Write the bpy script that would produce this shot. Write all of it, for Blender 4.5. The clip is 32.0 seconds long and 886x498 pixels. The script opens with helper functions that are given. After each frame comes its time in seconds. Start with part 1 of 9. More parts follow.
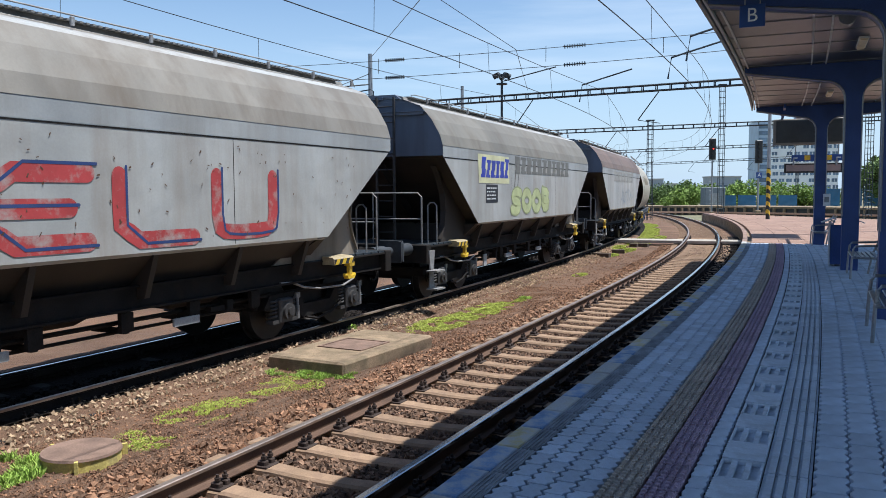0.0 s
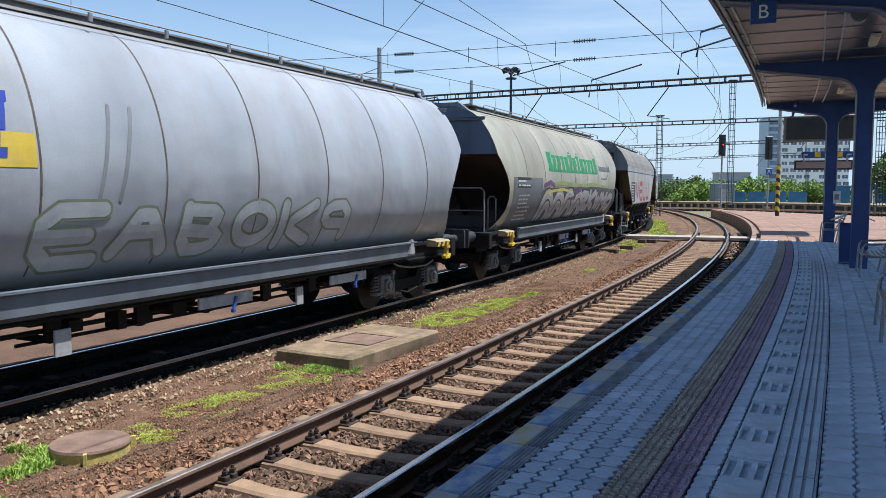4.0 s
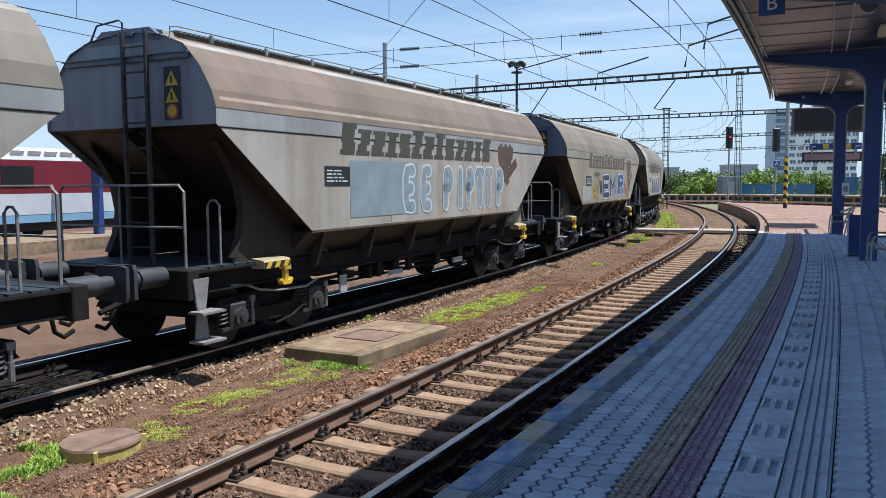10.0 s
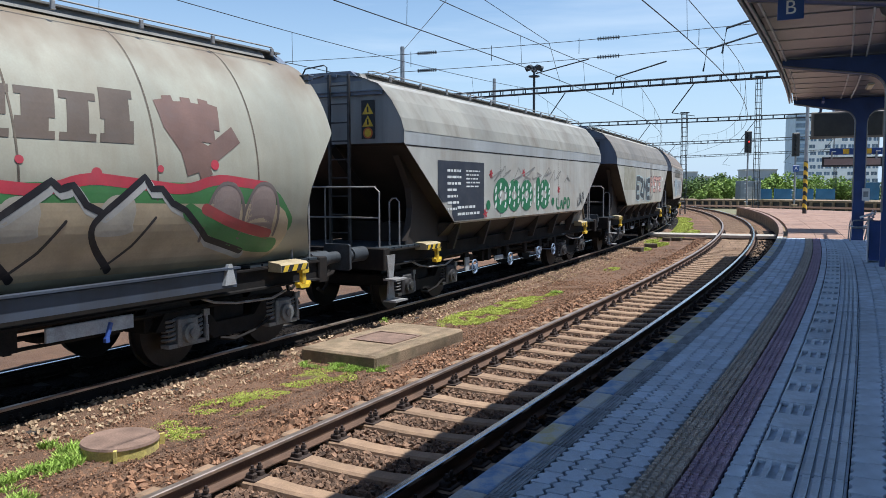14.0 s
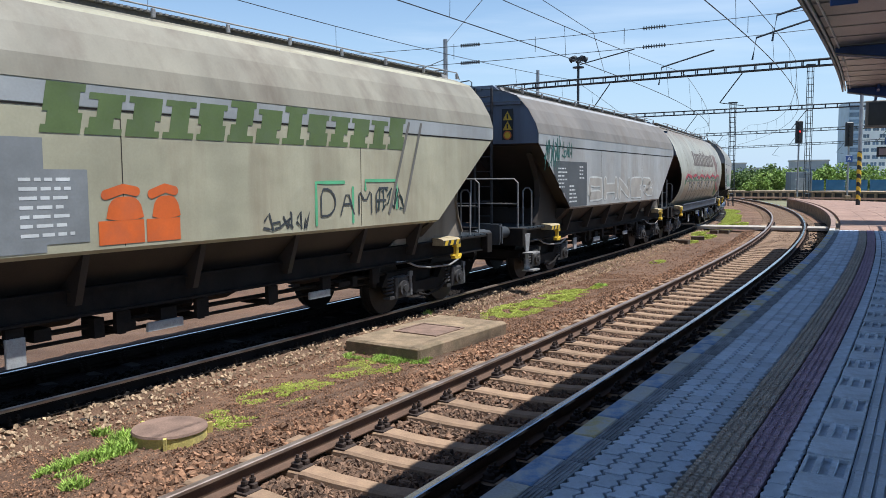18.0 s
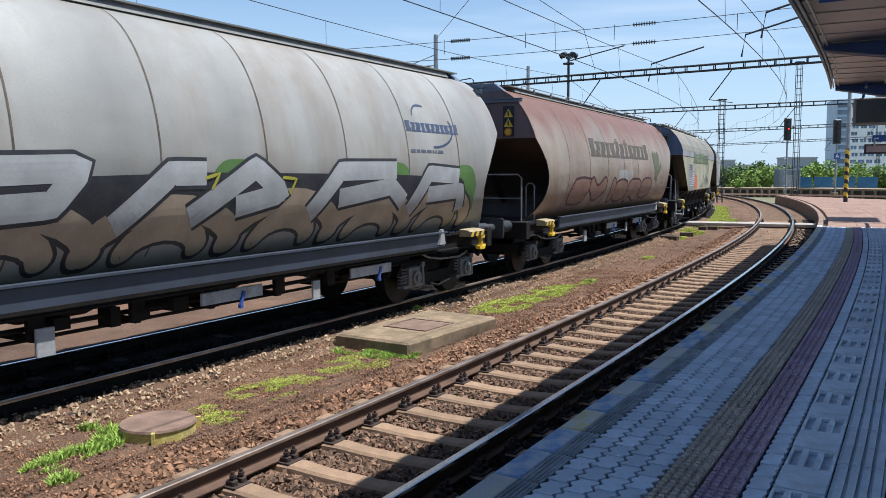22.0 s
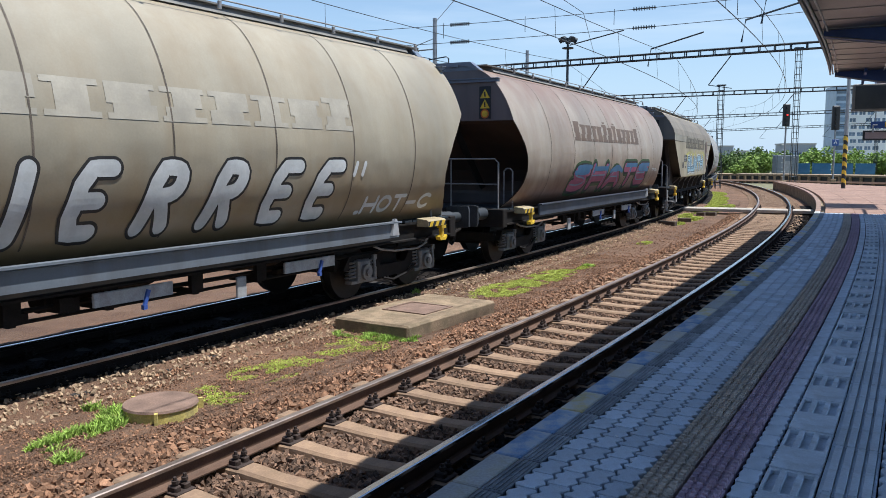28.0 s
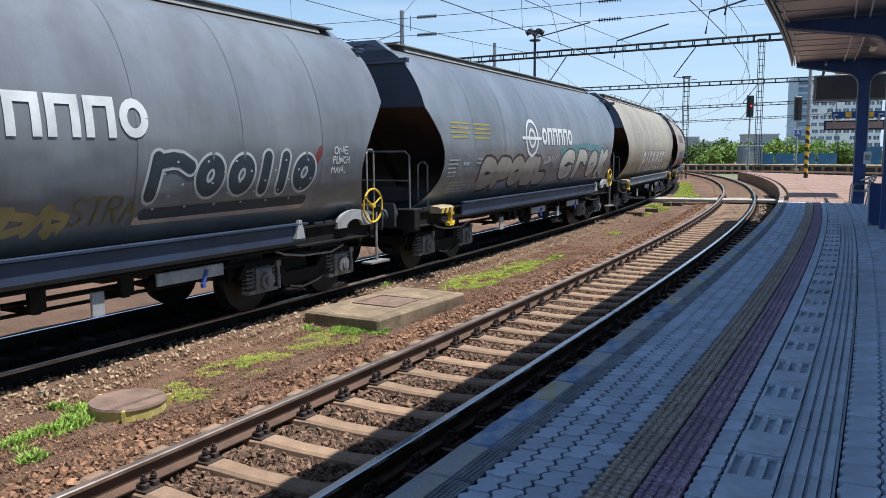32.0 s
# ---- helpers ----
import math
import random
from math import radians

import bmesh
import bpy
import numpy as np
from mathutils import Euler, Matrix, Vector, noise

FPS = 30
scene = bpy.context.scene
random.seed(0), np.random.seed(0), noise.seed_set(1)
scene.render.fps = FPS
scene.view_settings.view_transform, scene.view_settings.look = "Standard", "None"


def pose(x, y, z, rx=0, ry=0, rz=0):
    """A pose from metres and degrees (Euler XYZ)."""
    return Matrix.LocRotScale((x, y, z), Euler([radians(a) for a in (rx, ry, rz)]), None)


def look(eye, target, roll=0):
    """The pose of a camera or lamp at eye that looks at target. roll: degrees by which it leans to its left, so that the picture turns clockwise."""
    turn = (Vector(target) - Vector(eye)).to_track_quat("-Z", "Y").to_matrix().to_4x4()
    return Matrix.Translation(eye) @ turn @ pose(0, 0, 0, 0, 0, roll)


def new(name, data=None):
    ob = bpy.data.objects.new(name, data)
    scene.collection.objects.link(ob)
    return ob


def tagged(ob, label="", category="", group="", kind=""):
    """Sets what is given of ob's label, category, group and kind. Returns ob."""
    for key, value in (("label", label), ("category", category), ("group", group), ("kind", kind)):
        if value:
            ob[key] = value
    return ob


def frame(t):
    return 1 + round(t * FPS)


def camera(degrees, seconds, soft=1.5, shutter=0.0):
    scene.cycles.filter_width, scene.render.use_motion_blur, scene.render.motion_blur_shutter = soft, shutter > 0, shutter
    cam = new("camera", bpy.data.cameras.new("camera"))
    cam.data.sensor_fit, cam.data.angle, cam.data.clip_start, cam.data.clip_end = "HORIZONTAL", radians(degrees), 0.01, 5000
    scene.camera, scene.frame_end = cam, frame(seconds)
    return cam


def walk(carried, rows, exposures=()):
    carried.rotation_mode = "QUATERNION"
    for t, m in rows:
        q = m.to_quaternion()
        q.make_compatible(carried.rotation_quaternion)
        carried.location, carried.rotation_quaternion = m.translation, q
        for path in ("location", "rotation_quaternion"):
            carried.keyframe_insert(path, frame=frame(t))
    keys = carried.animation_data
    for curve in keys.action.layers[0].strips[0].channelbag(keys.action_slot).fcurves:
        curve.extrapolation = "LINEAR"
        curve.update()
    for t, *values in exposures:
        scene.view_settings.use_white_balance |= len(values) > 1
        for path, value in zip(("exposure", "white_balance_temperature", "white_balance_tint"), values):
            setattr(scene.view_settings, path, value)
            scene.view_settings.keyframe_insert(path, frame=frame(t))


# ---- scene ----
# ---------------------------------------------------------------- camera
cam = camera(57.79, 32.0, soft=0.65)


def eye(x, y, z, yaw, pitch, roll):
    return pose(x, y, z, 90 + pitch, 0, yaw) @ pose(0, 0, 0, 0, 0, roll)


PATH = [
    (0, 0.001, 0.005, 2.211, 0.004, -3.932, -0.286),
    (0.5, -0.003, 0.002, 2.212, 0.087, -4.061, -0.354),
    (1, -0.002, 0.01, 2.217, 0.258, -4.132, -0.413),
    (1.5, 0.001, 0.002, 2.226, 0.368, -4.261, -0.509),
    (2, 0.002, -0.003, 2.231, 0.426, -4.335, -0.415),
    (2.5, 0.003, -0.002, 2.232, 0.458, -4.385, -0.247),
    (4.5, 0.002, -0.003, 2.231, 0.582, -4.296, 0.126),
    (5, -0.001, -0.002, 2.231, 0.699, -4.188, -0.032),
    (5.5, -0.005, 0.002, 2.228, 0.91, -4.18, -0.176),
    (6, -0.007, -0.008, 2.237, 1.038, -4.247, -0.237),
    (6.5, -0.005, -0.008, 2.232, 1.016, -4.371, -0.223),
    (7, -0.004, -0.004, 2.236, 0.87, -4.41, -0.204),
    (7.5, -0.01, 0.01, 2.239, 0.814, -4.467, -0.292),
    (8, -0.005, -0.003, 2.245, 0.877, -4.498, -0.392),
    (8.5, -0.004, -0.007, 2.25, 0.974, -4.564, -0.382),
    (9, -0.009, 0.003, 2.251, 0.968, -4.698, -0.35),
    (9.5, -0.005, 0.012, 2.247, 0.956, -4.765, -0.382),
    (10, -0.016, 0.021, 2.243, 1.034, -4.73, -0.351),
    (10.5, -0.018, 0.025, 2.237, 1.175, -4.916, -0.326),
    (11, -0.015, 0.005, 2.247, 1.286, -5.036, -0.255),
    (11.5, -0.021, 0.018, 2.242, 1.445, -5.019, -0.272),
    (12, -0.02, 0.002, 2.242, 1.741, -4.945, -0.371),
    (12.5, -0.019, 0.004, 2.23, 1.978, -4.779, -0.334),
    (13, -0.012, -0.004, 2.233, 2.166, -4.629, -0.373),
    (13.5, -0.016, -0.016, 2.232, 2.174, -4.611, -0.224),
    (14, -0.014, -0.017, 2.241, 2.203, -4.468, -0.114),
    (14.5, -0.011, -0.017, 2.237, 2.228, -4.384, -0.146),
    (16.5, 0.004, -0.01, 2.226, 3.491, -4.384, -0.549),
    (17, -0, -0.015, 2.228, 4.383, -4.421, -0.643),
    (17.5, -0.009, -0.003, 2.229, 4.884, -4.574, -0.543),
    (18, -0.014, -0.009, 2.229, 5.301, -4.951, -0.416),
    (18.5, -0.012, -0.005, 2.235, 5.476, -5.116, -0.508),
    (19, -0.011, 0.013, 2.219, 5.481, -5.259, -0.599),
    (19.5, -0.019, 0.022, 2.22, 5.366, -5.486, -0.631),
    (20, -0.016, 0.036, 2.208, 5.256, -5.678, -0.743),
    (20.5, -0.011, 0.018, 2.214, 4.884, -5.499, -0.863),
    (21, -0.009, 0.015, 2.219, 4.463, -5.23, -0.622),
    (21.5, -0.007, 0.001, 2.216, 4.526, -5.185, -0.351),
    (22, -0.008, -0.014, 2.216, 4.588, -5.241, -0.223),
    (22.5, -0.007, -0.02, 2.217, 4.761, -5.402, 0.026),
    (23, -0.008, -0.03, 2.217, 5.431, -5.638, 0.09),
    (23.5, -0.047, -0.041, 2.22, 5.634, -5.966, -0.122),
    (24, -0.065, -0.069, 2.219, 5.361, -6.167, -0.389),
    (24.5, -0.086, -0.084, 2.219, 4.838, -6.256, -0.237),
    (25, -0.093, -0.091, 2.211, 4.815, -6.116, -0.081),
    (25.5, -0.077, -0.069, 2.216, 4.891, -5.752, 0.458),
    (27.5, -0.053, -0.059, 2.206, 5.232, -6.324, 0.141),
    (28, -0.035, -0.069, 2.211, 4.408, -6.338, 0.067),
    (28.5, -0.024, -0.084, 2.207, 3.678, -6.486, 0.182),
    (29, -0.027, -0.078, 2.208, 3.169, -6.711, 0.142),
    (29.5, -0.022, -0.08, 2.202, 2.738, -6.779, -0.05),
    (30, -0.026, -0.074, 2.207, 2.509, -6.883, -0.11),
    (30.5, -0.027, -0.077, 2.204, 2.316, -6.756, -0.225),
    (31, -0.027, -0.072, 2.203, 2.178, -6.682, -0.292),
    (31.5, -0.026, -0.069, 2.203, 2.178, -6.734, -0.34),
    (32, -0.024, -0.075, 2.201, 2.258, -6.833, -0.386),
]
walk(cam, [(r[0], eye(*r[1:])) for r in PATH], [(0.0, 0.53, 5980, 8), (32.0, 0.53, 5980, 8)])

# ---------------------------------------------------------------- light
SUN_WAY = Vector((0.343, -0.064, 1.0)).normalized()      # towards the sun
SUN_EL = math.asin(SUN_WAY.z)
SUN_AZ = math.atan2(SUN_WAY.x, SUN_WAY.y)               # clockwise from +y
world = bpy.data.worlds.new("sky")
scene.world = world
world.use_nodes = True
wn, wl = world.node_tree.nodes, world.node_tree.links
wn.clear()
w_out = wn.new("ShaderNodeOutputWorld")
w_bg = wn.new("ShaderNodeBackground")
w_sky = wn.new("ShaderNodeTexSky")
w_sky.sky_type = "NISHITA"
w_sky.sun_disc = False
w_sky.sun_elevation, w_sky.sun_rotation = SUN_EL, SUN_AZ
w_sky.air_density, w_sky.dust_density, w_sky.ozone_density = 1.0, 0.2, 1.6
# thin high cloud, streaked along one bearing
w_co = wn.new("ShaderNodeTexCoord")
w_map = wn.new("ShaderNodeMapping")
w_map.inputs["Rotation"].default_value = (0, 0, radians(14))
w_map.inputs["Scale"].default_value = (0.9, 2.2, 9.0)
w_noise = wn.new("ShaderNodeTexNoise")
w_noise.inputs["Scale"].default_value = 1.5
w_noise.inputs["Detail"].default_value = 7
w_noise.inputs["Roughness"].default_value = 0.55
w_ramp = wn.new("ShaderNodeValToRGB")
w_ramp.color_ramp.elements[0].position, w_ramp.color_ramp.elements[0].color = 0.56, (0, 0, 0, 1)
w_ramp.color_ramp.elements[1].position, w_ramp.color_ramp.elements[1].color = 0.86, (0.7, 0.7, 0.7, 1)
# pale haze low over the horizon
w_sep = wn.new("ShaderNodeSeparateXYZ")
w_low = wn.new("ShaderNodeMapRange")
w_low.inputs["From Min"].default_value, w_low.inputs["From Max"].default_value = 0.0, 0.25
w_low.inputs["To Min"].default_value, w_low.inputs["To Max"].default_value = 0.9, 0.0
w_haze = wn.new("ShaderNodeMixRGB")
w_haze.inputs[2].default_value = (3.9, 5.0, 6.3, 1)
w_mix = wn.new("ShaderNodeMixRGB")
w_mix.inputs[2].default_value = (6.2, 6.8, 7.5, 1)
wl.new(w_co.outputs["Generated"], w_map.inputs[0])
wl.new(w_map.outputs[0], w_noise.inputs[0])
wl.new(w_noise.outputs[0], w_ramp.inputs[0])
wl.new(w_ramp.outputs[0], w_mix.inputs[0])
wl.new(w_co.outputs["Generated"], w_sep.inputs[0])
wl.new(w_sep.outputs["Z"], w_low.inputs[0])
wl.new(w_low.outputs[0], w_haze.inputs[0])
wl.new(w_sky.outputs[0], w_haze.inputs[1])
wl.new(w_haze.outputs[0], w_mix.inputs[1])
wl.new(w_mix.outputs[0], w_bg.inputs[0])
wl.new(w_bg.outputs[0], w_out.inputs[0])
w_bg.inputs[1].default_value = 0.1
sun = new("sun", bpy.data.lights.new("sun", "SUN"))
sun.data.energy, sun.data.angle, sun.data.color = 4.9, radians(0.55), (1.0, 0.96, 0.9)
sun.matrix_world = look(SUN_WAY * 200, (0, 0, 0))

# ---------------------------------------------------------------- materials


def material(name, color, rough=0.7, metal=0.0, scale=6.0, vary=0.25, bump=0.15, grain=60.0, stain=None, amount=0.35,
             streak=False, spec=0.5, dent=0.0, each=0.0, bump_scale=None, island=0.0, clip=(0.45, 0.7), wash=(), speck=None):
    """Procedural surface: base colour, broad variation, fine grain with relief, and optional stains of another colour."""
    m = bpy.data.materials.new(name)
    m.use_nodes = True
    n, l = m.node_tree.nodes, m.node_tree.links
    b = n["Principled BSDF"]
    b.inputs["Roughness"].default_value, b.inputs["Metallic"].default_value = rough, metal
    b.inputs["Specular IOR Level"].default_value = spec
    co = n.new("ShaderNodeTexCoord")
    mp = n.new("ShaderNodeMapping")
    l.new(co.outputs["Object"], mp.inputs[0])
    if streak:
        mp.inputs["Scale"].default_value = (1.0, 1.0, 0.12)
    big, fine = n.new("ShaderNodeTexNoise"), n.new("ShaderNodeTexNoise")
    big.inputs["Scale"].default_value, big.inputs["Detail"].default_value = scale, 5
    fine.inputs["Scale"].default_value, fine.inputs["Detail"].default_value = grain, 4
    l.new(mp.outputs[0], big.inputs[0])
    l.new(co.outputs["Object"], fine.inputs[0])
    dark = tuple(c * (1 - vary) for c in color)
    lite = tuple(min(1, c * (1 + vary * 0.8)) for c in color)
    r = n.new("ShaderNodeValToRGB")
    r.color_ramp.elements[0].position, r.color_ramp.elements[0].color = 0.3, (*dark, 1)
    r.color_ramp.elements[1].position, r.color_ramp.elements[1].color = 0.7, (*lite, 1)
    l.new(big.outputs[0], r.inputs[0])
    g = n.new("ShaderNodeMixRGB")
    g.blend_type = "OVERLAY"
    g.inputs[0].default_value = min(0.9, vary * 1.6) if speck is None else speck
    l.new(r.outputs[0], g.inputs[1])
    l.new(fine.outputs[0], g.inputs[2])
    last = g.outputs[0]
    if stain:
        sn = n.new("ShaderNodeTexNoise")
        sn.inputs["Scale"].default_value, sn.inputs["Detail"].default_value = scale * 1.7, 8
        sn.inputs["Roughness"].default_value = 0.65
        l.new(mp.outputs[0], sn.inputs[0])
        sr = n.new("ShaderNodeValToRGB")
        sr.color_ramp.elements[0].position, sr.color_ramp.elements[0].color = clip[0], (0, 0, 0, 1)
        sr.color_ramp.elements[1].position, sr.color_ramp.elements[1].color = clip[1], (amount, amount, amount, 1)
        l.new(sn.outputs[0], sr.inputs[0])
        sm = n.new("ShaderNodeMixRGB")
        sm.inputs[2].default_value = (*stain, 1)
        l.new(sr.outputs[0], sm.inputs[0])
        l.new(last, sm.inputs[1])
        last = sm.outputs[0]
    for k, (tone, z0, z1, most) in enumerate(wash):      # rust or dust that spreads from one edge, with a ragged border
        sep = n.new("ShaderNodeSeparateXYZ")
        l.new(co.outputs["Object"], sep.inputs[0])
        rag = n.new("ShaderNodeTexNoise")
        rag.inputs["Scale"].default_value, rag.inputs["Detail"].default_value = 1.4 + 0.5 * k, 8
        l.new(mp.outputs[0], rag.inputs[0])
        lift = n.new("ShaderNodeMath")
        lift.operation = "MULTIPLY_ADD"
        lift.inputs[1].default_value = 1.6
        l.new(rag.outputs[0], lift.inputs[0])
        l.new(sep.outputs["Z"], lift.inputs[2])
        span = n.new("ShaderNodeMapRange")
        span.inputs["From Min"].default_value, span.inputs["From Max"].default_value = z0 + 0.8, z1 + 0.8
        span.inputs["To Max"].default_value = most
        l.new(lift.outputs[0], span.inputs[0])
        wm = n.new("ShaderNodeMixRGB")
        wm.inputs[2].default_value = (*tone, 1)
        l.new(span.outputs[0], wm.inputs[0])
        l.new(last, wm.inputs[1])
        last = wm.outputs[0]
    if each or island:
        src = n.new("ShaderNodeObjectInfo").outputs["Random"] if each else n.new("ShaderNodeNewGeometry").outputs["Random Per Island"]
        k = each or island
        mr = n.new("ShaderNodeMapRange")
        mr.inputs["To Min"].default_value, mr.inputs["To Max"].default_value = 1 - k, 1 + k
        l.new(src, mr.inputs[0])
        hs = n.new("ShaderNodeHueSaturation")
        l.new(mr.outputs[0], hs.inputs["Value"])
        l.new(last, hs.inputs["Color"])
        last = hs.outputs[0]
    l.new(last, b.inputs["Base Color"])
    if bump:
        bp = n.new("ShaderNodeBump")
        bp.inputs["Strength"].default_value = bump
        bp.inputs["Distance"].default_value = bump_scale or 0.01
        l.new(fine.outputs[0], bp.inputs["Height"])
        l.new(bp.outputs[0], b.inputs["Normal"])
        if dent:                     # shallow dents and buckles in thin plate
            dn = n.new("ShaderNodeTexNoise")
            dn.inputs["Scale"].default_value, dn.inputs["Detail"].default_value = 1.3, 2
            l.new(co.outputs["Object"], dn.inputs[0])
            db_ = n.new("ShaderNodeBump")
            db_.inputs["Strength"].default_value, db_.inputs["Distance"].default_value = dent, 0.12
            l.new(dn.outputs[0], db_.inputs["Height"])
            l.new(db_.outputs[0], bp.inputs["Normal"])
    return m


def glowing(name, color, strength):
    m = bpy.data.materials.new(name)
    m.use_nodes = True
    b = m.node_tree.nodes["Principled BSDF"]
    b.inputs["Base Color"].default_value = (*color, 1)
    b.inputs["Emission Color"].default_value = (*color, 1)
    b.inputs["Emission Strength"].default_value = strength
    return m


M = {}
M["dirt"] = material("brown gravelly dirt", (0.19, 0.105, 0.062), 0.95, scale=0.7, vary=0.4, bump=1.0, grain=75, stain=(0.24, 0.15, 0.095), amount=0.6, bump_scale=0.05)
M["stone"] = material("rusty ballast stones", (0.235, 0.125, 0.07), 0.9, scale=9, vary=0.3, bump=0.4, grain=90, island=0.6)
M["bed_stone"] = material("dark brown crushed stones", (0.15, 0.088, 0.055), 0.9, scale=9, vary=0.35, bump=0.4, grain=90, island=0.65)
# near-black tones painted in for shade under the train and the platform edge
M["shadowed_stone"] = material("shade-dark ballast stones", (0.012, 0.010, 0.009), 0.9, scale=9, vary=0.3, bump=0.4, grain=90, island=0.4, spec=0.1)
M["shadowed"] = material("shade-dark track bed", (0.018, 0.014, 0.012), 0.9, scale=1.2, vary=0.35, bump=1.0, grain=22, bump_scale=0.04, spec=0.1)
M["pale_stone"] = material("pale ballast stones", (0.36, 0.25, 0.155), 0.9, scale=9, vary=0.3, bump=0.4, grain=90, island=0.4)
M["far_ground"] = material("dry far ground", (0.19, 0.17, 0.10), 0.95, scale=0.05, vary=0.4, bump=0.3, grain=3, stain=(0.08, 0.11, 0.03), amount=0.7)
M["rail_side"] = material("rusty rail steel", (0.115, 0.065, 0.042), 0.75, 0.2, scale=3, vary=0.3, bump=0.2, grain=80)
M["rail_head"] = material("polished rail head", (0.62, 0.61, 0.60), 0.16, 1.0, scale=2, vary=0.2, bump=0.05, grain=150, stain=(0.3, 0.2, 0.14), amount=0.3)
# steel colour lowered for the train's shade
M["rail_dark"] = material("shade-dark rail steel", (0.018, 0.014, 0.012), 0.8, 0.0, scale=3, vary=0.3, bump=0.2, grain=80, spec=0.15)
M["rail_brown"] = material("dull brown rail head", (0.5, 0.4, 0.33), 0.4, 0.85, scale=2, vary=0.25, bump=0.08, grain=120, stain=(0.2, 0.11, 0.07), amount=0.5)
M["sleeper"] = material("tan concrete sleeper", (0.30, 0.195, 0.12), 0.9, scale=4, vary=0.2, bump=0.3, grain=70, stain=(0.16, 0.10, 0.07), amount=0.55, each=0.12)
M["clamp"] = material("dark rusty clamp iron", (0.055, 0.037, 0.03), 0.8, 0.3, scale=12, vary=0.3, bump=0.3)
M["concrete"] = material("weathered concrete", (0.28, 0.20, 0.125), 0.9, scale=2.2, vary=0.35, bump=0.8, grain=60, stain=(0.115, 0.09, 0.05), amount=0.8, bump_scale=0.02)
M["edge_stone"] = material("worn grey edge stone", (0.40, 0.40, 0.40), 0.85, scale=3, vary=0.2, bump=0.35, grain=60, stain=(0.36, 0.30, 0.12), amount=0.5, each=0.12)
M["paver"] = material("grey concrete paver", (0.50, 0.57, 0.67), 0.85, scale=5, vary=0.2, bump=0.35, grain=120, stain=(0.16, 0.16, 0.16), amount=0.4, each=0.14)
M["paver_stuff"] = material("grey concrete pavers", (0.50, 0.57, 0.67), 0.85, scale=5, vary=0.2, bump=0.35, grain=120, stain=(0.16, 0.16, 0.16), amount=0.4, island=0.14)
M["paver_bed"] = material("dark joint sand", (0.012, 0.012, 0.012), 0.95, scale=6, vary=0.3, bump=0.5)
M["tact_y"] = material("faded yellow tactile tile", (0.49, 0.42, 0.36), 0.85, scale=5, vary=0.22, bump=0.3, grain=90, stain=(0.2, 0.17, 0.13), amount=0.6, each=0.12)
M["tact_r"] = material("faded red tactile tile", (0.42, 0.31, 0.40), 0.85, scale=5, vary=0.22, bump=0.3, grain=90, stain=(0.16, 0.13, 0.13), amount=0.6, each=0.12)
M["slot"] = material("light grey guide block", (0.57, 0.63, 0.71), 0.85, scale=5, vary=0.18, bump=0.3, grain=90, stain=(0.25, 0.25, 0.25), amount=0.4, each=0.08)
M["brick_red"] = material("sunlit reddish paving", (0.27, 0.165, 0.12), 0.9, scale=1.5, vary=0.2, bump=0.35, grain=60, stain=(0.33, 0.22, 0.165), amount=0.5, island=0.1)
M["blue_steel"] = material("dark blue painted steel", (0.028, 0.062, 0.21), 0.45, scale=2, vary=0.2, bump=0.06, grain=50)
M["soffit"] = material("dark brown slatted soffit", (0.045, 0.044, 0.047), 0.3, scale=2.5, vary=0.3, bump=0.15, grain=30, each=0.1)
M["white_line"] = material("white joint strip", (0.62, 0.62, 0.60), 0.6, scale=5, vary=0.1, bump=0.05)
M["roof_grey"] = material("grey roof sheet", (0.36, 0.36, 0.36), 0.6, scale=2, vary=0.15, bump=0.1)
M["galv"] = material("dull galvanised steel", (0.30, 0.31, 0.32), 0.5, 0.7, scale=3, vary=0.2, bump=0.08)
M["mast"] = material("grey green mast steel", (0.035, 0.045, 0.055), 0.6, 0.3, scale=2, vary=0.25, bump=0.1)
M["wire"] = material("dark contact wire", (0.055, 0.06, 0.065), 0.5, 0.4, scale=2, vary=0.1, bump=0)
M["porcelain"] = material("dark glazed insulator", (0.035, 0.045, 0.05), 0.25, scale=4, vary=0.2, bump=0)
M["black"] = material("black painted metal", (0.018, 0.019, 0.021), 0.5, scale=3, vary=0.2, bump=0.1)
M["yellow"] = material("safety yellow paint", (0.70, 0.46, 0.03), 0.5, scale=6, vary=0.18, bump=0.1, stain=(0.2, 0.13, 0.05), amount=0.5)
M["white"] = material("white paint", (0.75, 0.76, 0.76), 0.5, scale=3, vary=0.08, bump=0.05)
M["iron_lid"] = material("rusty iron lid", (0.21, 0.135, 0.10), 0.85, 0.1, scale=5, vary=0.3, bump=0.3)
# concrete colour blackened where the train's shade lies
M["shadowed_sleeper"] = material("shade-dark concrete sleeper", (0.03, 0.025, 0.022), 0.85, scale=4, vary=0.3, bump=0.3, grain=70, each=0.15)
M["moss"] = material("yellow mossy concrete ring", (0.55, 0.45, 0.13), 0.9, scale=5, vary=0.3, bump=0.4, stain=(0.22, 0.17, 0.09), amount=0.7)
M["grass"] = material("bright spring grass", (0.30, 0.42, 0.085), 0.8, scale=8, vary=0.3, bump=0, island=0.35, spec=0.2)
M["dry_grass"] = material("yellow green moss grass", (0.42, 0.46, 0.10), 0.85, scale=8, vary=0.3, bump=0, island=0.35, spec=0.2)
M["leaf"] = material("tree leaves", (0.11, 0.165, 0.045), 0.7, scale=0.6, vary=0.35, bump=0, island=0.4, spec=0.3)
M["leaf_light"] = material("light green tree leaves", (0.20, 0.29, 0.06), 0.7, scale=0.6, vary=0.35, bump=0, island=0.35, spec=0.3)
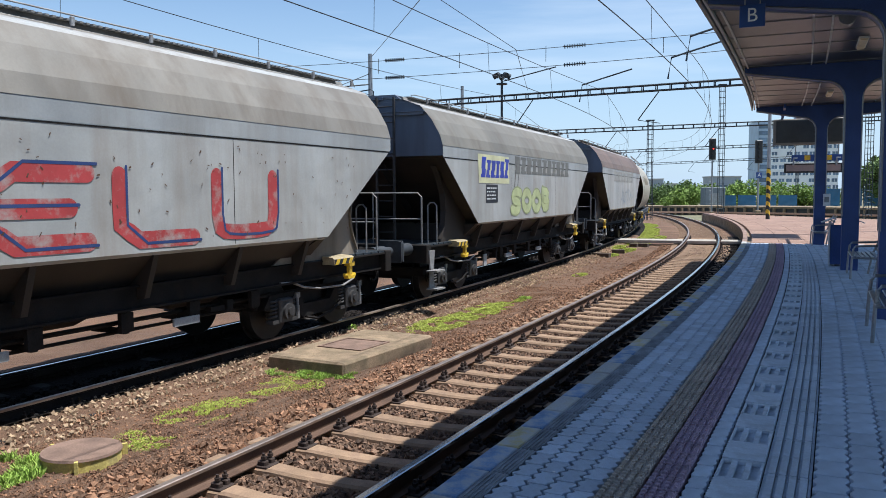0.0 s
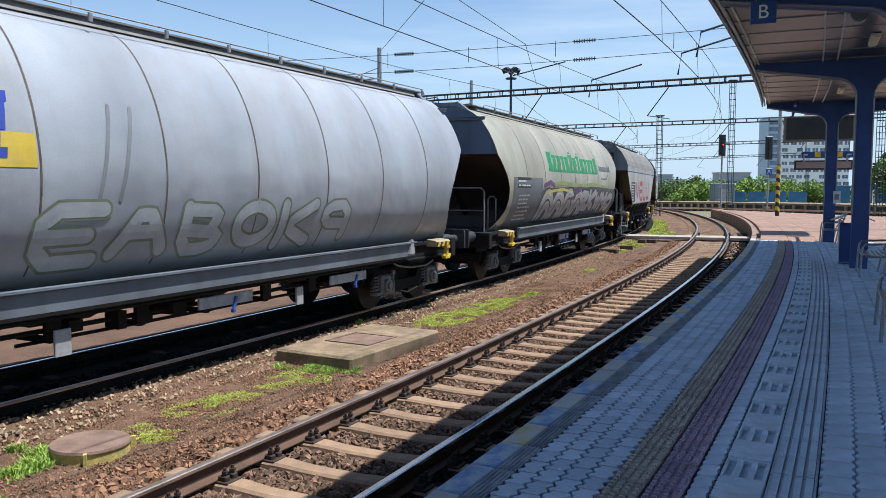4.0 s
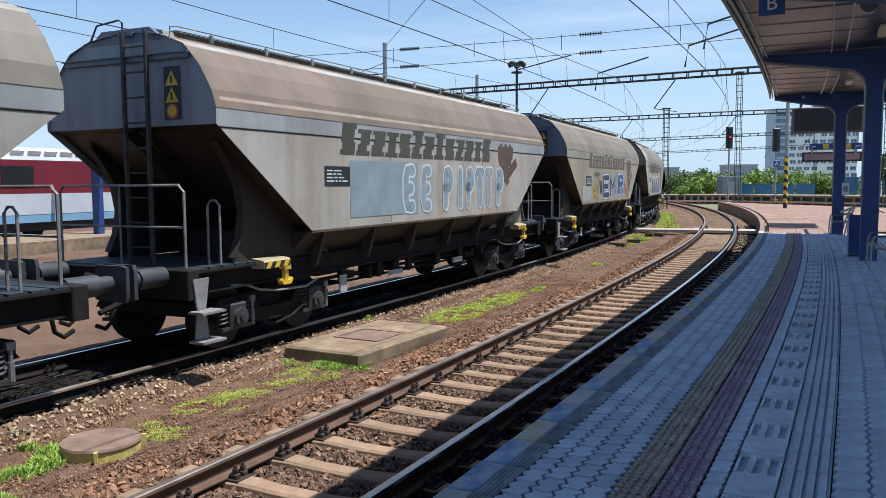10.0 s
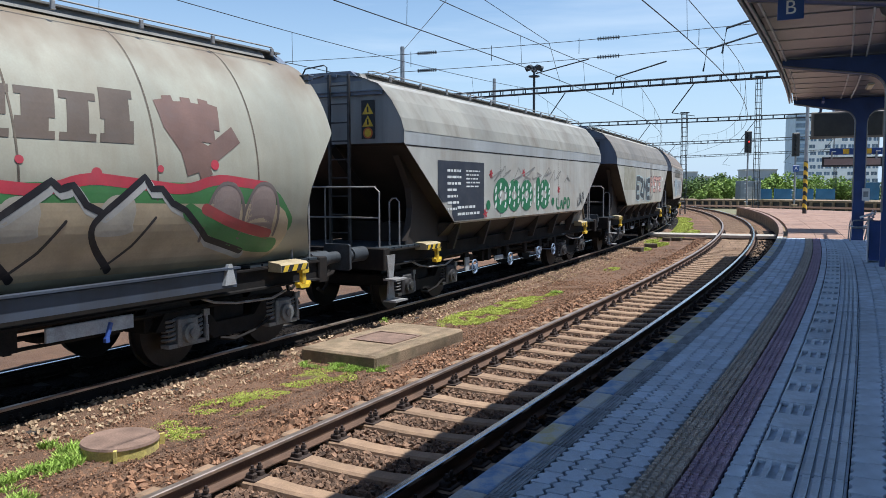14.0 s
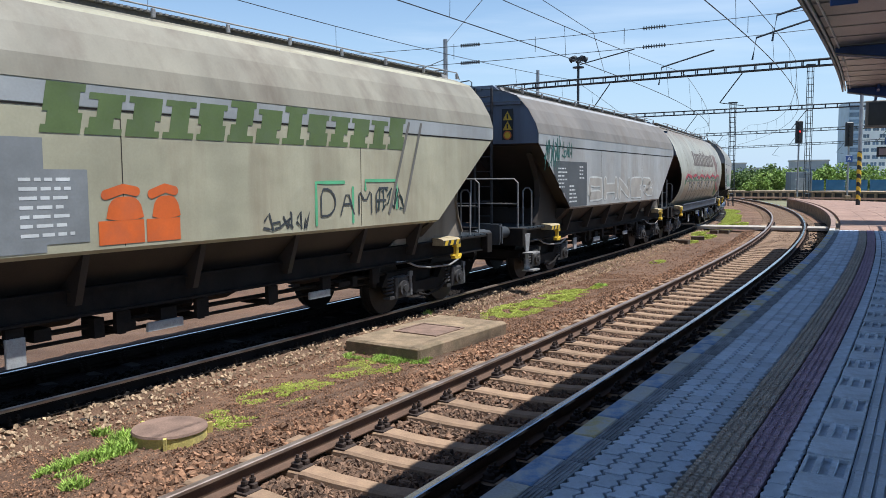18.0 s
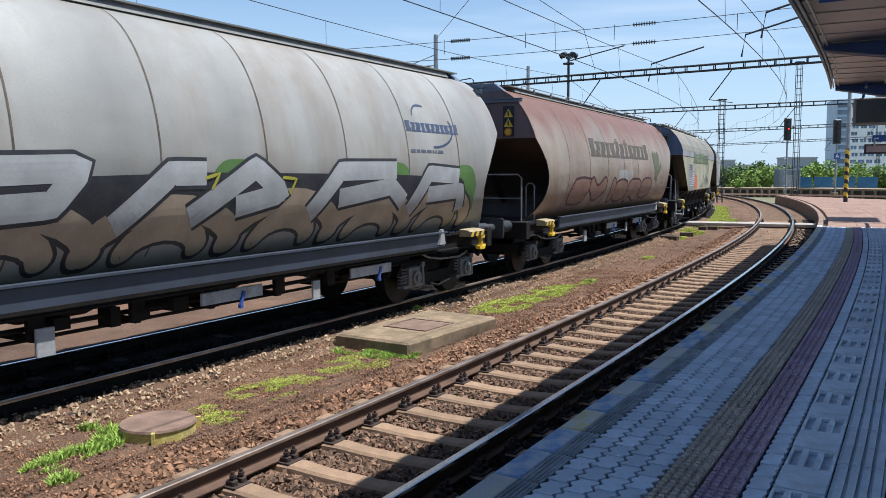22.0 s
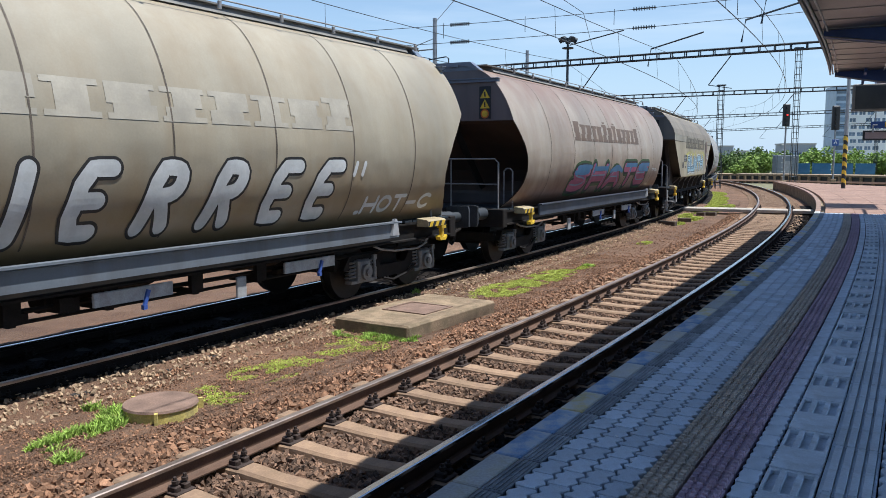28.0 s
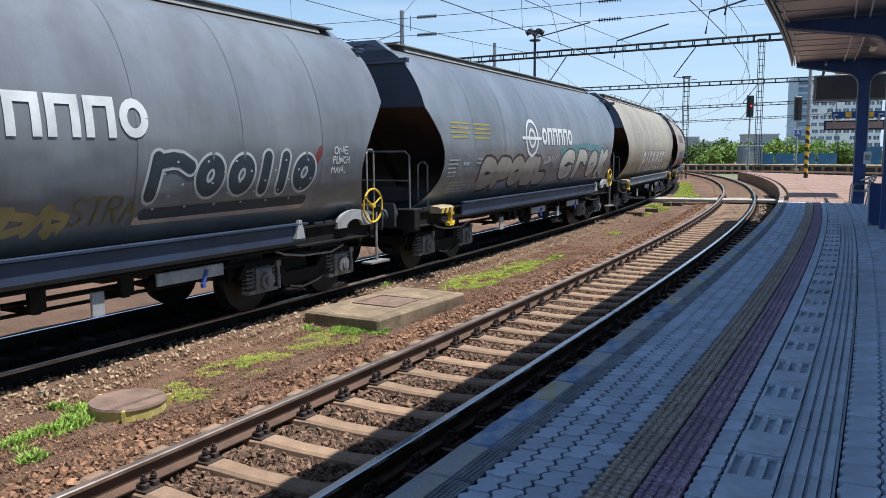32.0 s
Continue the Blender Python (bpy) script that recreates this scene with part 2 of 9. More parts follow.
M["bark"] = material("brown bark", (0.09, 0.065, 0.045), 0.9, scale=6, vary=0.3, bump=0.5)

# ---------------------------------------------------------------- mesh helpers


def mesh_of(name, verts, faces, mat, smooth=False):
    me = bpy.data.meshes.new(name)
    me.from_pydata([tuple(v) for v in verts], [], [tuple(f) for f in faces])
    me.materials.append(mat)
    if smooth:
        me.polygons.foreach_set("use_smooth", [True] * len(me.polygons))
    me.update()
    return me


def part(name, data, parent=None, label="", mat=None, at=None):
    """Links a mesh, or a bmesh with its material, as one object under a thing or a part."""
    if isinstance(data, bmesh.types.BMesh):
        me = bpy.data.meshes.new(name)
        data.to_mesh(me)
        data.free()
        me.materials.append(mat)
        data = me
    ob = new(name, data)
    if parent is not None:
        ob.parent = parent
    if at is not None:
        ob.matrix_basis = at
    if label:
        ob["label"] = label
    return ob


class Build:
    """Collects boxes, tubes, prisms and sheets into one mesh."""

    def __init__(self):
        self.v, self.f = [], []

    def add(self, verts, faces):
        k = len(self.v)
        self.v += [tuple(p) for p in verts]
        self.f += [tuple(i + k for i in f) for f in faces]
        return self

    def box(self, x0, x1, y0, y1, z0, z1, m=None, bevel=0.0):
        if bevel:
            b = bevel
            ring = [(x0 + b, y0), (x1 - b, y0), (x1, y0 + b), (x1, y1 - b), (x1 - b, y1), (x0 + b, y1), (x0, y1 - b), (x0, y0 + b)]
            inner = [(x0 + b, y0 + b), (x1 - b, y0 + b), (x1 - b, y0 + b), (x1 - b, y1 - b), (x1 - b, y1 - b), (x0 + b, y1 - b), (x0 + b, y1 - b), (x0 + b, y0 + b)]
            vs = [(x, y, z0) for x, y in ring] + [(x, y, z1 - b) for x, y in ring] + [(x0 + b, y0 + b, z1), (x1 - b, y0 + b, z1), (x1 - b, y1 - b, z1), (x0 + b, y1 - b, z1)]
            fs = [tuple(range(7, -1, -1))] + [(i, (i + 1) % 8, 8 + (i + 1) % 8, 8 + i) for i in range(8)]
            fs += [(8, 9, 17, 16), (9, 10, 17), (10, 11, 18, 17), (11, 12, 18), (12, 13, 19, 18), (13, 14, 19), (14, 15, 16, 19), (15, 8, 16), (16, 17, 18, 19)]
        else:
            vs = [(x0, y0, z0), (x1, y0, z0), (x1, y1, z0), (x0, y1, z0), (x0, y0, z1), (x1, y0, z1), (x1, y1, z1), (x0, y1, z1)]
            fs = [(3, 2, 1, 0), (4, 5, 6, 7), (0, 1, 5, 4), (1, 2, 6, 5), (2, 3, 7, 6), (3, 0, 4, 7)]
        if m is not None:
            vs = [m @ Vector(p) for p in vs]
        return self.add(vs, fs)

    def tube(self, pts, r, n=6, cap=True, r1=None):
        pts = [Vector(p) for p in pts]
        k = len(pts)
        vs, fs = [], []
        up = Vector((0, 0, 1))
        for i, p in enumerate(pts):
            d = (pts[min(i + 1, k - 1)] - pts[max(i - 1, 0)]).normalized()
            a = d.cross(up if abs(d.z) < 0.95 else Vector((1, 0, 0))).normalized()
            b = a.cross(d)
            rr = r if r1 is None else r + (r1 - r) * i / max(1, k - 1)
            vs += [p + rr * (math.cos(2 * math.pi * j / n) * a + math.sin(2 * math.pi * j / n) * b) for j in range(n)]
        for i in range(k - 1):
            fs += [(i * n + j, i * n + (j + 1) % n, (i + 1) * n + (j + 1) % n, (i + 1) * n + j) for j in range(n)]
        if cap:
            fs += [tuple(range(n - 1, -1, -1)), tuple(range((k - 1) * n, k * n))]
        return self.add(vs, fs)

    def prism(self, poly, axis, a, b, m=None):
        """A polygon in the other two axes, drawn out along axis from a to b."""
        def p3(u, v, w):
            return {"x": (w, u, v), "y": (u, w, v), "z": (u, v, w)}[axis]
        k = len(poly)
        vs = [p3(u, v, a) for u, v in poly] + [p3(u, v, b) for u, v in poly]
        if m is not None:
            vs = [m @ Vector(p) for p in vs]
        fs = [tuple(range(k - 1, -1, -1)), tuple(range(k, 2 * k))] + [(i, (i + 1) % k, k + (i + 1) % k, k + i) for i in range(k)]
        return self.add(vs, fs)

    def disc(self, c, axis, r, h, n=16, r1=None, m=None):
        r1 = r if r1 is None else r1
        a = [(r * math.cos(2 * math.pi * i / n), r * math.sin(2 * math.pi * i / n)) for i in range(n)]
        b = [(r1 * math.cos(2 * math.pi * i / n), r1 * math.sin(2 * math.pi * i / n)) for i in range(n)]

        def p3(u, v, w):
            return {"x": (c[0] + w, c[1] + u, c[2] + v), "y": (c[0] + u, c[1] + w, c[2] + v), "z": (c[0] + u, c[1] + v, c[2] + w)}[axis]
        vs = [p3(u, v, 0) for u, v in a] + [p3(u, v, h) for u, v in b]
        if m is not None:
            vs = [m @ Vector(p) for p in vs]
        return self.add(vs, [tuple(range(n - 1, -1, -1)), tuple(range(n, 2 * n))] + [(i, (i + 1) % n, n + (i + 1) % n, n + i) for i in range(n)])

    def mesh(self, name, mat, smooth=False):
        me = mesh_of(name, self.v, self.f, mat)
        bm = bmesh.new()
        bm.from_mesh(me)
        bmesh.ops.recalc_face_normals(bm, faces=bm.faces)
        bm.to_mesh(me)
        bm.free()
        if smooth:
            me.polygons.foreach_set("use_smooth", [True] * len(me.polygons))
            me.set_sharp_from_angle(angle=radians(35))
        return me


# ---------------------------------------------------------------- the line of the tracks
DS = 0.25
S0, S1 = -70.0, 420.0
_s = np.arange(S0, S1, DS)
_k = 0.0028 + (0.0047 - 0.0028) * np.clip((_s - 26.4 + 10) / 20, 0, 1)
_k = np.where(_s < -10, 0.0012, _k) * np.clip((150 - _s) / 50, 0, 1)
_th = -np.concatenate([[0], np.cumsum(_k[:-1] * DS)])
_i0 = int(round(-S0 / DS))
_th = _th - _th[_i0] + 0.4764
_x = np.concatenate([[0], np.cumsum(np.sin(_th[:-1]) * DS)])
_y = np.concatenate([[0], np.cumsum(np.cos(_th[:-1]) * DS)])
_x, _y = _x - _x[_i0] - 4.357, _y - _y[_i0]
TRAIN = -4.67           # middle of the far track, beside the near one


def at(s, off=0.0, z=0.0):
    x, y, h = np.interp(s, _s, _x), np.interp(s, _s, _y), np.interp(s, _s, _th)
    return Vector((x + off * math.cos(h), y - off * math.sin(h), z))


def heading(s):
    return float(np.interp(s, _s, _th))


def along(s, off=0.0, z=0.0):
    """Pose at chainage s: x along the track, y to its left."""
    p = at(s, off, z)
    return Matrix.Translation(p) @ Matrix.Rotation(math.pi / 2 - heading(s), 4, "Z")


def sweep(name, profile, s0, s1, step, mat, closed=True, smooth=False):
    ss = np.linspace(s0, s1, max(2, int((s1 - s0) / step) + 1))
    k = len(profile)
    vs = [at(s, o, z) for s in ss for o, z in profile]
    fs = []
    for i in range(len(ss) - 1):
        for j in range(k if closed else k - 1):
            a, b = i * k + j, i * k + (j + 1) % k
            fs.append((a, a + k, b + k, b))
    if closed:
        fs += [tuple(range(k)), tuple(range(len(vs) - 1, len(vs) - k - 1, -1))]
    me = mesh_of(name, vs, fs, mat)
    bm = bmesh.new()
    bm.from_mesh(me)
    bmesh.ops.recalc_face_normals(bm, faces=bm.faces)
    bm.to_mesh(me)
    bm.free()
    if smooth:
        me.polygons.foreach_set("use_smooth", [True] * len(me.polygons))
    return me


def thing(name, label, category, group="", kind="", m=None):
    ob = new(name)
    ob.empty_display_size = 0.2
    if m is not None:
        ob.matrix_basis = m
    return tagged(ob, label, category, group, kind)


# ---------------------------------------------------------------- ground and tracks
g = 2500.0
tagged(part("ground", mesh_of("ground", [(-g, -g, -0.48), (g, -g, -0.48), (g, g, -0.48), (-g, g, -0.48)], [(0, 1, 2, 3)], M["far_ground"])),
       "dry grassy railway land reaching the horizon", "ground", kind="structure")


def uneven(name, offs, s0, s1, step, base, amp, mat, freq=2.2):
    """A strip of uneven ground beside the track; base(off) gives its mean height."""
    ss = np.arange(s0, s1 + step, step)
    vs, fs, k = [], [], len(offs)
    for i, s in enumerate(ss):
        for j, o in enumerate(offs):
            p = at(s, o, 0)
            rim = 0.0 if j in (0, k - 1) else 1.0
            p.z = base(o) + rim * amp * (noise.noise((p.x * freq, p.y * freq, 0)) + 0.5 * noise.noise((p.x * freq * 3, p.y * freq * 3, 5)))
            vs.append(p)
    for i in range(len(ss) - 1):
        for j in range(k - 1):
            a = i * k + j
            fs.append((a, a + 1, a + k + 1, a + k))
    return mesh_of(name, vs, fs, mat, True)


def bed_height(o):
    if o > -1.3:
        return -0.232 if abs(o) < 0.72 else -0.215
    if o > -3.3:
        return -0.215 - 0.03 * min(1, (-1.3 - o) / 0.5)
    if o > -6.4:
        return -0.245 + 0.04 * min(1, (-3.3 - o) / 0.4) + 0.05 * max(0.0, min(1, (-3.25 - o) / 0.15, (o + 4.05) / 0.2))
    return -0.205 - 0.2 * max(0.0, min(1, (-6.4 - o) / 0.5, (o + 10.6) / 0.8))


offs_near = list(np.linspace(-9.4, -3.9, 24)) + list(np.linspace(-3.7, 1.72, 46))
tagged(part("track_bed", uneven("track_bed", offs_near, -14, 48, 0.14, bed_height, 0.022, M["dirt"])),
       "brown gravelly track bed with ballast stones", "ground", kind="structure")
tagged(part("track_bed", uneven("far_bed", list(np.linspace(-26, 1.72, 30)), 48, 210, 1.0, bed_height, 0.02, M["dirt"], 0.7)),
       "brown gravelly track bed curving into the distance", "ground", kind="structure")
tagged(part("track_bed", uneven("side_bed", list(np.linspace(-40, -9.4, 30)), -14, 48, 0.6, bed_height, 0.04, M["dirt"], 0.7)),
       "sunlit brown gravel behind the freight track", "ground", kind="structure")

# strip coloured near black to stand in for the train's shade
tagged(part("track_bed", uneven("shadowed_bed", list(np.linspace(-6.25, -3.74, 16)), -14, 60, 0.2, lambda o: bed_height(o) + 0.03, 0.02, M["shadowed"])),
       "shade-dark ballast of the freight track", "ground", kind="structure")

HEAD = [(-0.036, -0.006), (-0.026, 0.0), (0.026, 0.0), (0.036, -0.006), (0.036, -0.03), (-0.036, -0.03)]
BODY = [(-0.034, -0.0305), (0.034, -0.0305), (0.03, -0.045), (0.009, -0.055), (0.009, -0.125), (0.03, -0.14), (0.075, -0.15),
        (0.075, -0.16), (-0.075, -0.16), (-0.075, -0.15), (-0.03, -0.14), (-0.009, -0.125), (-0.009, -0.055), (-0.03, -0.045)]


def shifted(profile, o):
    return [(a + o, z) for a, z in profile]


def sleeper_mesh(mat):
    b = Build()
    secs = [(-1.25, 0.11, -0.185), (-0.5, 0.105, -0.172), (-0.25, 0.095, -0.186), (0.25, 0.095, -0.186), (0.5, 0.105, -0.172), (1.25, 0.11, -0.185)]
    vs, fs = [], []
    for y, w, z in secs:
        vs += [(-w - 0.02, y, -0.32), (-w, y, z - 0.02), (-w + 0.025, y, z), (w - 0.025, y, z), (w, y, z - 0.02), (w + 0.02, y, -0.32)]
    for i in range(len(secs) - 1):
        fs += [(i * 6 + j, i * 6 + j + 1, i * 6 + 7 + j, i * 6 + 6 + j) for j in range(5)]
    fs += [tuple(range(6)), tuple(range(35, 29, -1))]
    return b.add(vs, fs).mesh("sleeper", mat)


def clamp_mesh(mat):
    b = Build()
    b.box(-0.09, 0.09, -0.19, 0.19, -0.178, -0.161, bevel=0.006)
    for sgn in (-1, 1):
        for x in (-0.045, 0.045):
            b.box(x - 0.03, x + 0.03, sgn * 0.115 - 0.045, sgn * 0.115 + 0.045, -0.162, -0.118, bevel=0.01)
            b.tube([(x, sgn * 0.125, -0.12), (x, sgn * 0.125, -0.055)], 0.014, 6)
            b.disc((x, sgn * 0.125, -0.105), "z", 0.026, 0.024, 6)
    return b.mesh("clamp", mat)


SLEEPER, CLAMP, CLAMP_SHADOWED = sleeper_mesh(M["sleeper"]), clamp_mesh(M["clamp"]), clamp_mesh(M["rail_dark"])
TIE_SHADOWED = sleeper_mesh(M["shadowed_sleeper"])


def railway(name, label, off, s0, s1, near0, near1, head, tie=None):
    """Rails, and each sleeper with its clamps, along the line."""
    tie = tie or SLEEPER
    t = thing(name, label, "railway track", kind="structure")
    for o in (-0.753, 0.753):
        r = part("rail", sweep("rail", shifted(BODY, off + o), s0, s1, 0.8, M["rail_side"] if tie is SLEEPER else M["rail_dark"]), t, "rusty steel rail" if tie is SLEEPER else "shade-dark steel rail")
        part("rail_head", sweep("rail_head", shifted(HEAD, off + o), s0, s1, 0.8, head if o < 0 else M["rail_head"] if tie is SLEEPER else M["rail_brown"]), r)
    k = 0
    s = 6.88 - 0.6 * round((6.88 - near0) / 0.6)
    while s < near1:
        sl = part("sleeper", tie, t, at=along(s, off) @ pose(random.uniform(-.01, .01), random.uniform(-.01, .01), random.uniform(-.004, .004), 0, 0, random.uniform(-.4, .4)))
        for y in (-0.753, 0.753):
            part("clamp", CLAMP if tie is SLEEPER else CLAMP_SHADOWED, sl, at=pose(0, y, 0))
        s += 0.6
    rest = Build()
    while s < s1 - 1:
        m = along(s, off)
        rest.box(-0.12, 0.12, -1.25, 1.25, -0.3, -0.18, m)
        s += 0.6
    tagged(part("sleepers", rest.mesh("sleepers", tie.materials[0]), t), kind="stuff")
    return t


railway("near_track", "empty platform track with rusty rails on tan concrete sleepers", 0.0, -14, 205, 1.5, 46, M["rail_brown"], SLEEPER)
railway("freight_track", "freight track with bright rails on shade-dark sleepers", TRAIN, -68, 300, 0, 40, M["rail_head"], TIE_SHADOWED)

# ---------------------------------------------------------------- platform
PZ = 0.47
plat = thing("platform", "curved station platform with concrete edge and paving", "platform", kind="structure")
END = 31.2


def platform_sheet(name, o0, o1, s0, s1, z, mat, parent, step=1.0, label="", thick=0.12):
    return part(name, sweep(name, [(o0, z), (o1, z), (o1, z - thick), (o0, z - thick)], s0, s1, step, mat), parent, label)


part("platform_wall", sweep("platform_wall", [(1.8, PZ - 0.121), (2.2, PZ - 0.121), (2.2, -0.45), (1.8, -0.45)], -14, 74, 1.0, M["concrete"]), plat, "shaded concrete platform wall")
platform_sheet("paving_bed", 1.915, 15.5, -14, END, PZ - 0.042, M["paver_bed"], plat)

# ---------------------------------------------------------------- canopy
CZ = 5.0
canopy = thing("platform_canopy", "station canopy with dark slatted soffit and blue steel frame", "canopy", kind="structure")
C0, C1 = -14.0, 31.2
part("roof", sweep("roof", [(2.0, CZ + 0.32), (2.0, CZ + 0.36), (9.0, CZ + 0.46), (9.0, CZ + 0.3)], C0, C1, 1.0, M["roof_grey"]), canopy, "grey sheet roof")
part("fascia", sweep("fascia", [(1.98, CZ - 0.02), (2.03, CZ - 0.02), (2.03, CZ + 0.34), (1.98, CZ + 0.34)], C0, C1, 1.0, M["roof_grey"]), canopy, "grey metal fascia")
part("edge_strip", sweep("edge_strip", [(2.06, CZ + 0.0), (2.1, CZ + 0.0), (2.1, CZ + 0.045), (2.06, CZ + 0.045)], C0, C1, 1.0, M["white_line"]), canopy)
slats = Build()
BOARD = 1.22
for i in range(int((C1 - C0) / BOARD)):
    s = C0 + BOARD * i
    ln = BOARD - 0.016 if i < int((C1 - C0) / BOARD) - 1 else C1 - s
    for o0, o1 in ((2.12, 2.2), (2.23, 3.51), (3.55, 3.8), (3.84, 5.6), (5.64, 7.4), (7.44, 9.0)):
        h = random.uniform(0, 0.004)
        vs = [at(s, o0, CZ + 0.05 + h), at(s + ln, o0, CZ + 0.05 + h), at(s + ln, o1, CZ + 0.05 + h), at(s, o1, CZ + 0.05 + h)]
        slats.add(vs + [v + Vector((0, 0, 0.05)) for v in vs], [(3, 2, 1, 0), (4, 5, 6, 7), (0, 1, 5, 4), (1, 2, 6, 5), (2, 3, 7, 6), (3, 0, 4, 7)])
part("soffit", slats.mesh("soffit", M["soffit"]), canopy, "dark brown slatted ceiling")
joints = Build()
for i in range(1, int((C1 - C0) / BOARD)):
    s = C0 + BOARD * i - 0.008
    vs = [at(s - 0.006, 2.12, CZ + 0.04), at(s + 0.006, 2.12, CZ + 0.04), at(s + 0.006, 9.0, CZ + 0.04), at(s - 0.006, 9.0, CZ + 0.04)]
    joints.add(vs + [v + Vector((0, 0, 0.04)) for v in vs], [(3, 2, 1, 0), (4, 5, 6, 7), (0, 1, 5, 4), (1, 2, 6, 5), (2, 3, 7, 6), (3, 0, 4, 7)])
part("board_joint", joints.mesh("board_joint", M["roof_grey"]), canopy, "pale joint strips between the boards")
for o in (2.215, 3.53, 3.82):
    part("soffit_strip", sweep("soffit_strip", [(o - 0.016, CZ + 0.03), (o + 0.016, CZ + 0.03), (o + 0.016, CZ + 0.06), (o - 0.016, CZ + 0.06)], C0, C1, 1.0, M["white_line"]), canopy, "white joint strip")


def canopy_frame(s, off=4.35, half=0.2):
    """Column with cantilever arms and curved haunches, across the platform."""
    m = along(s, off)
    arm0, arm1 = off - 2.14, 4.4
    tip, root, bend = CZ - 0.07, CZ - 0.33, 0.42
    curve_r = [(half + bend * (1 - math.sin(a)), root - bend * (1 - math.cos(a))) for a in np.linspace(0, math.pi / 2, 7)]
    curve_l = [(-u, v) for u, v in reversed(curve_r)]
    poly = [(arm0, CZ + 0.1), (arm0, tip)] + curve_r + [(half, PZ - 0.05), (-half, PZ - 0.05)] + curve_l + [(-arm1, tip), (-arm1, CZ + 0.1)]
    b = Build().prism(poly, "x", -0.15, 0.15, m)
    f = part("column", b.mesh("column", M["blue_steel"]), canopy, "dark blue steel column with cantilever arms")
    trim = Build()
    for sg in (-0.152, 0.152):
        line = [(arm0, tip)] + curve_r + [(half, PZ + 1.2)]
        trim.tube([m @ Vector((sg, u, v)) for u, v in line], 0.016, 5)
        line = [(-half, PZ + 1.2)] + curve_l + [(-arm1, tip)]
        trim.tube([m @ Vector((sg, u, v)) for u, v in line], 0.016, 5)
    part("trim", trim.mesh("trim", M["galv"]), f, "pale welded edge trim")


for s, o in ((-7.0, 4.6), (2.6, 4.6), (14.4, 4.6), (21.8, 4.4), (31.0, 4.15)):
    canopy_frame(s, o, 0.17)
# ---------------------------------------------------------------- hopper wagons
SOLE = 1.08


def paint(name, color, stain, amount=0.45, rough=0.5, scale=0.65, wash=()):
    return material(name, tuple(1.04 * c for c in color), rough, 0.0, scale=scale, vary=0.22, bump=0.06, grain=45, stain=stain, amount=min(0.95, 1.2 * amount), streak=True, clip=(0.45, 0.7), dent=0.3, wash=wash, speck=0.1)


# underframe and hopper colours lowered to deepen the shade below the bodies
UNDER = material("shade-dark underframe", (0.014, 0.0125, 0.012), 0.85, 0.0, scale=3, vary=0.35, bump=0.2, stain=(0.03, 0.021, 0.016), amount=0.5, spec=0.2)
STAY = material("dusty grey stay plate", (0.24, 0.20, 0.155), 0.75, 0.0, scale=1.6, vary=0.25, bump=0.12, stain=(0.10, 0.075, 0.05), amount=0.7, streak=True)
HOPPER = material("brown stained hopper plate in shade tone", (0.028, 0.02, 0.015), 0.7, 0.0, scale=1.6, vary=0.35, bump=0.15, stain=(0.03, 0.022, 0.018), amount=0.7, streak=True)
TYRE = material("dark wheel steel", (0.03, 0.026, 0.024), 0.55, 0.6, scale=4, vary=0.3, bump=0.1)
RAILING = material("worn grey railing", (0.27, 0.265, 0.26), 0.6, 0.2, scale=5, vary=0.25, bump=0.1, stain=(0.12, 0.07, 0.05), amount=0.5)
DARK_STEEL = material("dark axlebox steel", (0.055, 0.052, 0.052), 0.6, 0.3, scale=6, vary=0.4, bump=0.15)
SPRING = material("grey spring steel", (0.19, 0.187, 0.185), 0.55, 0.4, scale=6, vary=0.3, bump=0.1)
GREYBOX = material("pale grey equipment paint", (0.38, 0.385, 0.39), 0.6, 0.1, scale=4, vary=0.2, bump=0.1, stain=(0.15, 0.11, 0.09), amount=0.5)

ANGULAR = [(1.46, 1.52), (1.5, 1.56), (1.5, 2.93), (1.5, 3.17), (1.44, 3.38), (1.27, 3.68), (1.0, 3.99), (0.62, 4.13), (0.0, 4.19)]
ROUND = [(0.98, 1.16), (1.22, 1.36), (1.4, 1.66), (1.49, 1.98), (1.53, 2.35), (1.5, 2.7), (1.42, 3.05), (1.28, 3.4), (1.08, 3.72), (0.82, 3.97), (0.45, 4.13), (0.0, 4.18)]


def rounded(profile, n=4):
    """The profile with points added along a smooth curve through it."""
    p = [Vector(q) for q in [profile[0]] + profile + [(-profile[-2][0], profile[-2][1])]]
    res = []
    for a, b, c, d in zip(p, p[1:], p[2:], p[3:]):
        for i in range(n):
            t = i / n
            q = 0.5 * ((2 * b) + (c - a) * t + (2 * a - 5 * b + 4 * c - d) * t * t + (3 * b - a - 3 * c + d) * t ** 3)
            res.append((q.x, q.y))
    return res + [profile[-1]]


ROUND = rounded(ROUND)


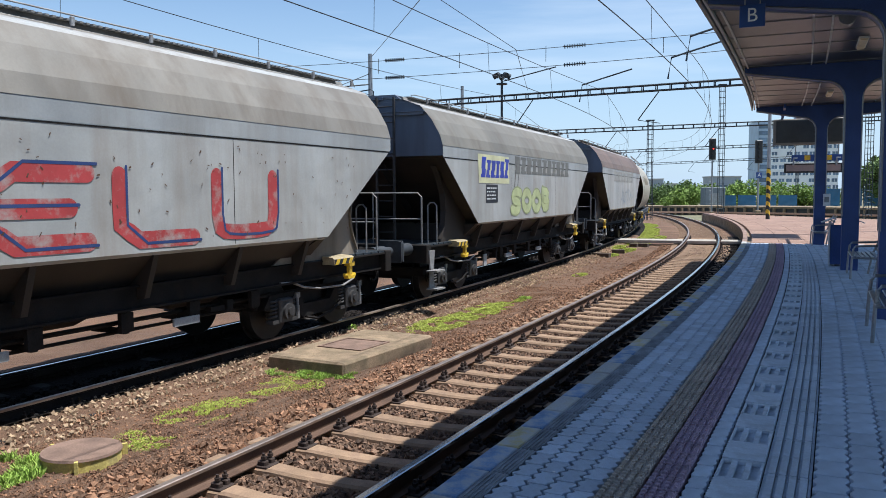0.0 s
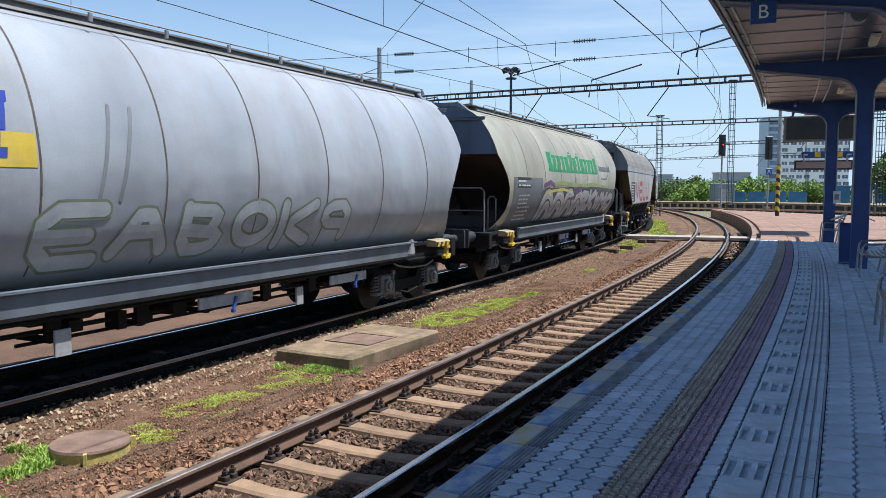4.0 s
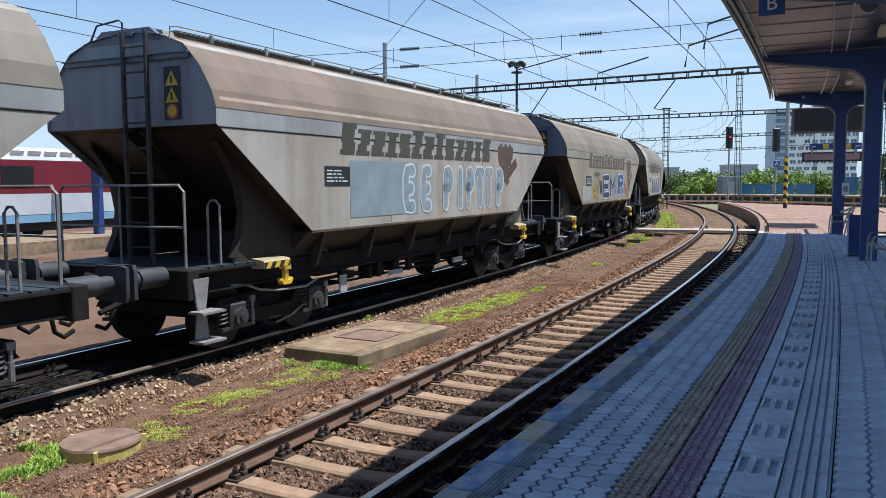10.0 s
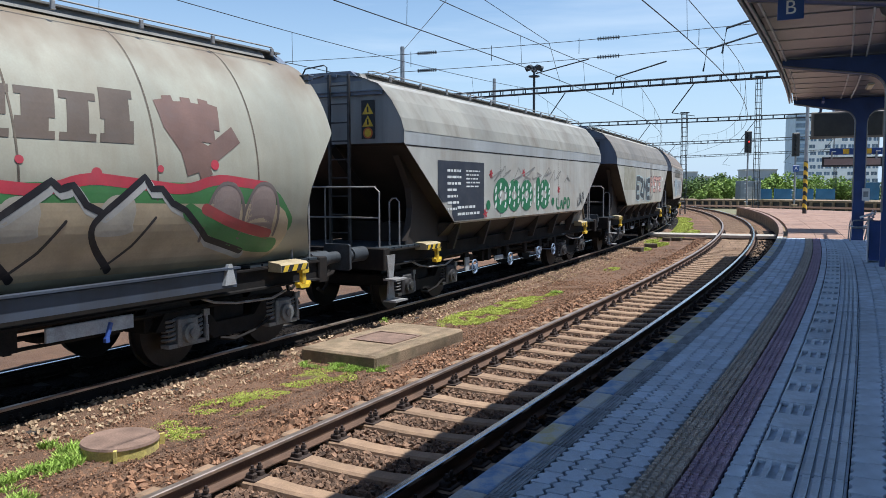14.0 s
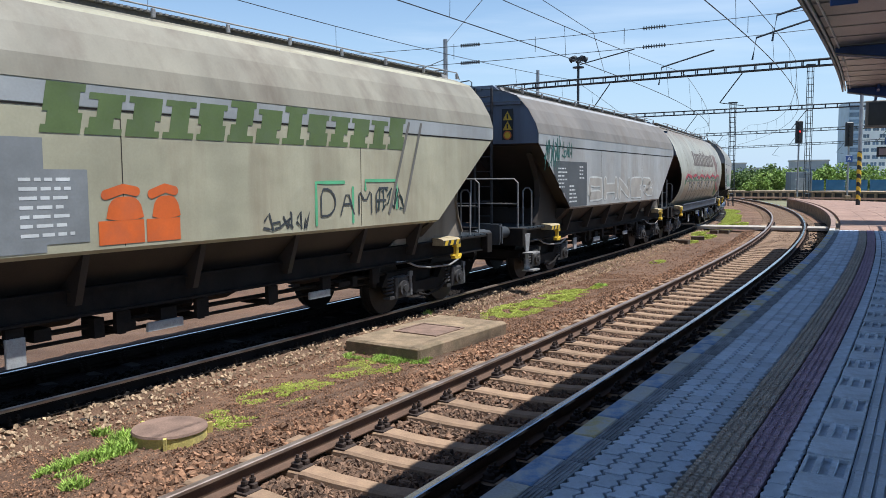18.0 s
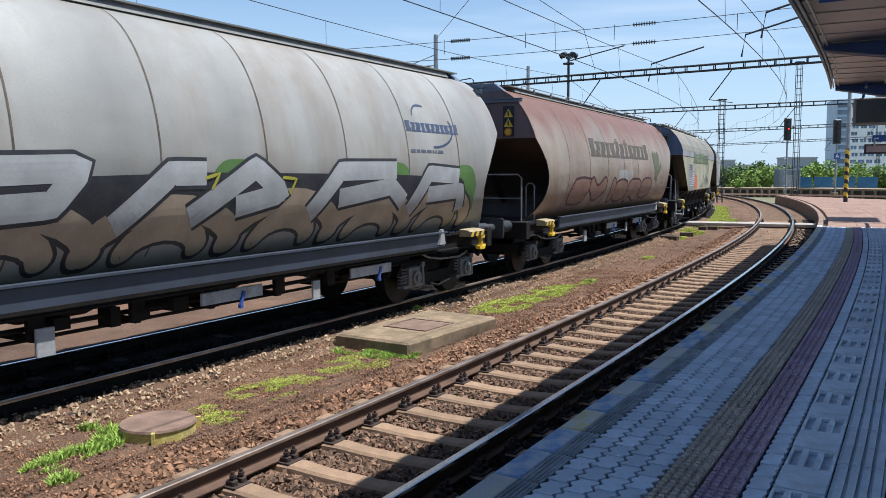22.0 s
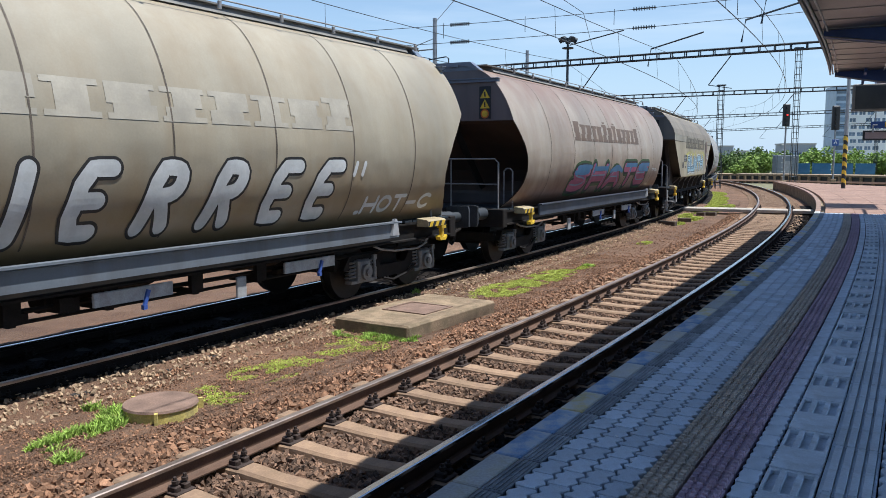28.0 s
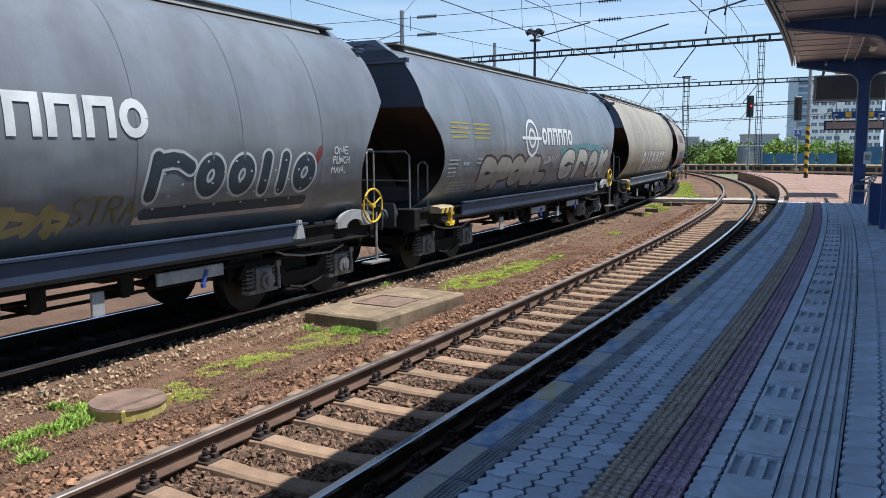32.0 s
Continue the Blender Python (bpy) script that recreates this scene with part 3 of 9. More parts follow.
class Shell:
    """The body's outline: half profile (y, z), length, and how its ends lean in below the end plate."""

    def __init__(self, profile, length, knee, lean, mid=0.0):
        self.p, self.half, self.knee, self.lean, self.mid = profile, length / 2, knee, lean, mid
        self.z = [q[1] for q in profile]
        self.y = [q[0] for q in profile]

    def end(self, z):
        """Half length at height z: lean is a list of (depth below the knee, how far in)."""
        return self.half - float(np.interp(self.knee - z, [q[0] for q in self.lean], [q[1] for q in self.lean]))

    def skin(self, u, z, out=0.004):
        """A point on the near side at length u and height z, a little proud of the plate."""
        y = float(np.interp(z, self.z, self.y))
        y2 = float(np.interp(z + 0.02, self.z, self.y))
        n = Vector((0, -0.02, y - y2)).normalized()
        n = Vector((0, -0.02, -(y2 - y))).normalized()
        return Vector((u, -y, z)) + 0.6 * out * n

    def body(self, mat_name, mat):
        pr = list(self.p)
        zs = sorted(set([z for _, z in pr] + [self.knee] + ([] if len(pr) < 10 else [2.85, 2.2])))
        full = [(float(np.interp(z, self.z, self.y)), z) for z in zs]
        ring = [(-y, z) for y, z in full] + [(y, z) for y, z in reversed(full[:-1])]
        us = np.linspace(-1, 1, 9)
        vs, fs, k = [], [], len(ring)
        for u in us:
            vs += [(self.mid + u * self.end(z), y, z) for y, z in ring]
        for i in range(len(us) - 1):
            fs += [(i * k + j, (i + 1) * k + j, (i + 1) * k + j + 1, i * k + j + 1) for j in range(k - 1)]
        me = mesh_of("shell", vs, fs, mat, True)
        me.set_sharp_from_angle(angle=radians(35 if len(self.p) > 10 else 12))
        return me

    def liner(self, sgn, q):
        """Added dark skin standing in for shade inside the plate overhanging the leaning end."""
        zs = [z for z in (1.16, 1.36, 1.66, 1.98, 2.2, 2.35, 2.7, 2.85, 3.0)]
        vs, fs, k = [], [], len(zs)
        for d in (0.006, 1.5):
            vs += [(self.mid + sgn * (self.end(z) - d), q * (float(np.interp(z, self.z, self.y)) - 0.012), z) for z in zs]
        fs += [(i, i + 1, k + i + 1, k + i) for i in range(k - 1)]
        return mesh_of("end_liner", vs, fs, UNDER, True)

    def plates(self, sgn, upper):
        """End plate above the knee (upper), or the slope below it."""
        zs = sorted(set([z for _, z in self.p] + [self.knee] + ([] if len(self.p) < 10 else [2.85, 2.2])))
        full = [(float(np.interp(z, self.z, self.y)), z) for z in zs]
        x = lambda z: self.mid + sgn * (self.end(z) - (0.035 if z > self.knee - 0.01 else 0.16 if len(self.p) < 10 else 0.1 + 0.75 * min(1.8, self.knee - z)))
        vs, fs = [], []
        sel = [q for q in full if (q[1] >= self.knee - 1e-6) == upper or abs(q[1] - self.knee) < 1e-6]
        for y, z in sel:
            for t in (-1, -0.5, 0, 0.5, 1):
                vs.append((x(z), y * t * 0.997, z))
        for i in range(len(sel) - 1):
            fs += [(i * 5 + j, i * 5 + j + 1, i * 5 + 6 + j, i * 5 + 5 + j) for j in range(4)]
        if not upper:                # the slope goes on below the shell, as a funnel
            y, z = sel[0]
            i = len(vs)
            q = x(z) - sgn * 0.35
            vs += [(q, -0.9, z - 0.45), (q, 0.9, z - 0.45)]
            fs.append((0, 4, i + 1, i))
        return vs, fs


ANG = Shell(ANGULAR, 12.4, 2.98, [(0, 0), (3, 4.14)])
RND = Shell(ROUND, 13.5, 3.02, [(0, 0), (0.22, 0.2), (0.5, 0.44), (0.8, 0.61), (1.05, 0.66), (1.3, 0.6), (1.55, 0.43), (1.75, 0.2), (1.88, 0.06)], -0.15)

WHEELSETS = []
# pieces that are alike on all wagons, built once
B_FRAME = {}


def shared(key, make):
    if key not in B_FRAME:
        B_FRAME[key] = make()
    return B_FRAME[key]


def wheel_mesh(smooth=True):
    b = Build()
    for y in (-0.8, 0.66):
        b.disc((0, y, 0), "y", 0.455, 0.135, 28)
        yy = y + (0.135 if y < 0 else -0.03)
        b.disc((0, yy if y < 0 else y - 0.03, 0), "y", 0.488, 0.03, 28)
        b.disc((0, y - 0.03, 0), "y", 0.13, 0.2, 14)
    b.tube([(0, -1.05, 0), (0, 1.05, 0)], 0.08, 10)
    return b.mesh("wheelset", TYRE, True)


def side_frame():
    b = Build()
    prof = [(-1.35, 0.52), (-1.2, 0.72), (-0.55, 0.72), (-0.35, 0.5), (0.35, 0.5), (0.55, 0.72), (1.2, 0.72), (1.35, 0.52), (1.2, 0.5), (0.6, 0.46), (0.4, 0.3), (-0.4, 0.3), (-0.6, 0.46), (-1.2, 0.5)]
    b.prism(prof, "y", -0.06, 0.06)
    b.tube([(-0.35, -0.1, 0.3), (-0.1, -0.12, 0.24), (0.3, -0.12, 0.3), (0.62, -0.1, 0.42)], 0.022, 5)
    return b.mesh("side_frame", UNDER)


def bolster():
    return Build().box(-0.3, 0.3, -0.94, 0.94, 0.42, 0.8, bevel=0.03).mesh("bogie", UNDER)


def end_bar():
    return Build().box(-0.06, 0.06, -0.94, 0.94, 0.5, 0.68, bevel=0.015).mesh("end_bar", UNDER)


def damper():
    """Upright damper with its bracket beside an axlebox."""
    return Build().tube([(0, 0, 0.3), (0, 0, 0.5)], 0.035, 8).tube([(0, 0, 0.48), (0, 0, 0.66)], 0.024, 8).box(-0.05, 0.05, -0.02, 0.06, 0.62, 0.7).mesh("damper", SPRING, True)


def axlebox(mat):
    b = Build()
    b.box(-0.16, 0.16, -0.13, 0.1, -0.15, 0.2, bevel=0.03)
    b.disc((0, -0.13, 0), "y", 0.125, -0.05, 14)
    b.disc((0, -0.18, 0), "y", 0.06, -0.03, 10)
    b.box(-0.3, 0.3, -0.09, 0.05, -0.17, -0.12)
    return b.mesh("axlebox", mat, True)


def spring(mat):
    b = Build()
    pts = [(0.075 * math.cos(a), 0.075 * math.sin(a), 0.28 * a / (10 * math.pi)) for a in np.linspace(0, 10 * math.pi, 61)]
    b.tube(pts, 0.019, 5)
    return b.mesh("spring", mat, True)


def bogie(parent, x, kind):
    """Two-axle bogie; those of the angular wagons have darker axleboxes and springs."""
    mat = SPRING if kind == "round" else DARK_STEEL
    g = part("bogie", shared("bolster", bolster), parent, "dark two-axle bogie", at=pose(x, 0, 0))
    for y, r in ((-1.0, 0), (1.0, 180)):
        part("side_frame", shared("sideframe", side_frame), g, at=pose(0, y, 0, 0, 0, r))
    for ax in (-1.34, 1.34):
        part("end_bar", shared("endbar", end_bar), g, at=pose(ax, 0, 0))
    for ax in (-0.9, 0.9):
        WHEELSETS.append((parent, part("wheelset", shared("wheel", wheel_mesh), g, "steel wheelset", at=pose(ax, 0, 0.46)), ax))
        for y, r in ((-1.02, 0), (1.02, 180)):
            part("axlebox", shared("axlebox" + kind, lambda: axlebox(mat)), g, at=pose(ax, y, 0.46, 0, 0, r))
            for d in (-0.22, 0.22):
                part("spring", shared("spring" + kind, lambda: spring(mat)), g, at=pose(ax + d, y, 0.36))
        part("damper", shared("damper", damper), g, at=pose(ax + 0.34, -1.08, 0.0))
    return g


def sole_bar_mesh(sg, kind):
    """Channel section with its flanges outwards."""
    b = Build()
    q = -0.1 if kind == "angular" else 0.0
    prof = [(1.0, SOLE - 0.215), (1.3 + q, SOLE - 0.215), (1.3 + q, SOLE - 0.19), (1.25 + q, SOLE - 0.18), (1.25 + q, SOLE + 0.045), (1.3 + q, SOLE + 0.05), (1.3 + q, SOLE + 0.075), (1.0, SOLE + 0.075)]
    return b.prism([(sg * y, z) for y, z in prof], "x", -6.42 if kind == "angular" else -6.95, 6.42 if kind == "angular" else 6.5).mesh("sole_bar", UNDER)


def center_sill_mesh():
    return Build().box(-6.4, 6.4, -0.22, 0.22, SOLE - 0.22, SOLE).mesh("center_sill", UNDER)


def headstock_mesh():
    return Build().box(-0.1, 0.1, -1.3, 1.3, SOLE - 0.25, SOLE + 0.12, bevel=0.015).mesh("headstock", UNDER)


def deck_mesh():
    return Build().box(-0.75, 0.75, -1.28, 1.28, SOLE + 0.06, SOLE + 0.09).mesh("end_deck", UNDER)


def buffer_mesh():
    b = Build()
    b.disc((0, 0, 0), "x", 0.125, 0.42, 14).disc((0.4, 0, 0), "x", 0.095, 0.36, 14)
    q = [(0.25 * max(-1, min(1, 1.35 * math.cos(a))), 0.21 * max(-1, min(1, 1.35 * math.sin(a)))) for a in np.linspace(0.1, 2 * math.pi + 0.1, 21)[:-1]]
    b.prism(q, "x", 0.74, 0.79)
    return b.mesh("buffer", shared("bufmat", lambda: material("worn dark buffer steel", (0.05, 0.055, 0.062), 0.55, 0.2, scale=4, vary=0.3, bump=0.1)), True)


def hook_mesh():
    """Coupling hook and screw link."""
    b = Build()
    b.box(-0.05, 0.35, -0.03, 0.03, -0.05, 0.05)
    b.tube([(0.3, 0, 0), (0.42, 0, 0.05), (0.46, 0, 0.0), (0.4, 0, -0.08)], 0.04, 6)
    b.tube([(0.35, -0.06, -0.05), (0.75, -0.06, -0.22), (0.75, 0.06, -0.22), (0.35, 0.06, -0.05)], 0.022, 6)
    b.tube([(0.05, 0.4, -0.05), (0.3, 0.42, -0.3), (0.6, 0.4, -0.38)], 0.035, 6)
    return b.mesh("coupling", UNDER, True)


def tow_hook():
    """Yellow towing hook below a shelf on the sole bar."""
    b = Build()
    b.box(0.12, 0.2, -0.21, -0.14, -0.2, 0.0, bevel=0.01)
    b.prism([(0.05, -0.17), (0.03, -0.2), (0.07, -0.26), (0.24, -0.26), (0.29, -0.2), (0.27, -0.17), (0.22, -0.21), (0.1, -0.21)], "y", -0.22, -0.13)
    b.box(0.09, 0.24, -0.23, -0.12, -0.05, 0.02, bevel=0.01)
    return b.mesh("towing_lug", M["yellow"])


def lug_shelf():
    b = Build()
    b.prism([(0.0, 0.0), (-0.23, 0.0), (-0.23, 0.09), (-0.19, 0.115), (0.0, 0.135)], "x", -0.36, 0.22)
    return b.mesh("shelf", shared("shelfmat", lambda: material("dusty shelf paint", (0.34, 0.27, 0.16), 0.7, 0.0, scale=6, vary=0.25, bump=0.1)))


def lug_stripes():
    b = Build()
    for i in range(3):
        x = -0.33 + i * 0.19
        b.prism([(x, 0.003), (x + 0.09, 0.003), (x + 0.14, 0.087), (x + 0.05, 0.087)], "y", -0.236, -0.231)
    return b.mesh("stripe", M["yellow"])


def lug_ground():
    return Build().box(-0.355, 0.215, -0.2315, -0.23, 0.002, 0.088).mesh("stripe_ground", M["black"])


def step_mesh():
    b = Build()
    b.box(-0.2, 0.2, -0.22, 0.02, -0.42, -0.39).box(-0.2, 0.2, -0.22, 0.02, -0.78, -0.75)
    b.prism([(-0.14, 0.0), (0.14, 0.0), (0.07, -0.4), (0.12, -0.76), (-0.12, -0.76), (-0.07, -0.4)], "y", -0.02, 0.01)
    return b.mesh("step", RAILING)


def slate():
    return paint("slate blue end paint", (0.13, 0.155, 0.20), (0.07, 0.06, 0.06))


def ladder_mesh():
    b = Build()
    for y in (-0.2, 0.2):
        b.box(-0.025, 0.025, y - 0.02, y + 0.02, 0.0, 3.0)
    for i in range(9):
        b.tube([(0, -0.2, 0.25 + i * 0.32), (0, 0.2, 0.25 + i * 0.32)], 0.014, 5)
    return b.mesh("ladder", DARK_STEEL)


def rail_mesh(w, h):
    b = Build()
    b.tube([(0, -w / 2, 0), (0, -w / 2, h - 0.08), (0, -w / 2 + 0.08, h), (0, w / 2 - 0.08, h), (0, w / 2, h - 0.08), (0, w / 2, 0)], 0.02, 6)
    b.tube([(0, -w / 2, h * 0.5), (0, w / 2, h * 0.5)], 0.015, 5)
    b.tube([(0, 0, 0), (0, 0, h)], 0.015, 5)
    return b.mesh("railing", RAILING, True)


def grab_mesh(h):
    b = Build()
    b.tube([(0, 0, 0), (0, 0, h - 0.06), (0, 0.06, h), (0, 0.14, h), (0, 0.2, h - 0.06), (0, 0.2, 0)], 0.017, 6)
    return b.mesh("grab_rail", RAILING, True)


GUSSET_EDGE = [(5.58, 1.17), (5.56, 1.27), (5.42, 1.53), (5.35, 1.85), (5.42, 2.21), (5.62, 2.52), (5.84, 2.78)]


def gusset_mesh(mat):
    """Stay plate between the leaning hopper end and the frame."""
    b = Build()
    b.prism([(3.3, 1.17)] + GUSSET_EDGE + [(5.7, 2.78), (4.1, 1.62)], "y", -0.015, 0.015)
    return b.mesh("gusset", mat)


def gusset_flange(mat):
    """Narrow flange along the curved edge of the stay plate."""
    e = GUSSET_EDGE[1:]
    return Build().prism(e + [(x + 0.022, z) for x, z in reversed(e)], "y", -0.06, 0.06).mesh("flange", mat)


def handwheel_mesh(r=0.2, mat=None):
    b = Build()
    pts = [(r * math.cos(a), 0, r * math.sin(a)) for a in np.linspace(0, 2 * math.pi, 21)]
    b.tube(pts, 0.018, 6, False)
    for a in (0.5, 2.6, 4.7):
        b.tube([(0, 0, 0), (r * math.cos(a), 0, r * math.sin(a))], 0.013, 5)
    b.disc((0, -0.03, 0), "y", 0.04, 0.06, 10)
    b.tube([(0, 0, 0), (0, 0.35, 0)], 0.015, 5)
    return b.mesh("handwheel", mat or shared("blue_white", lambda: material("blue white wheel paint", (0.20, 0.26, 0.36), 0.5, scale=5, vary=0.2, bump=0.05)), True)


def hopper_mesh(kind):
    """The slopes under the body down to the outlets, with stiffening ribs."""
    b = Build()
    if kind == "angular":
        prof = [(-1.44, 1.54), (1.44, 1.54), (0.86, 0.98), (-0.86, 0.98)]
        L = 4.25
    else:
        prof = [(-0.95, 1.2), (0.95, 1.2), (0.8, 0.98), (-0.8, 0.98)]
        L = 4.6
    b.prism(prof, "x", -L, L)
    return b.mesh("hopper", HOPPER)


def outlet_mesh():
    b = Build()
    b.add([(-0.95, -0.8, 0.98), (0.95, -0.8, 0.98), (0.95, 0.8, 0.98), (-0.95, 0.8, 0.98), (-0.4, -0.5, 0.68), (0.4, -0.5, 0.68), (0.4, 0.5, 0.68), (-0.4, 0.5, 0.68)],
          [(0, 1, 5, 4), (1, 2, 6, 5), (2, 3, 7, 6), (3, 0, 4, 7), (4, 5, 6, 7)])
    return b.mesh("outlet", HOPPER)


def rib_mesh():
    b = Build()
    b.add([(-0.04, -1.45, 1.55), (0.04, -1.45, 1.55), (0.04, -1.27, 1.0), (-0.04, -1.27, 1.0), (-0.04, -1.36, 1.55), (0.04, -1.36, 1.55), (0.04, -0.85, 0.99), (-0.04, -0.85, 0.99)],
          [(0, 1, 2, 3), (4, 7, 6, 5), (0, 4, 5, 1), (3, 2, 6, 7), (0, 3, 7, 4), (1, 5, 6, 2)])
    return b.mesh("rib", HOPPER)


def walkway_mesh(half, teeth=True):
    """Grated walkway boards along the roof, with toothed outer edges."""
    b = Build()
    b.box(-half, half, -0.62, -0.3, 4.2, 4.222).box(-half, half, 0.3, 0.62, 4.2, 4.222)
    for x in np.arange(-half, half, 0.09) if teeth else ():
        b.box(x, x + 0.045, -0.68, -0.62, 4.19, 4.212)
    return b.mesh("roof_walkway", shared("walkmat", lambda: material("dusty grey walkway grating", (0.19, 0.18, 0.165), 0.75, scale=3, vary=0.25, bump=0.2)))


def top_rail_mesh(half):
    """Thin hand rail close over the roof's near edge, on small knobs."""
    b = Build()
    b.tube([(-half - 0.12, -0.8, 4.06), (-half - 0.12, -0.82, 4.2), (-half, -0.84, 4.215), (half - 0.1, -0.84, 4.215), (half, -0.84, 4.1)], 0.011, 5)
    for x in np.arange(-half + 0.6, half, 1.15):
        b.box(x - 0.025, x + 0.025, -0.86, -0.82, 4.1, 4.2, bevel=0.008)
    return b.mesh("roof_rail", RAILING)


def end_loop_mesh():
    """Bent hand rail over the roof end beside the ladder."""
    b = Build()
    b.tube([(0, 0.1, 4.12), (0, 0.1, 4.36), (0, 0.16, 4.4), (0.0, 0.56, 4.36), (0, 0.72, 4.1)], 0.014, 5)
    return b.mesh("end_loop", M["mast"], True)


def lid_mesh():
    b = Build()
    b.prism([(-0.62, 4.1), (0.62, 4.1), (0.56, 4.2), (0.3, 4.24), (-0.3, 4.24), (-0.56, 4.2)], "x", -6.1, 6.1)
    return b.mesh("roof_lid", shared("walkmat", lambda: material("dusty grey walkway grating", (0.19, 0.18, 0.165), 0.75, scale=3, vary=0.25, bump=0.2)))


def gear_mesh(seed):
    """Brake gear, pipes, outlet flaps and brackets hanging below the frame."""
    rng = random.Random(seed)
    b = Build()
    b.tube([(-5.5, -1.0, 0.72), (5.5, -1.0, 0.72)], 0.03, 6)
    b.tube([(-3.2, -0.95, 0.6), (3.2, -0.95, 0.6)], 0.022, 6)
    for x in (-2.9, -1.7, -0.6, 0.6, 1.7, 2.9):
        b.box(x - 0.09, x + 0.09, -1.16, -1.1, 0.62, 0.85)
        b.box(x - 0.04, x + 0.04, -1.14, -0.6, 0.6, 0.66)
    b.disc((-1.1, -0.6, 0.74), "x", 0.15, 0.7, 14)
    for i in range(7):
        x = rng.uniform(-3.1, 3.1)
        b.box(x, x + rng.uniform(0.1, 0.3), -1.12, -0.9, rng.uniform(0.58, 0.68), rng.uniform(0.7, 0.82))
    return b.mesh("brake_gear", UNDER)


def smooth_line(pts, turns=2):
    """Corners cut off a line, as a sprayed stroke runs."""
    q = [Vector((p[0], p[1])) for p in pts]
    for _ in range(turns):
        if len(q) < 3:
            break
        r = [q[0]]
        for a, b in zip(q, q[1:]):
            r += [a.lerp(b, 0.25), a.lerp(b, 0.75)]
        q = r + [q[-1]]
    return q


CAP = ((1.0, 0.12), (0.9, 0.45), (0.65, 0.76), (0.3, 0.95))


def ribbon(shell, pts, width, out, cap=True):
    """Verts and quads of a painted stroke laid on the wagon's side, its ends rounded off."""
    q = [Vector((p[0], p[1])) for p in pts]
    # fine enough to follow the curve of the plate
    fine = [q[0]]
    for a, b in zip(q, q[1:]):
        n = max(1, int(math.ceil((b - a).length / (0.07 if len(shell.p) > 10 else 0.3))))
        fine += [a.lerp(b, (i + 1) / n) for i in range(n)]
    wide = [1.0] * len(fine)
    if cap and (q[0] - q[-1]).length > 1e-4:
        d0, d1 = (fine[1] - fine[0]).normalized() * width / 2, (fine[-1] - fine[-2]).normalized() * width / 2
        fine = [fine[0] - d0 * e for e, _ in CAP] + fine + [fine[-1] + d1 * e for e, _ in reversed(CAP)]
        wide = [h for _, h in CAP] + wide + [h for _, h in reversed(CAP)]
    vs, fs = [], []
    k = max(2, int(math.ceil(width / (0.08 if len(shell.p) > 10 else 0.3))) + 1)
    for i, p in enumerate(fine):
        d = fine[min(i + 1, len(fine) - 1)] - fine[max(i - 1, 0)]
        if d.length < 1e-6:
            d = Vector((1, 0))
        n = Vector((-d.y, d.x)).normalized() * width / 2 * wide[i]
        for j in range(k):
            r = p + n * (1 - 2 * j / (k - 1))
            vs.append(shell.skin(r.x, r.y, out))
    for i in range(len(fine) - 1):
        fs += [(k * i + j + 1, k * i + k + j + 1, k * i + k + j, k * i + j) for j in range(k - 1)]
    return vs, fs


def dome(shell, u0, u1, z0, z1, out, lean=0.0):
    """A filled rounded form with a flat foot, laid on the wagon's side."""
    n, m = 14, 7
    vs, fs = [], []
    for i in range(n + 1):
        x = -1 + 2 * i / n
        top = (1 - abs(x) ** 3.2) ** 0.5
        low = 0.1 * abs(x) ** 3
        for j in range(m + 1):
            y = low + (top - low) * j / m if top > low else low
            vs.append(shell.skin(u0 + (u1 - u0) * (x + 1) / 2 + lean * y * (z1 - z0), z0 + y * (z1 - z0), out))
    for i in range(n):
        fs += [(i * (m + 1) + j, (i + 1) * (m + 1) + j, (i + 1) * (m + 1) + j + 1, i * (m + 1) + j + 1) for j in range(m)]
    return vs, fs


def joined(pieces):
    vs, fs = [], []
    for v, f in pieces:
        k = len(vs)
        vs += v
        fs += [tuple(i + k for i in q) for q in f]
    return vs, fs


def patch(shell, u0, u1, z0, z1, out, skew=0.0):
    """A painted panel laid on the wagon's side."""
    nz = max(1, int(math.ceil((z1 - z0) / (0.07 if len(shell.p) > 10 else 0.15))))
    vs, fs = [], []
    for i in range(nz + 1):
        z = z0 + (z1 - z0) * i / nz
        a, b = u0 + skew * (z - z0), u1 + skew * (z - z0)
        e = shell.end(z) - 0.02
        for u in (max(a, shell.mid - e), min(b, shell.mid + e)):
            vs.append(shell.skin(u, z, out))
    for i in range(nz):
        fs.append((2 * i, 2 * i + 1, 2 * i + 3, 2 * i + 2))
    return vs, fs


PAINT = {}


def ink(color, wear=None):
    """Sprayed paint; wear is the colour of the plate that shows where it has rubbed off."""
    key = tuple(round(c, 3) for c in tuple(color) + tuple(wear or ()))
    if key not in PAINT:
        if wear:
            PAINT[key] = material("worn paint", color, 0.6, 0, scale=2.6, vary=0.2, bump=0.03, grain=40, stain=wear, amount=0.85, clip=(0.48, 0.66), speck=0.12)
        else:
            PAINT[key] = material("sprayed paint", color, 0.55, 0, scale=2.0, vary=0.2, bump=0.03, grain=40, stain=tuple(0.6 * c + 0.05 for c in color), amount=0.5, speck=0.12)
    return PAINT[key]


LETTERED = ("maker_name", "graffiti_fill", "graffiti_outline", "graffiti_cloud", "tag_letters", "name_letters", "faded_name", "maker_mark")


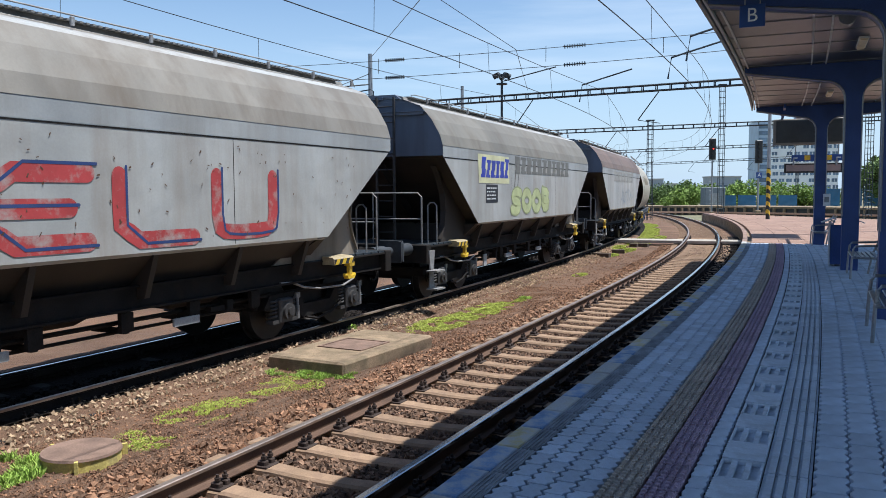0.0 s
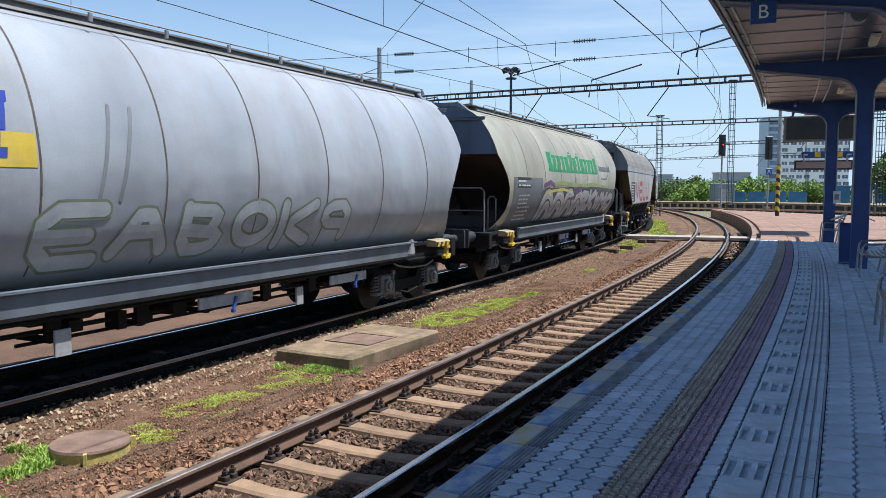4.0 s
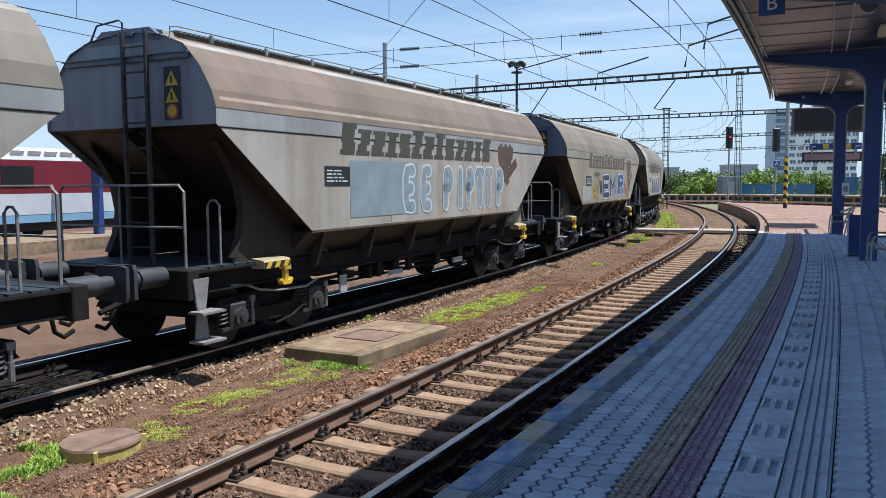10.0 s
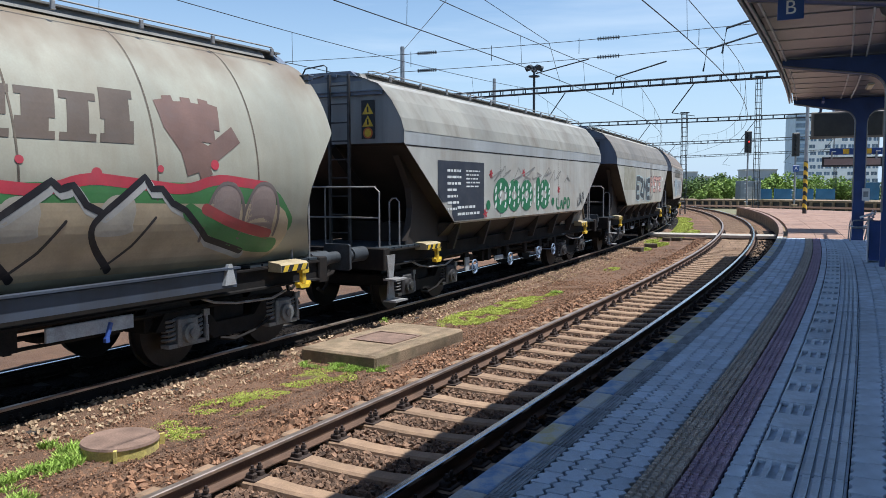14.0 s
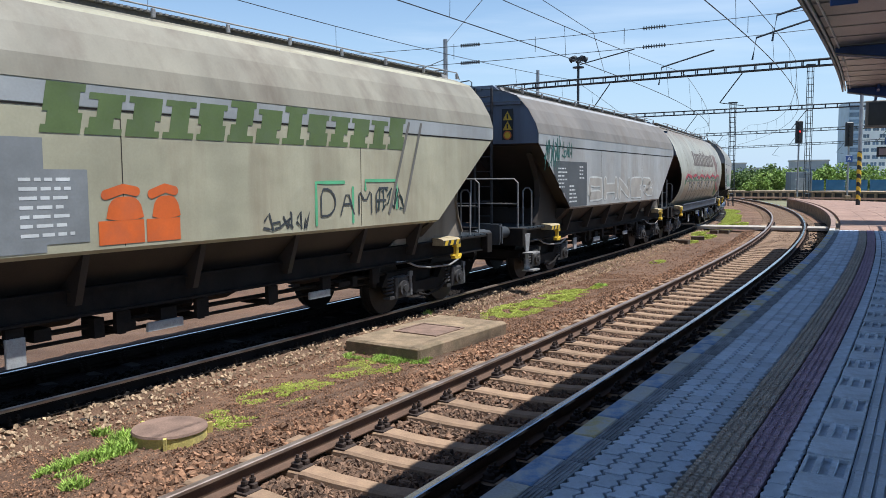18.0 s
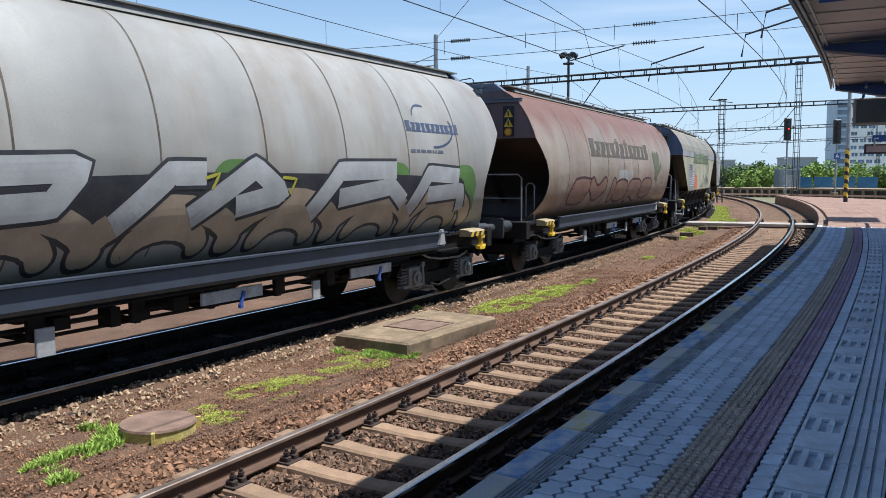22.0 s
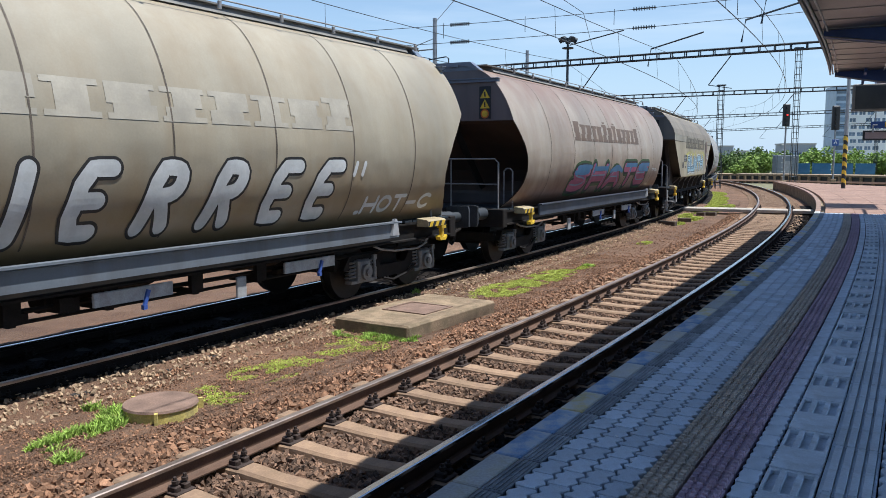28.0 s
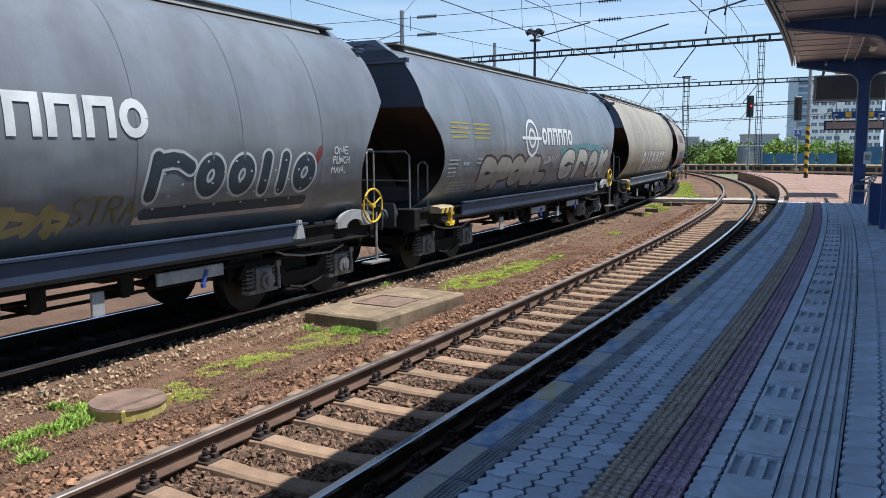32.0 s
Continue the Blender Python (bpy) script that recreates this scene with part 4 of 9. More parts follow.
def layer(parent, name, pieces, color, label="", wear=None):
    """Paint on the wagon: each letter or form a part of its own, specks and fine print joined."""
    if name in LETTERED or len(pieces) == 1:
        for p in pieces:
            part(name, mesh_of(name, *p, ink(color, wear)), parent, label)
    else:
        tagged(part(name, mesh_of(name, *joined(pieces), ink(color, wear)), parent, label), kind="stuff")


# strokes of letters in a unit box
GLYPH = {
    "V": [[(0, 1), (0.5, 0), (1, 1)]], "E": [[(1, 1), (0, 1), (0, 0), (1, 0)], [(0, 0.5), (0.8, 0.5)]], "L": [[(0, 1), (0, 0), (1, 0)]],
    "U": [[(0, 1), (0, 0.1), (0.15, 0), (0.85, 0), (1, 0.1), (1, 1)]], "A": [[(0, 0), (0.5, 1), (1, 0)], [(0.2, 0.4), (0.8, 0.4)]],
    "P": [[(0, 0), (0, 1), (0.6, 1), (0.9, 0.93), (1, 0.75), (0.9, 0.57), (0.6, 0.5), (0, 0.5)]], "D": [[(0, 0), (0, 1), (0.6, 1), (1, 0.7), (1, 0.3), (0.6, 0), (0, 0)]],
    "O": [[(round(0.5 + 0.5 * math.sin(a), 3), round(0.5 + 0.5 * math.cos(a), 3)) for a in np.linspace(0, 2 * math.pi, 15)]],
    "R": [[(0, 0), (0, 1), (0.6, 1), (0.9, 0.94), (1, 0.77), (0.9, 0.6), (0.6, 0.53), (0, 0.52)], [(0.35, 0.5), (0.95, 0)]], "K": [[(0, 0), (0, 1)], [(1, 1), (0.05, 0.45), (1, 0)]],
    "H": [[(0, 0), (0, 1)], [(1, 0), (1, 1)], [(0, 0.5), (1, 0.5)]], "T": [[(0, 1), (1, 1)], [(0.5, 1), (0.5, 0)]], "I": [[(0.5, 0), (0.5, 1)]],
    "C": [[(1, 0.85), (0.6, 1), (0.15, 0.8), (0, 0.5), (0.15, 0.2), (0.6, 0), (1, 0.15)]], "N": [[(0, 0), (0, 1), (1, 0), (1, 1)]],
    "S": [[(1, 0.9), (0.5, 1), (0.05, 0.8), (0.2, 0.55), (0.8, 0.45), (0.95, 0.2), (0.5, 0), (0, 0.1)]], "M": [[(0, 0), (0, 1), (0.5, 0.4), (1, 1), (1, 0)]],
    "F": [[(0, 0), (0, 1), (1, 1)], [(0, 0.5), (0.8, 0.5)]], "0": [[(0, 0.02), (0.05, 1), (0.95, 0.95), (1, 0.05), (0, 0.02)]],
    "r": [[(0, 0), (0.05, 1)], [(0.05, 0.9), (0.6, 1), (1, 0.75)]],
    "-": [[(0.1, 0.45), (0.9, 0.45)]], ".": [[(0.3, 0.02), (0.5, 0.02)]], " ": [],
    "o": [[(round(0.5 + 0.5 * math.sin(a), 3), round(0.47 + 0.43 * math.cos(a), 3)) for a in np.linspace(0, 2 * math.pi, 15)]],
    "w": [[(0, 0.9), (0.25, 0.05), (0.5, 0.7), (0.75, 0.05), (1, 0.9)]], "z": [[(0, 0.95), (1, 0.85), (0.1, 0.15), (1, 0.05)]],
    "b": [[(0.05, 1), (0.05, 0.05), (0.8, 0.05), (0.95, 0.4), (0.1, 0.5)], [(0.1, 0.95), (0.85, 0.9), (0.7, 0.55)]],
    "q": [[(0.95, 0.05), (0.9, 0.95), (0.1, 0.9), (0.05, 0.45), (0.85, 0.4)]], "x": [[(0.05, 0.0), (0.95, 1)], [(0.05, 0.9), (0.5, 0.5), (0.95, 0.05)]],
}


def word(shell, text, u0, z0, w, h, gap, width, out, slant=0.0, wobble=0.0, seed=1, curve=1):
    rng = random.Random(seed)
    res = []
    for ch in text:
        dz = rng.uniform(-wobble, wobble)
        one = []
        for n, line in enumerate(GLYPH[ch]):
            pts = [(u0 + x * w + slant * y * h, z0 + dz + y * h) for x, y in line]
            one.append(ribbon(shell, smooth_line(pts, curve), width, out + 0.0006 * n))
        if one:
            res.append(joined(one))
        u0 += w * (0.45 if ch in "I." else 1.0) + gap
    return res


def slab_row(shell, u0, u1, z0, z1, n, out=0.0045, accents=(), slant=0.0):
    """A maker's name as a row of plain slanted slabs with feet, heads and slits."""
    res = []
    step = (u1 - u0) / n
    gap = 0.05 * step
    for i in range(n):
        a, b = u0 + i * step + gap, u0 + (i + 1) * step - gap
        q = b - a
        h = (z1 - z0) * (1.16 if i in (0, n - 1) or i in accents else 1.0)

        def blk(x0, x1, v0, v1):
            return patch(shell, a + x0 * q + slant * v0 * h, a + x1 * q + slant * v0 * h, z0 + v0 * h, z0 + v1 * h, out, slant)
        # head, foot and body of a plain slab, its waist notched on alternate sides
        cut = ((0.12, 0.0), (0.2, 0.2), (0.0, 0.16), (0.08, 0.26))[(i * 3) % 4]
        one = [blk(0, 1, 0.84, 1), blk(0, 1, 0, 0.16), blk(cut[0], 1 - cut[1], 0.16, 0.42), blk(cut[1], 1 - cut[0], 0.42, 0.84)]
        if i in accents and len(shell.p) > 10:
            one.append(patch(shell, a + 0.3 * q + slant * h * 1.1, b - 0.2 * q + slant * h * 1.1, z0 + h * 1.06, z0 + h * 1.15, out, slant))
        res.append(joined(one))
    return res


def data_rows(shell, u0, u1, z0, z1, n, out, seed=3):
    """Small lettering too fine to read, as thin bars of uneven length."""
    rng = random.Random(seed)
    res = []
    rows = n + (n > 2)
    step = (z1 - z0) / rows
    for i in range(rows):
        z = z0 + i * step
        u, end = u0, u0 + (u1 - u0) * rng.uniform(0.55, 1.0)
        while u < end - 0.05:
            w = min(rng.uniform(0.05, 0.2), end - u)
            res.append(patch(shell, u, u + w, z + step * 0.3, z + step * 0.68, out))
            u += w + 0.035
    return res


def wagon(kind, label, body, end_color, details=None, lean_stain=(0.2, 0.14, 0.09), roof=None, amount=0.45, rails=True, wheels=False, band=True, wash=()):
    """One four-axle covered hopper wagon; x forward, z up from the rail."""
    sh = ANG if kind == "angular" else RND
    w = thing("hopper_wagon", label, "freight wagon", "hopper wagons of the train")
    mid, pivot, head, lugx = (0.0, 4.55, 6.45, 4.88) if kind == "angular" else (-0.22, 5.15, 6.75, 5.9)
    dark = end_color[0] < 0.065
    pale_sill = details in (d_e, d_m, d_t13)
    bm_ = paint("wagon side paint", body, lean_stain, amount, 0.28 if dark else 0.42 if kind == "round" else 0.5, wash=wash)
    em = paint("wagon end paint", end_color, (0.05, 0.045, 0.045), 0.5)
    shell = part("body", sh.body("body", bm_), w, "painted hopper body")
    if roof:
        # the roof is a sheet of its own, a little proud of the sides
        zs = [3.175 if kind == "angular" else 3.5, 3.4, 3.7, 3.95, 4.1] if kind == "angular" else [3.5, 3.72, 3.97, 4.1]
        ring = [(-np.interp(z, sh.z, sh.y) - 0.006, z + 0.004) for z in zs] + [(0, 4.2)] + [(np.interp(z, sh.z, sh.y) + 0.006, z + 0.004) for z in reversed(zs)]
        vs, fs = [], []
        us = np.linspace(sh.mid - sh.half, sh.mid + sh.half, 14)
        for u in us:
            vs += [(u, y, z) for y, z in ring]
        k = len(ring)
        for i in range(len(us) - 1):
            fs += [(i * k + j, (i + 1) * k + j, (i + 1) * k + j + 1, i * k + j + 1) for j in range(k - 1)]
        part("roof", mesh_of("roof", vs, fs, paint("wagon roof paint", tuple(0.74 * c for c in roof), (0.13, 0.10, 0.07), 0.6, scale=1.1), kind == "round"), w, "weathered roof sheet")
    for sgn in (-1, 1):
        v, f = sh.plates(sgn, True)
        part("end_plate", mesh_of("end_plate", v, f, em), w, "dark end plate")
        # slope paint is darkened to carry the shade below the end plate
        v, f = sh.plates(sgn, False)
        part("end_slope", mesh_of("end_slope", v, f, shared("slope", lambda: paint("shade-dark hopper slope paint", (0.038, 0.029, 0.023), (0.02, 0.016, 0.013), 0.7)) if kind == "angular" else shared("slope_r", lambda: paint("shade-dark brown hopper slope paint", (0.055, 0.034, 0.025), (0.02, 0.016, 0.014), 0.6))), w, "leaning hopper end in shade")
        x = sh.mid + sgn * (sh.half - 0.03)
        part("end_box", shared("endbox%d" % sgn, lambda: Build().prism([(-0.66, 4.12), (0.66, 4.12), (0.5, 4.24), (0.42, 4.3), (-0.42, 4.3), (-0.5, 4.24)], "x", -0.1, 0.1).box(-0.14, -0.1, -0.16, 0.1, 4.2, 4.25).mesh("end_box", shared("slate", slate))), w, at=pose(x - sgn * 0.1, 0, -0.06))
        part("end_ledge", shared("ledge", lambda: Build().box(-0.05, 0.05, -1.08, 1.08, -0.03, 0.03).box(-0.08, 0.05, -1.1, 1.1, 0.03, 0.045).mesh("end_ledge", shared("slate", slate))), w, at=pose(x, 0, 3.84))
        part("end_beam", shared("endbeam%d%s" % (sgn, kind), lambda: Build().tube([(sh.mid + sgn * (sh.end(z) + (0.02 if kind == "angular" else -0.75 * (sh.knee - z))), 0, z) for z in (2.95, 1.6)], 0.09, 4).mesh("end_beam", UNDER)), w)
        if kind == "angular":
            part("end_flange", shared("flange%d" % sgn, lambda: Build().prism([(sgn * sh.half, 2.98), (sgn * sh.end(1.54), 1.54), (sgn * (sh.end(1.54) - 0.25), 1.54), (sgn * (sh.half - 0.25), 2.98)], "y", -1.488, -1.46).mesh("end_flange", HOPPER)), w)
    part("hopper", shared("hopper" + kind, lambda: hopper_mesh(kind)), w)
    for x in (-2.3, 0.0, 2.3):
        part("outlet", shared("outlet", outlet_mesh), w, at=pose(x, 0, 0))
    if kind == "angular":
        part("waist_band", shared("band", lambda: mesh_of("waist_band", *patch(sh, -6.19, 6.19, 2.955, 3.165, 0.004), shared("bandmat", lambda: paint(
            "waist band grey", (0.33, 0.34, 0.34), (0.2, 0.17, 0.13))))) if band else shared("bandtan", lambda: mesh_of("waist_band", *patch(
                sh, -6.19, 6.19, 2.955, 3.165, 0.004), shared("bandmat2", lambda: paint("waist band khaki", (0.30, 0.275, 0.21), (0.2, 0.17, 0.13))))), w)
        part("band_seam", shared("bandseam", lambda: mesh_of("band_seam", *ribbon(sh, [(-6.15, 2.94), (6.15, 2.94)], 0.018, 0.0065), UNDER)), w)
        for x in (-1.9, 2.1):
            part("plate_seam", shared("seam%g" % x, lambda: mesh_of("plate_seam", *ribbon(sh, [(x, 1.58), (x, 2.93)], 0.012, 0.003), HOPPER)), w)
        for x in (-3.8, -2.3, -0.8, 0.8, 2.3, 3.8):
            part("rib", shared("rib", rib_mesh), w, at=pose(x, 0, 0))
        for y in (-1.14, 1.14):
            for r in (0, 180):
                # rear and far plates get a darker colour in place of shade
                shade_tone = r == 180 or y > 0
                gu = part("gusset", shared("gusset%d" % shade_tone, lambda: gusset_mesh(HOPPER if shade_tone else STAY)), w, "shade-toned stay plate with a curved edge" if shade_tone else "stay plate with a curved edge", at=pose(0, y, 0, 0, 0, r))
                part("flange", shared("gflange%d" % shade_tone, lambda: gusset_flange(HOPPER if shade_tone else STAY)), gu)
    else:
        for x in np.linspace(-4.9, 4.9, 7):
            v, f = ribbon(sh, [(x, z) for z in np.linspace(1.35, 4.05, 24)], 0.022, 0.009)
            part("weld_seam", mesh_of("weld_seam", v, f, shared("seammat", lambda: material("rust-dark weld seam", (0.11, 0.085, 0.065), 0.8, scale=3, vary=0.5, bump=0.2, stain=(0.2, 0.17, 0.13), amount=0.35)) if not dark else bm_), w)
        part("side_sill", shared("sidesill%d%d" % (dark, pale_sill), lambda: Build().box(-5.3, 4.6, -1.42, -1.36, SOLE - 0.1, SOLE + 0.13, bevel=0.02).box(-5.3, 4.6, -1.47, -1.36, SOLE + 0.13, SOLE + 0.155).box(
            -6.2, 6.2, 1.31, 1.37, SOLE - 0.1, SOLE + 0.15).mesh("side_sill", paint("dark blue sill paint", (0.03, 0.045, 0.085), (0.02, 0.02, 0.025)) if dark else paint("blue black sill paint", (0.045, 0.055, 0.078), (0.03, 0.027, 0.025), 0.6) if not pale_sill else paint("grey blue sill paint", (0.14, 0.16, 0.185), (0.07, 0.055, 0.045), 0.6))), w)
        part("sill_rib", shared("sillrib", lambda: Build().prism([(-0.1, 0.0), (0.1, 0.0), (0.03, 0.26), (-0.03, 0.26)], "y", -0.05, 0.0).mesh("sill_rib", GREYBOX)), w, at=pose(4.42, -1.42, SOLE - 0.06))
    # skins added only to darken the inside of each end opening
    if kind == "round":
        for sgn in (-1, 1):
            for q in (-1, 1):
                part("end_liner", shared("liner%d%d" % (sgn, q), lambda: sh.liner(sgn, q)), w, "shade-dark skin inside the end opening")
    part("roof_lid", shared("lid", lid_mesh), w)
    part("roof_walkway", shared("walk" + kind, lambda: walkway_mesh(sh.half - 0.3, kind == "angular")), w)
    for sgn in () if dark else (-1, 1):
        part("end_loop", shared("endloop", end_loop_mesh), w, at=pose(sh.mid + sgn * (sh.half - 0.08), 0, -0.02))
    if rails:
        part("roof_rail", shared("toprail", lambda: top_rail_mesh(6.1)), w)
    for sg in (-1, 1):
        part("sole_bar", shared("sole%d%s" % (sg, kind), lambda: sole_bar_mesh(sg, kind)), w)
        part("headstock", shared("headstock", headstock_mesh), w, at=pose(mid + sg * head, 0, 0))
        dk = part("end_deck", shared("deck", deck_mesh), w, at=pose(mid + sg * (head - 0.8), 0, 0))
        for i in range(6):
            part("plank", shared("plank", lambda: Build().box(-0.105, 0.105, -1.26, 1.26, SOLE + 0.091, SOLE + 0.118).mesh("plank", M["mast"])), dk, at=pose(-0.62 + i * 0.25, 0, 0))
    for x in (mid - pivot, mid + pivot):
        part("air_pipe", shared("airpipe", lambda: Build().tube([(-1.5, 0, 0.9), (-1.2, 0, 0.88), (-0.9, 0, 0.78), (-0.5, 0, 0.72), (0.2, 0, 0.7), (0.5, 0, 0.78)], 0.018, 6).mesh("air_pipe", RAILING, True)), w, "bent grey air pipe", at=pose(x + 0.4, -1.17, 0.0))
    for sgn in (-1, 1):
        for y in (-0.32, 0.32):
            part("brake_hose", shared("hose", lambda: Build().tube([(0, 0, 0), (0.16, 0, -0.06), (0.26, 0, -0.22), (0.3, 0, -0.42), (0.42, 0, -0.5), (0.55, 0, -0.44)], 0.028, 7).mesh("brake_hose", UNDER, True)), w, at=pose(mid + sgn * (head + 0.08), y, SOLE - 0.1, 0, 0, 0 if sgn > 0 else 180))
    part("center_sill", shared("sill0", center_sill_mesh), w)
    part("brake_gear", shared("gear", lambda: gear_mesh(4)), w)
    for x, wd, h in ((-0.4, 1.03, 0.15), (2.54, 1.07, 0.15), (-2.9, 0.2, 0.28), (1.2, 0.16, 0.26)) if kind == "round" else ((-1.15, 0.5, 0.1), (1.55, 0.45, 0.1), (-2.9, 0.2, 0.28)):
        part("brake_plate", shared("plate%g%g" % (wd, h), lambda: Build().box(-wd / 2, wd / 2, -0.02, 0.02, -h / 2, h / 2, bevel=0.008).mesh("brake_plate", GREYBOX)), w, at=pose(x, -1.28 if kind == "round" else -1.15, 0.76 if wd > 0.8 else 0.62))
    if wheels:
        for x in (-2.65, -0.6, 1.35, 2.55):
            part("handwheel", shared("hand", lambda: handwheel_mesh(0.14)), w, "blue and white handwheel", at=pose(x, -1.22, 0.55))
    for sgn, r in ((1, 0), (-1, 180)):
        for y in (-0.875, 0.875):
            part("buffer", shared("buffer", buffer_mesh), w, "round buffer", at=pose(mid + sgn * (head + (0.1 if kind == "angular" else 0.18)), y, SOLE + 0.03, 0, 0, r))
        part("coupling", shared("coupling", hook_mesh), w, at=pose(mid + sgn * (head + 0.05), 0, SOLE, 0, 0, r))
        if kind == "angular" and sgn < 0:
            part("step", shared("step", step_mesh), w, at=pose(mid + sgn * (head - 0.1), -1.3, SOLE))
        part("grab_rail", shared("grab", lambda: grab_mesh(0.85)), w, at=pose(mid + sgn * (head - 0.6), -1.2, SOLE + 0.1))
        if (details is d_t1 and sgn < 0) or (dark and sgn > 0):
            continue
        lug = part("towing_lug", shared("lug", tow_hook), w, "yellow towing hook under a striped shelf", at=pose(mid + sgn * lugx, -1.19 if kind == "angular" else -1.29, SOLE + 0.01))
        part("shelf", shared("lugshelf", lug_shelf), lug, "dusty shelf above the hook")
        part("stripe_ground", shared("lugground", lug_ground), lug)
        part("stripe", shared("lugstripe", lug_stripes), lug)
    for x in (-0.25, 2.75) if kind == "round" else ():
        part("lever", shared("lever", lambda: Build().box(-0.02, 0.02, -0.03, 0.0, -0.15, 0.03, pose(0, 0, 0, 0, 20, 0)).box(-0.085, -0.035, -0.045, 0.0, -0.18, -0.13).mesh("lever", shared(
            "leverblue", lambda: material("blue lever paint", (0.04, 0.085, 0.30), 0.5, scale=5, vary=0.2, bump=0.05)))), w, "small blue lever", at=pose(x, -1.3 if kind == "round" else -1.17, 0.76))
    if dark:
        part("handwheel", shared("handyellow", lambda: handwheel_mesh(0.27, M["yellow"])), w, "yellow handwheel", at=pose(6.42, -1.36, 1.36))
        part("wheel_post", shared("wheelpost", lambda: Build().tube([(0, 0, 0.05), (0, 0, -0.75)], 0.025, 6).tube([(-0.25, 0, 0.1), (-0.25, 0, 1.0), (-0.2, 0, 1.06), (-0.1, 0, 1.06), (-0.05, 0, 1.0), (-0.05, 0, 0.2)], 0.018, 6).box(-0.3, 0.25, -0.1, 0.1, -0.78, -0.75).mesh("wheel_post", RAILING)), w, at=pose(6.55, -1.33, 1.2))
        part("guard", shared("guard", lambda: Build().prism([(0.46 * math.cos(a), 0.27 * math.sin(a) ** 0.8) for a in np.linspace(0, math.pi, 13)] + [(0.22 * math.cos(a), 0.12 * math.sin(a)) for a in np.linspace(math.pi, 0, 9)], "y", -0.03, 0.03).mesh("guard", GREYBOX)), w, at=pose(5.95, -1.3, 1.06))
    if kind == "angular":
        part("ladder", shared("ladder", ladder_mesh), w, at=pose(sh.mid - sh.half - 0.06, -0.24, SOLE + 0.1))
    part("railing", shared("rail", lambda: rail_mesh(2.2, 1.05)), w, at=pose(mid - head + 0.08, 0.0, SOLE + 0.1))
    part("railing", shared("rail", lambda: rail_mesh(2.2, 1.05)), w, at=pose(mid + head - 0.08, 0.0, SOLE + 0.1))
    for x in (mid - pivot, mid + pivot):
        bogie(w, x, kind)
    if details:
        details(w, sh)
    return w


CREAM, GREY, TAN = (0.40, 0.365, 0.285), (0.38, 0.38, 0.365), (0.32, 0.278, 0.19)
SLATE = (0.12, 0.145, 0.19)
TRAVEL = [14.31, 31.24, 48.09, 64.88, 81.61, 98.27, 115.05, 131.84, 148.42, 164.75, 180.56, 195.99, 211.18, 226.05, 240.6, 254.95, 269.15]
FRONT = [-29.87, -14.72, 0.0, 15.21, 30.95, 46.52, 61.51, 76.24, 90.9, 105.67, 120.2, 134.69, 149.37, 164.28, 179.85, 195.48, 210.05, 225.95, 241.05, 256.15]


# ---------------------------------------------------------------- what is painted on each wagon
BROWN, INKY, PALE = (0.14, 0.09, 0.065), (0.012, 0.014, 0.02), (0.62, 0.63, 0.62)


def maker_name(w, sh, color, u0=-3.2, u1=3.1, z0=2.69, z1=3.1):
    layer(w, "maker_name", slab_row(sh, u0, u1, z0, z1, 13, 0.0085, (5, 7), 0.2), color, "bold maker's name")


def emblem(w, sh, u, z0, z1, color=BROWN):
    """Stencilled maker's emblem: a broad lobed mass on a tapering stem."""
    z1 = min(z1, 3.13) if len(sh.p) < 10 else z1
    h = z1 - z0
    lobes = [ribbon(sh, [(u - 0.46 + 0.14 * i, z1 - (0.08 - 0.06 * (i % 2)) * h), (u - 0.4 + 0.12 * i, z1 - 0.4 * h)], 0.15, 0.0085 + 0.0001 * i, False) for i in range(7)]
    lobes += [ribbon(sh, [(u - 0.34, z1 - 0.3 * h), (u - 0.12, z1 - 0.62 * h), (u - 0.04, z0 + 0.06 * h)], 0.34, 0.0093, False), ribbon(sh, [(u - 0.4, z1 - 0.36 * h), (u + 0.3, z1 - 0.42 * h)], 0.3, 0.0095, False),
              ribbon(sh, [(u + 0.66, z1 - 0.44 * h), (u + 0.42, z1 - 0.58 * h), (u + 0.06, z0 + 0.2 * h)], 0.22, 0.0097, False), ribbon(sh, [(u - 0.1, z0 + 0.34 * h), (u + 0.16, z0 + 0.22 * h)], 0.3, 0.0099, False),
              ribbon(sh, [(u + 0.02, z0 + 0.2 * h), (u + 0.1, z0)], 0.2, 0.0101, False)]
    layer(w, "emblem", lobes, color, "dark stencilled emblem")


def notice(w, sh, u0, u1, z0, z1, ground=INKY, text=PALE, rows=3, seed=2):
    layer(w, "data_panel", [patch(sh, u0, u1, z0, z1, 0.0085)], ground, "painted data panel")
    layer(w, "small_print", data_rows(sh, u0 + 0.06, u1 - 0.06, z0 + 0.05, z1 - 0.04, rows, 0.0115, seed), text)


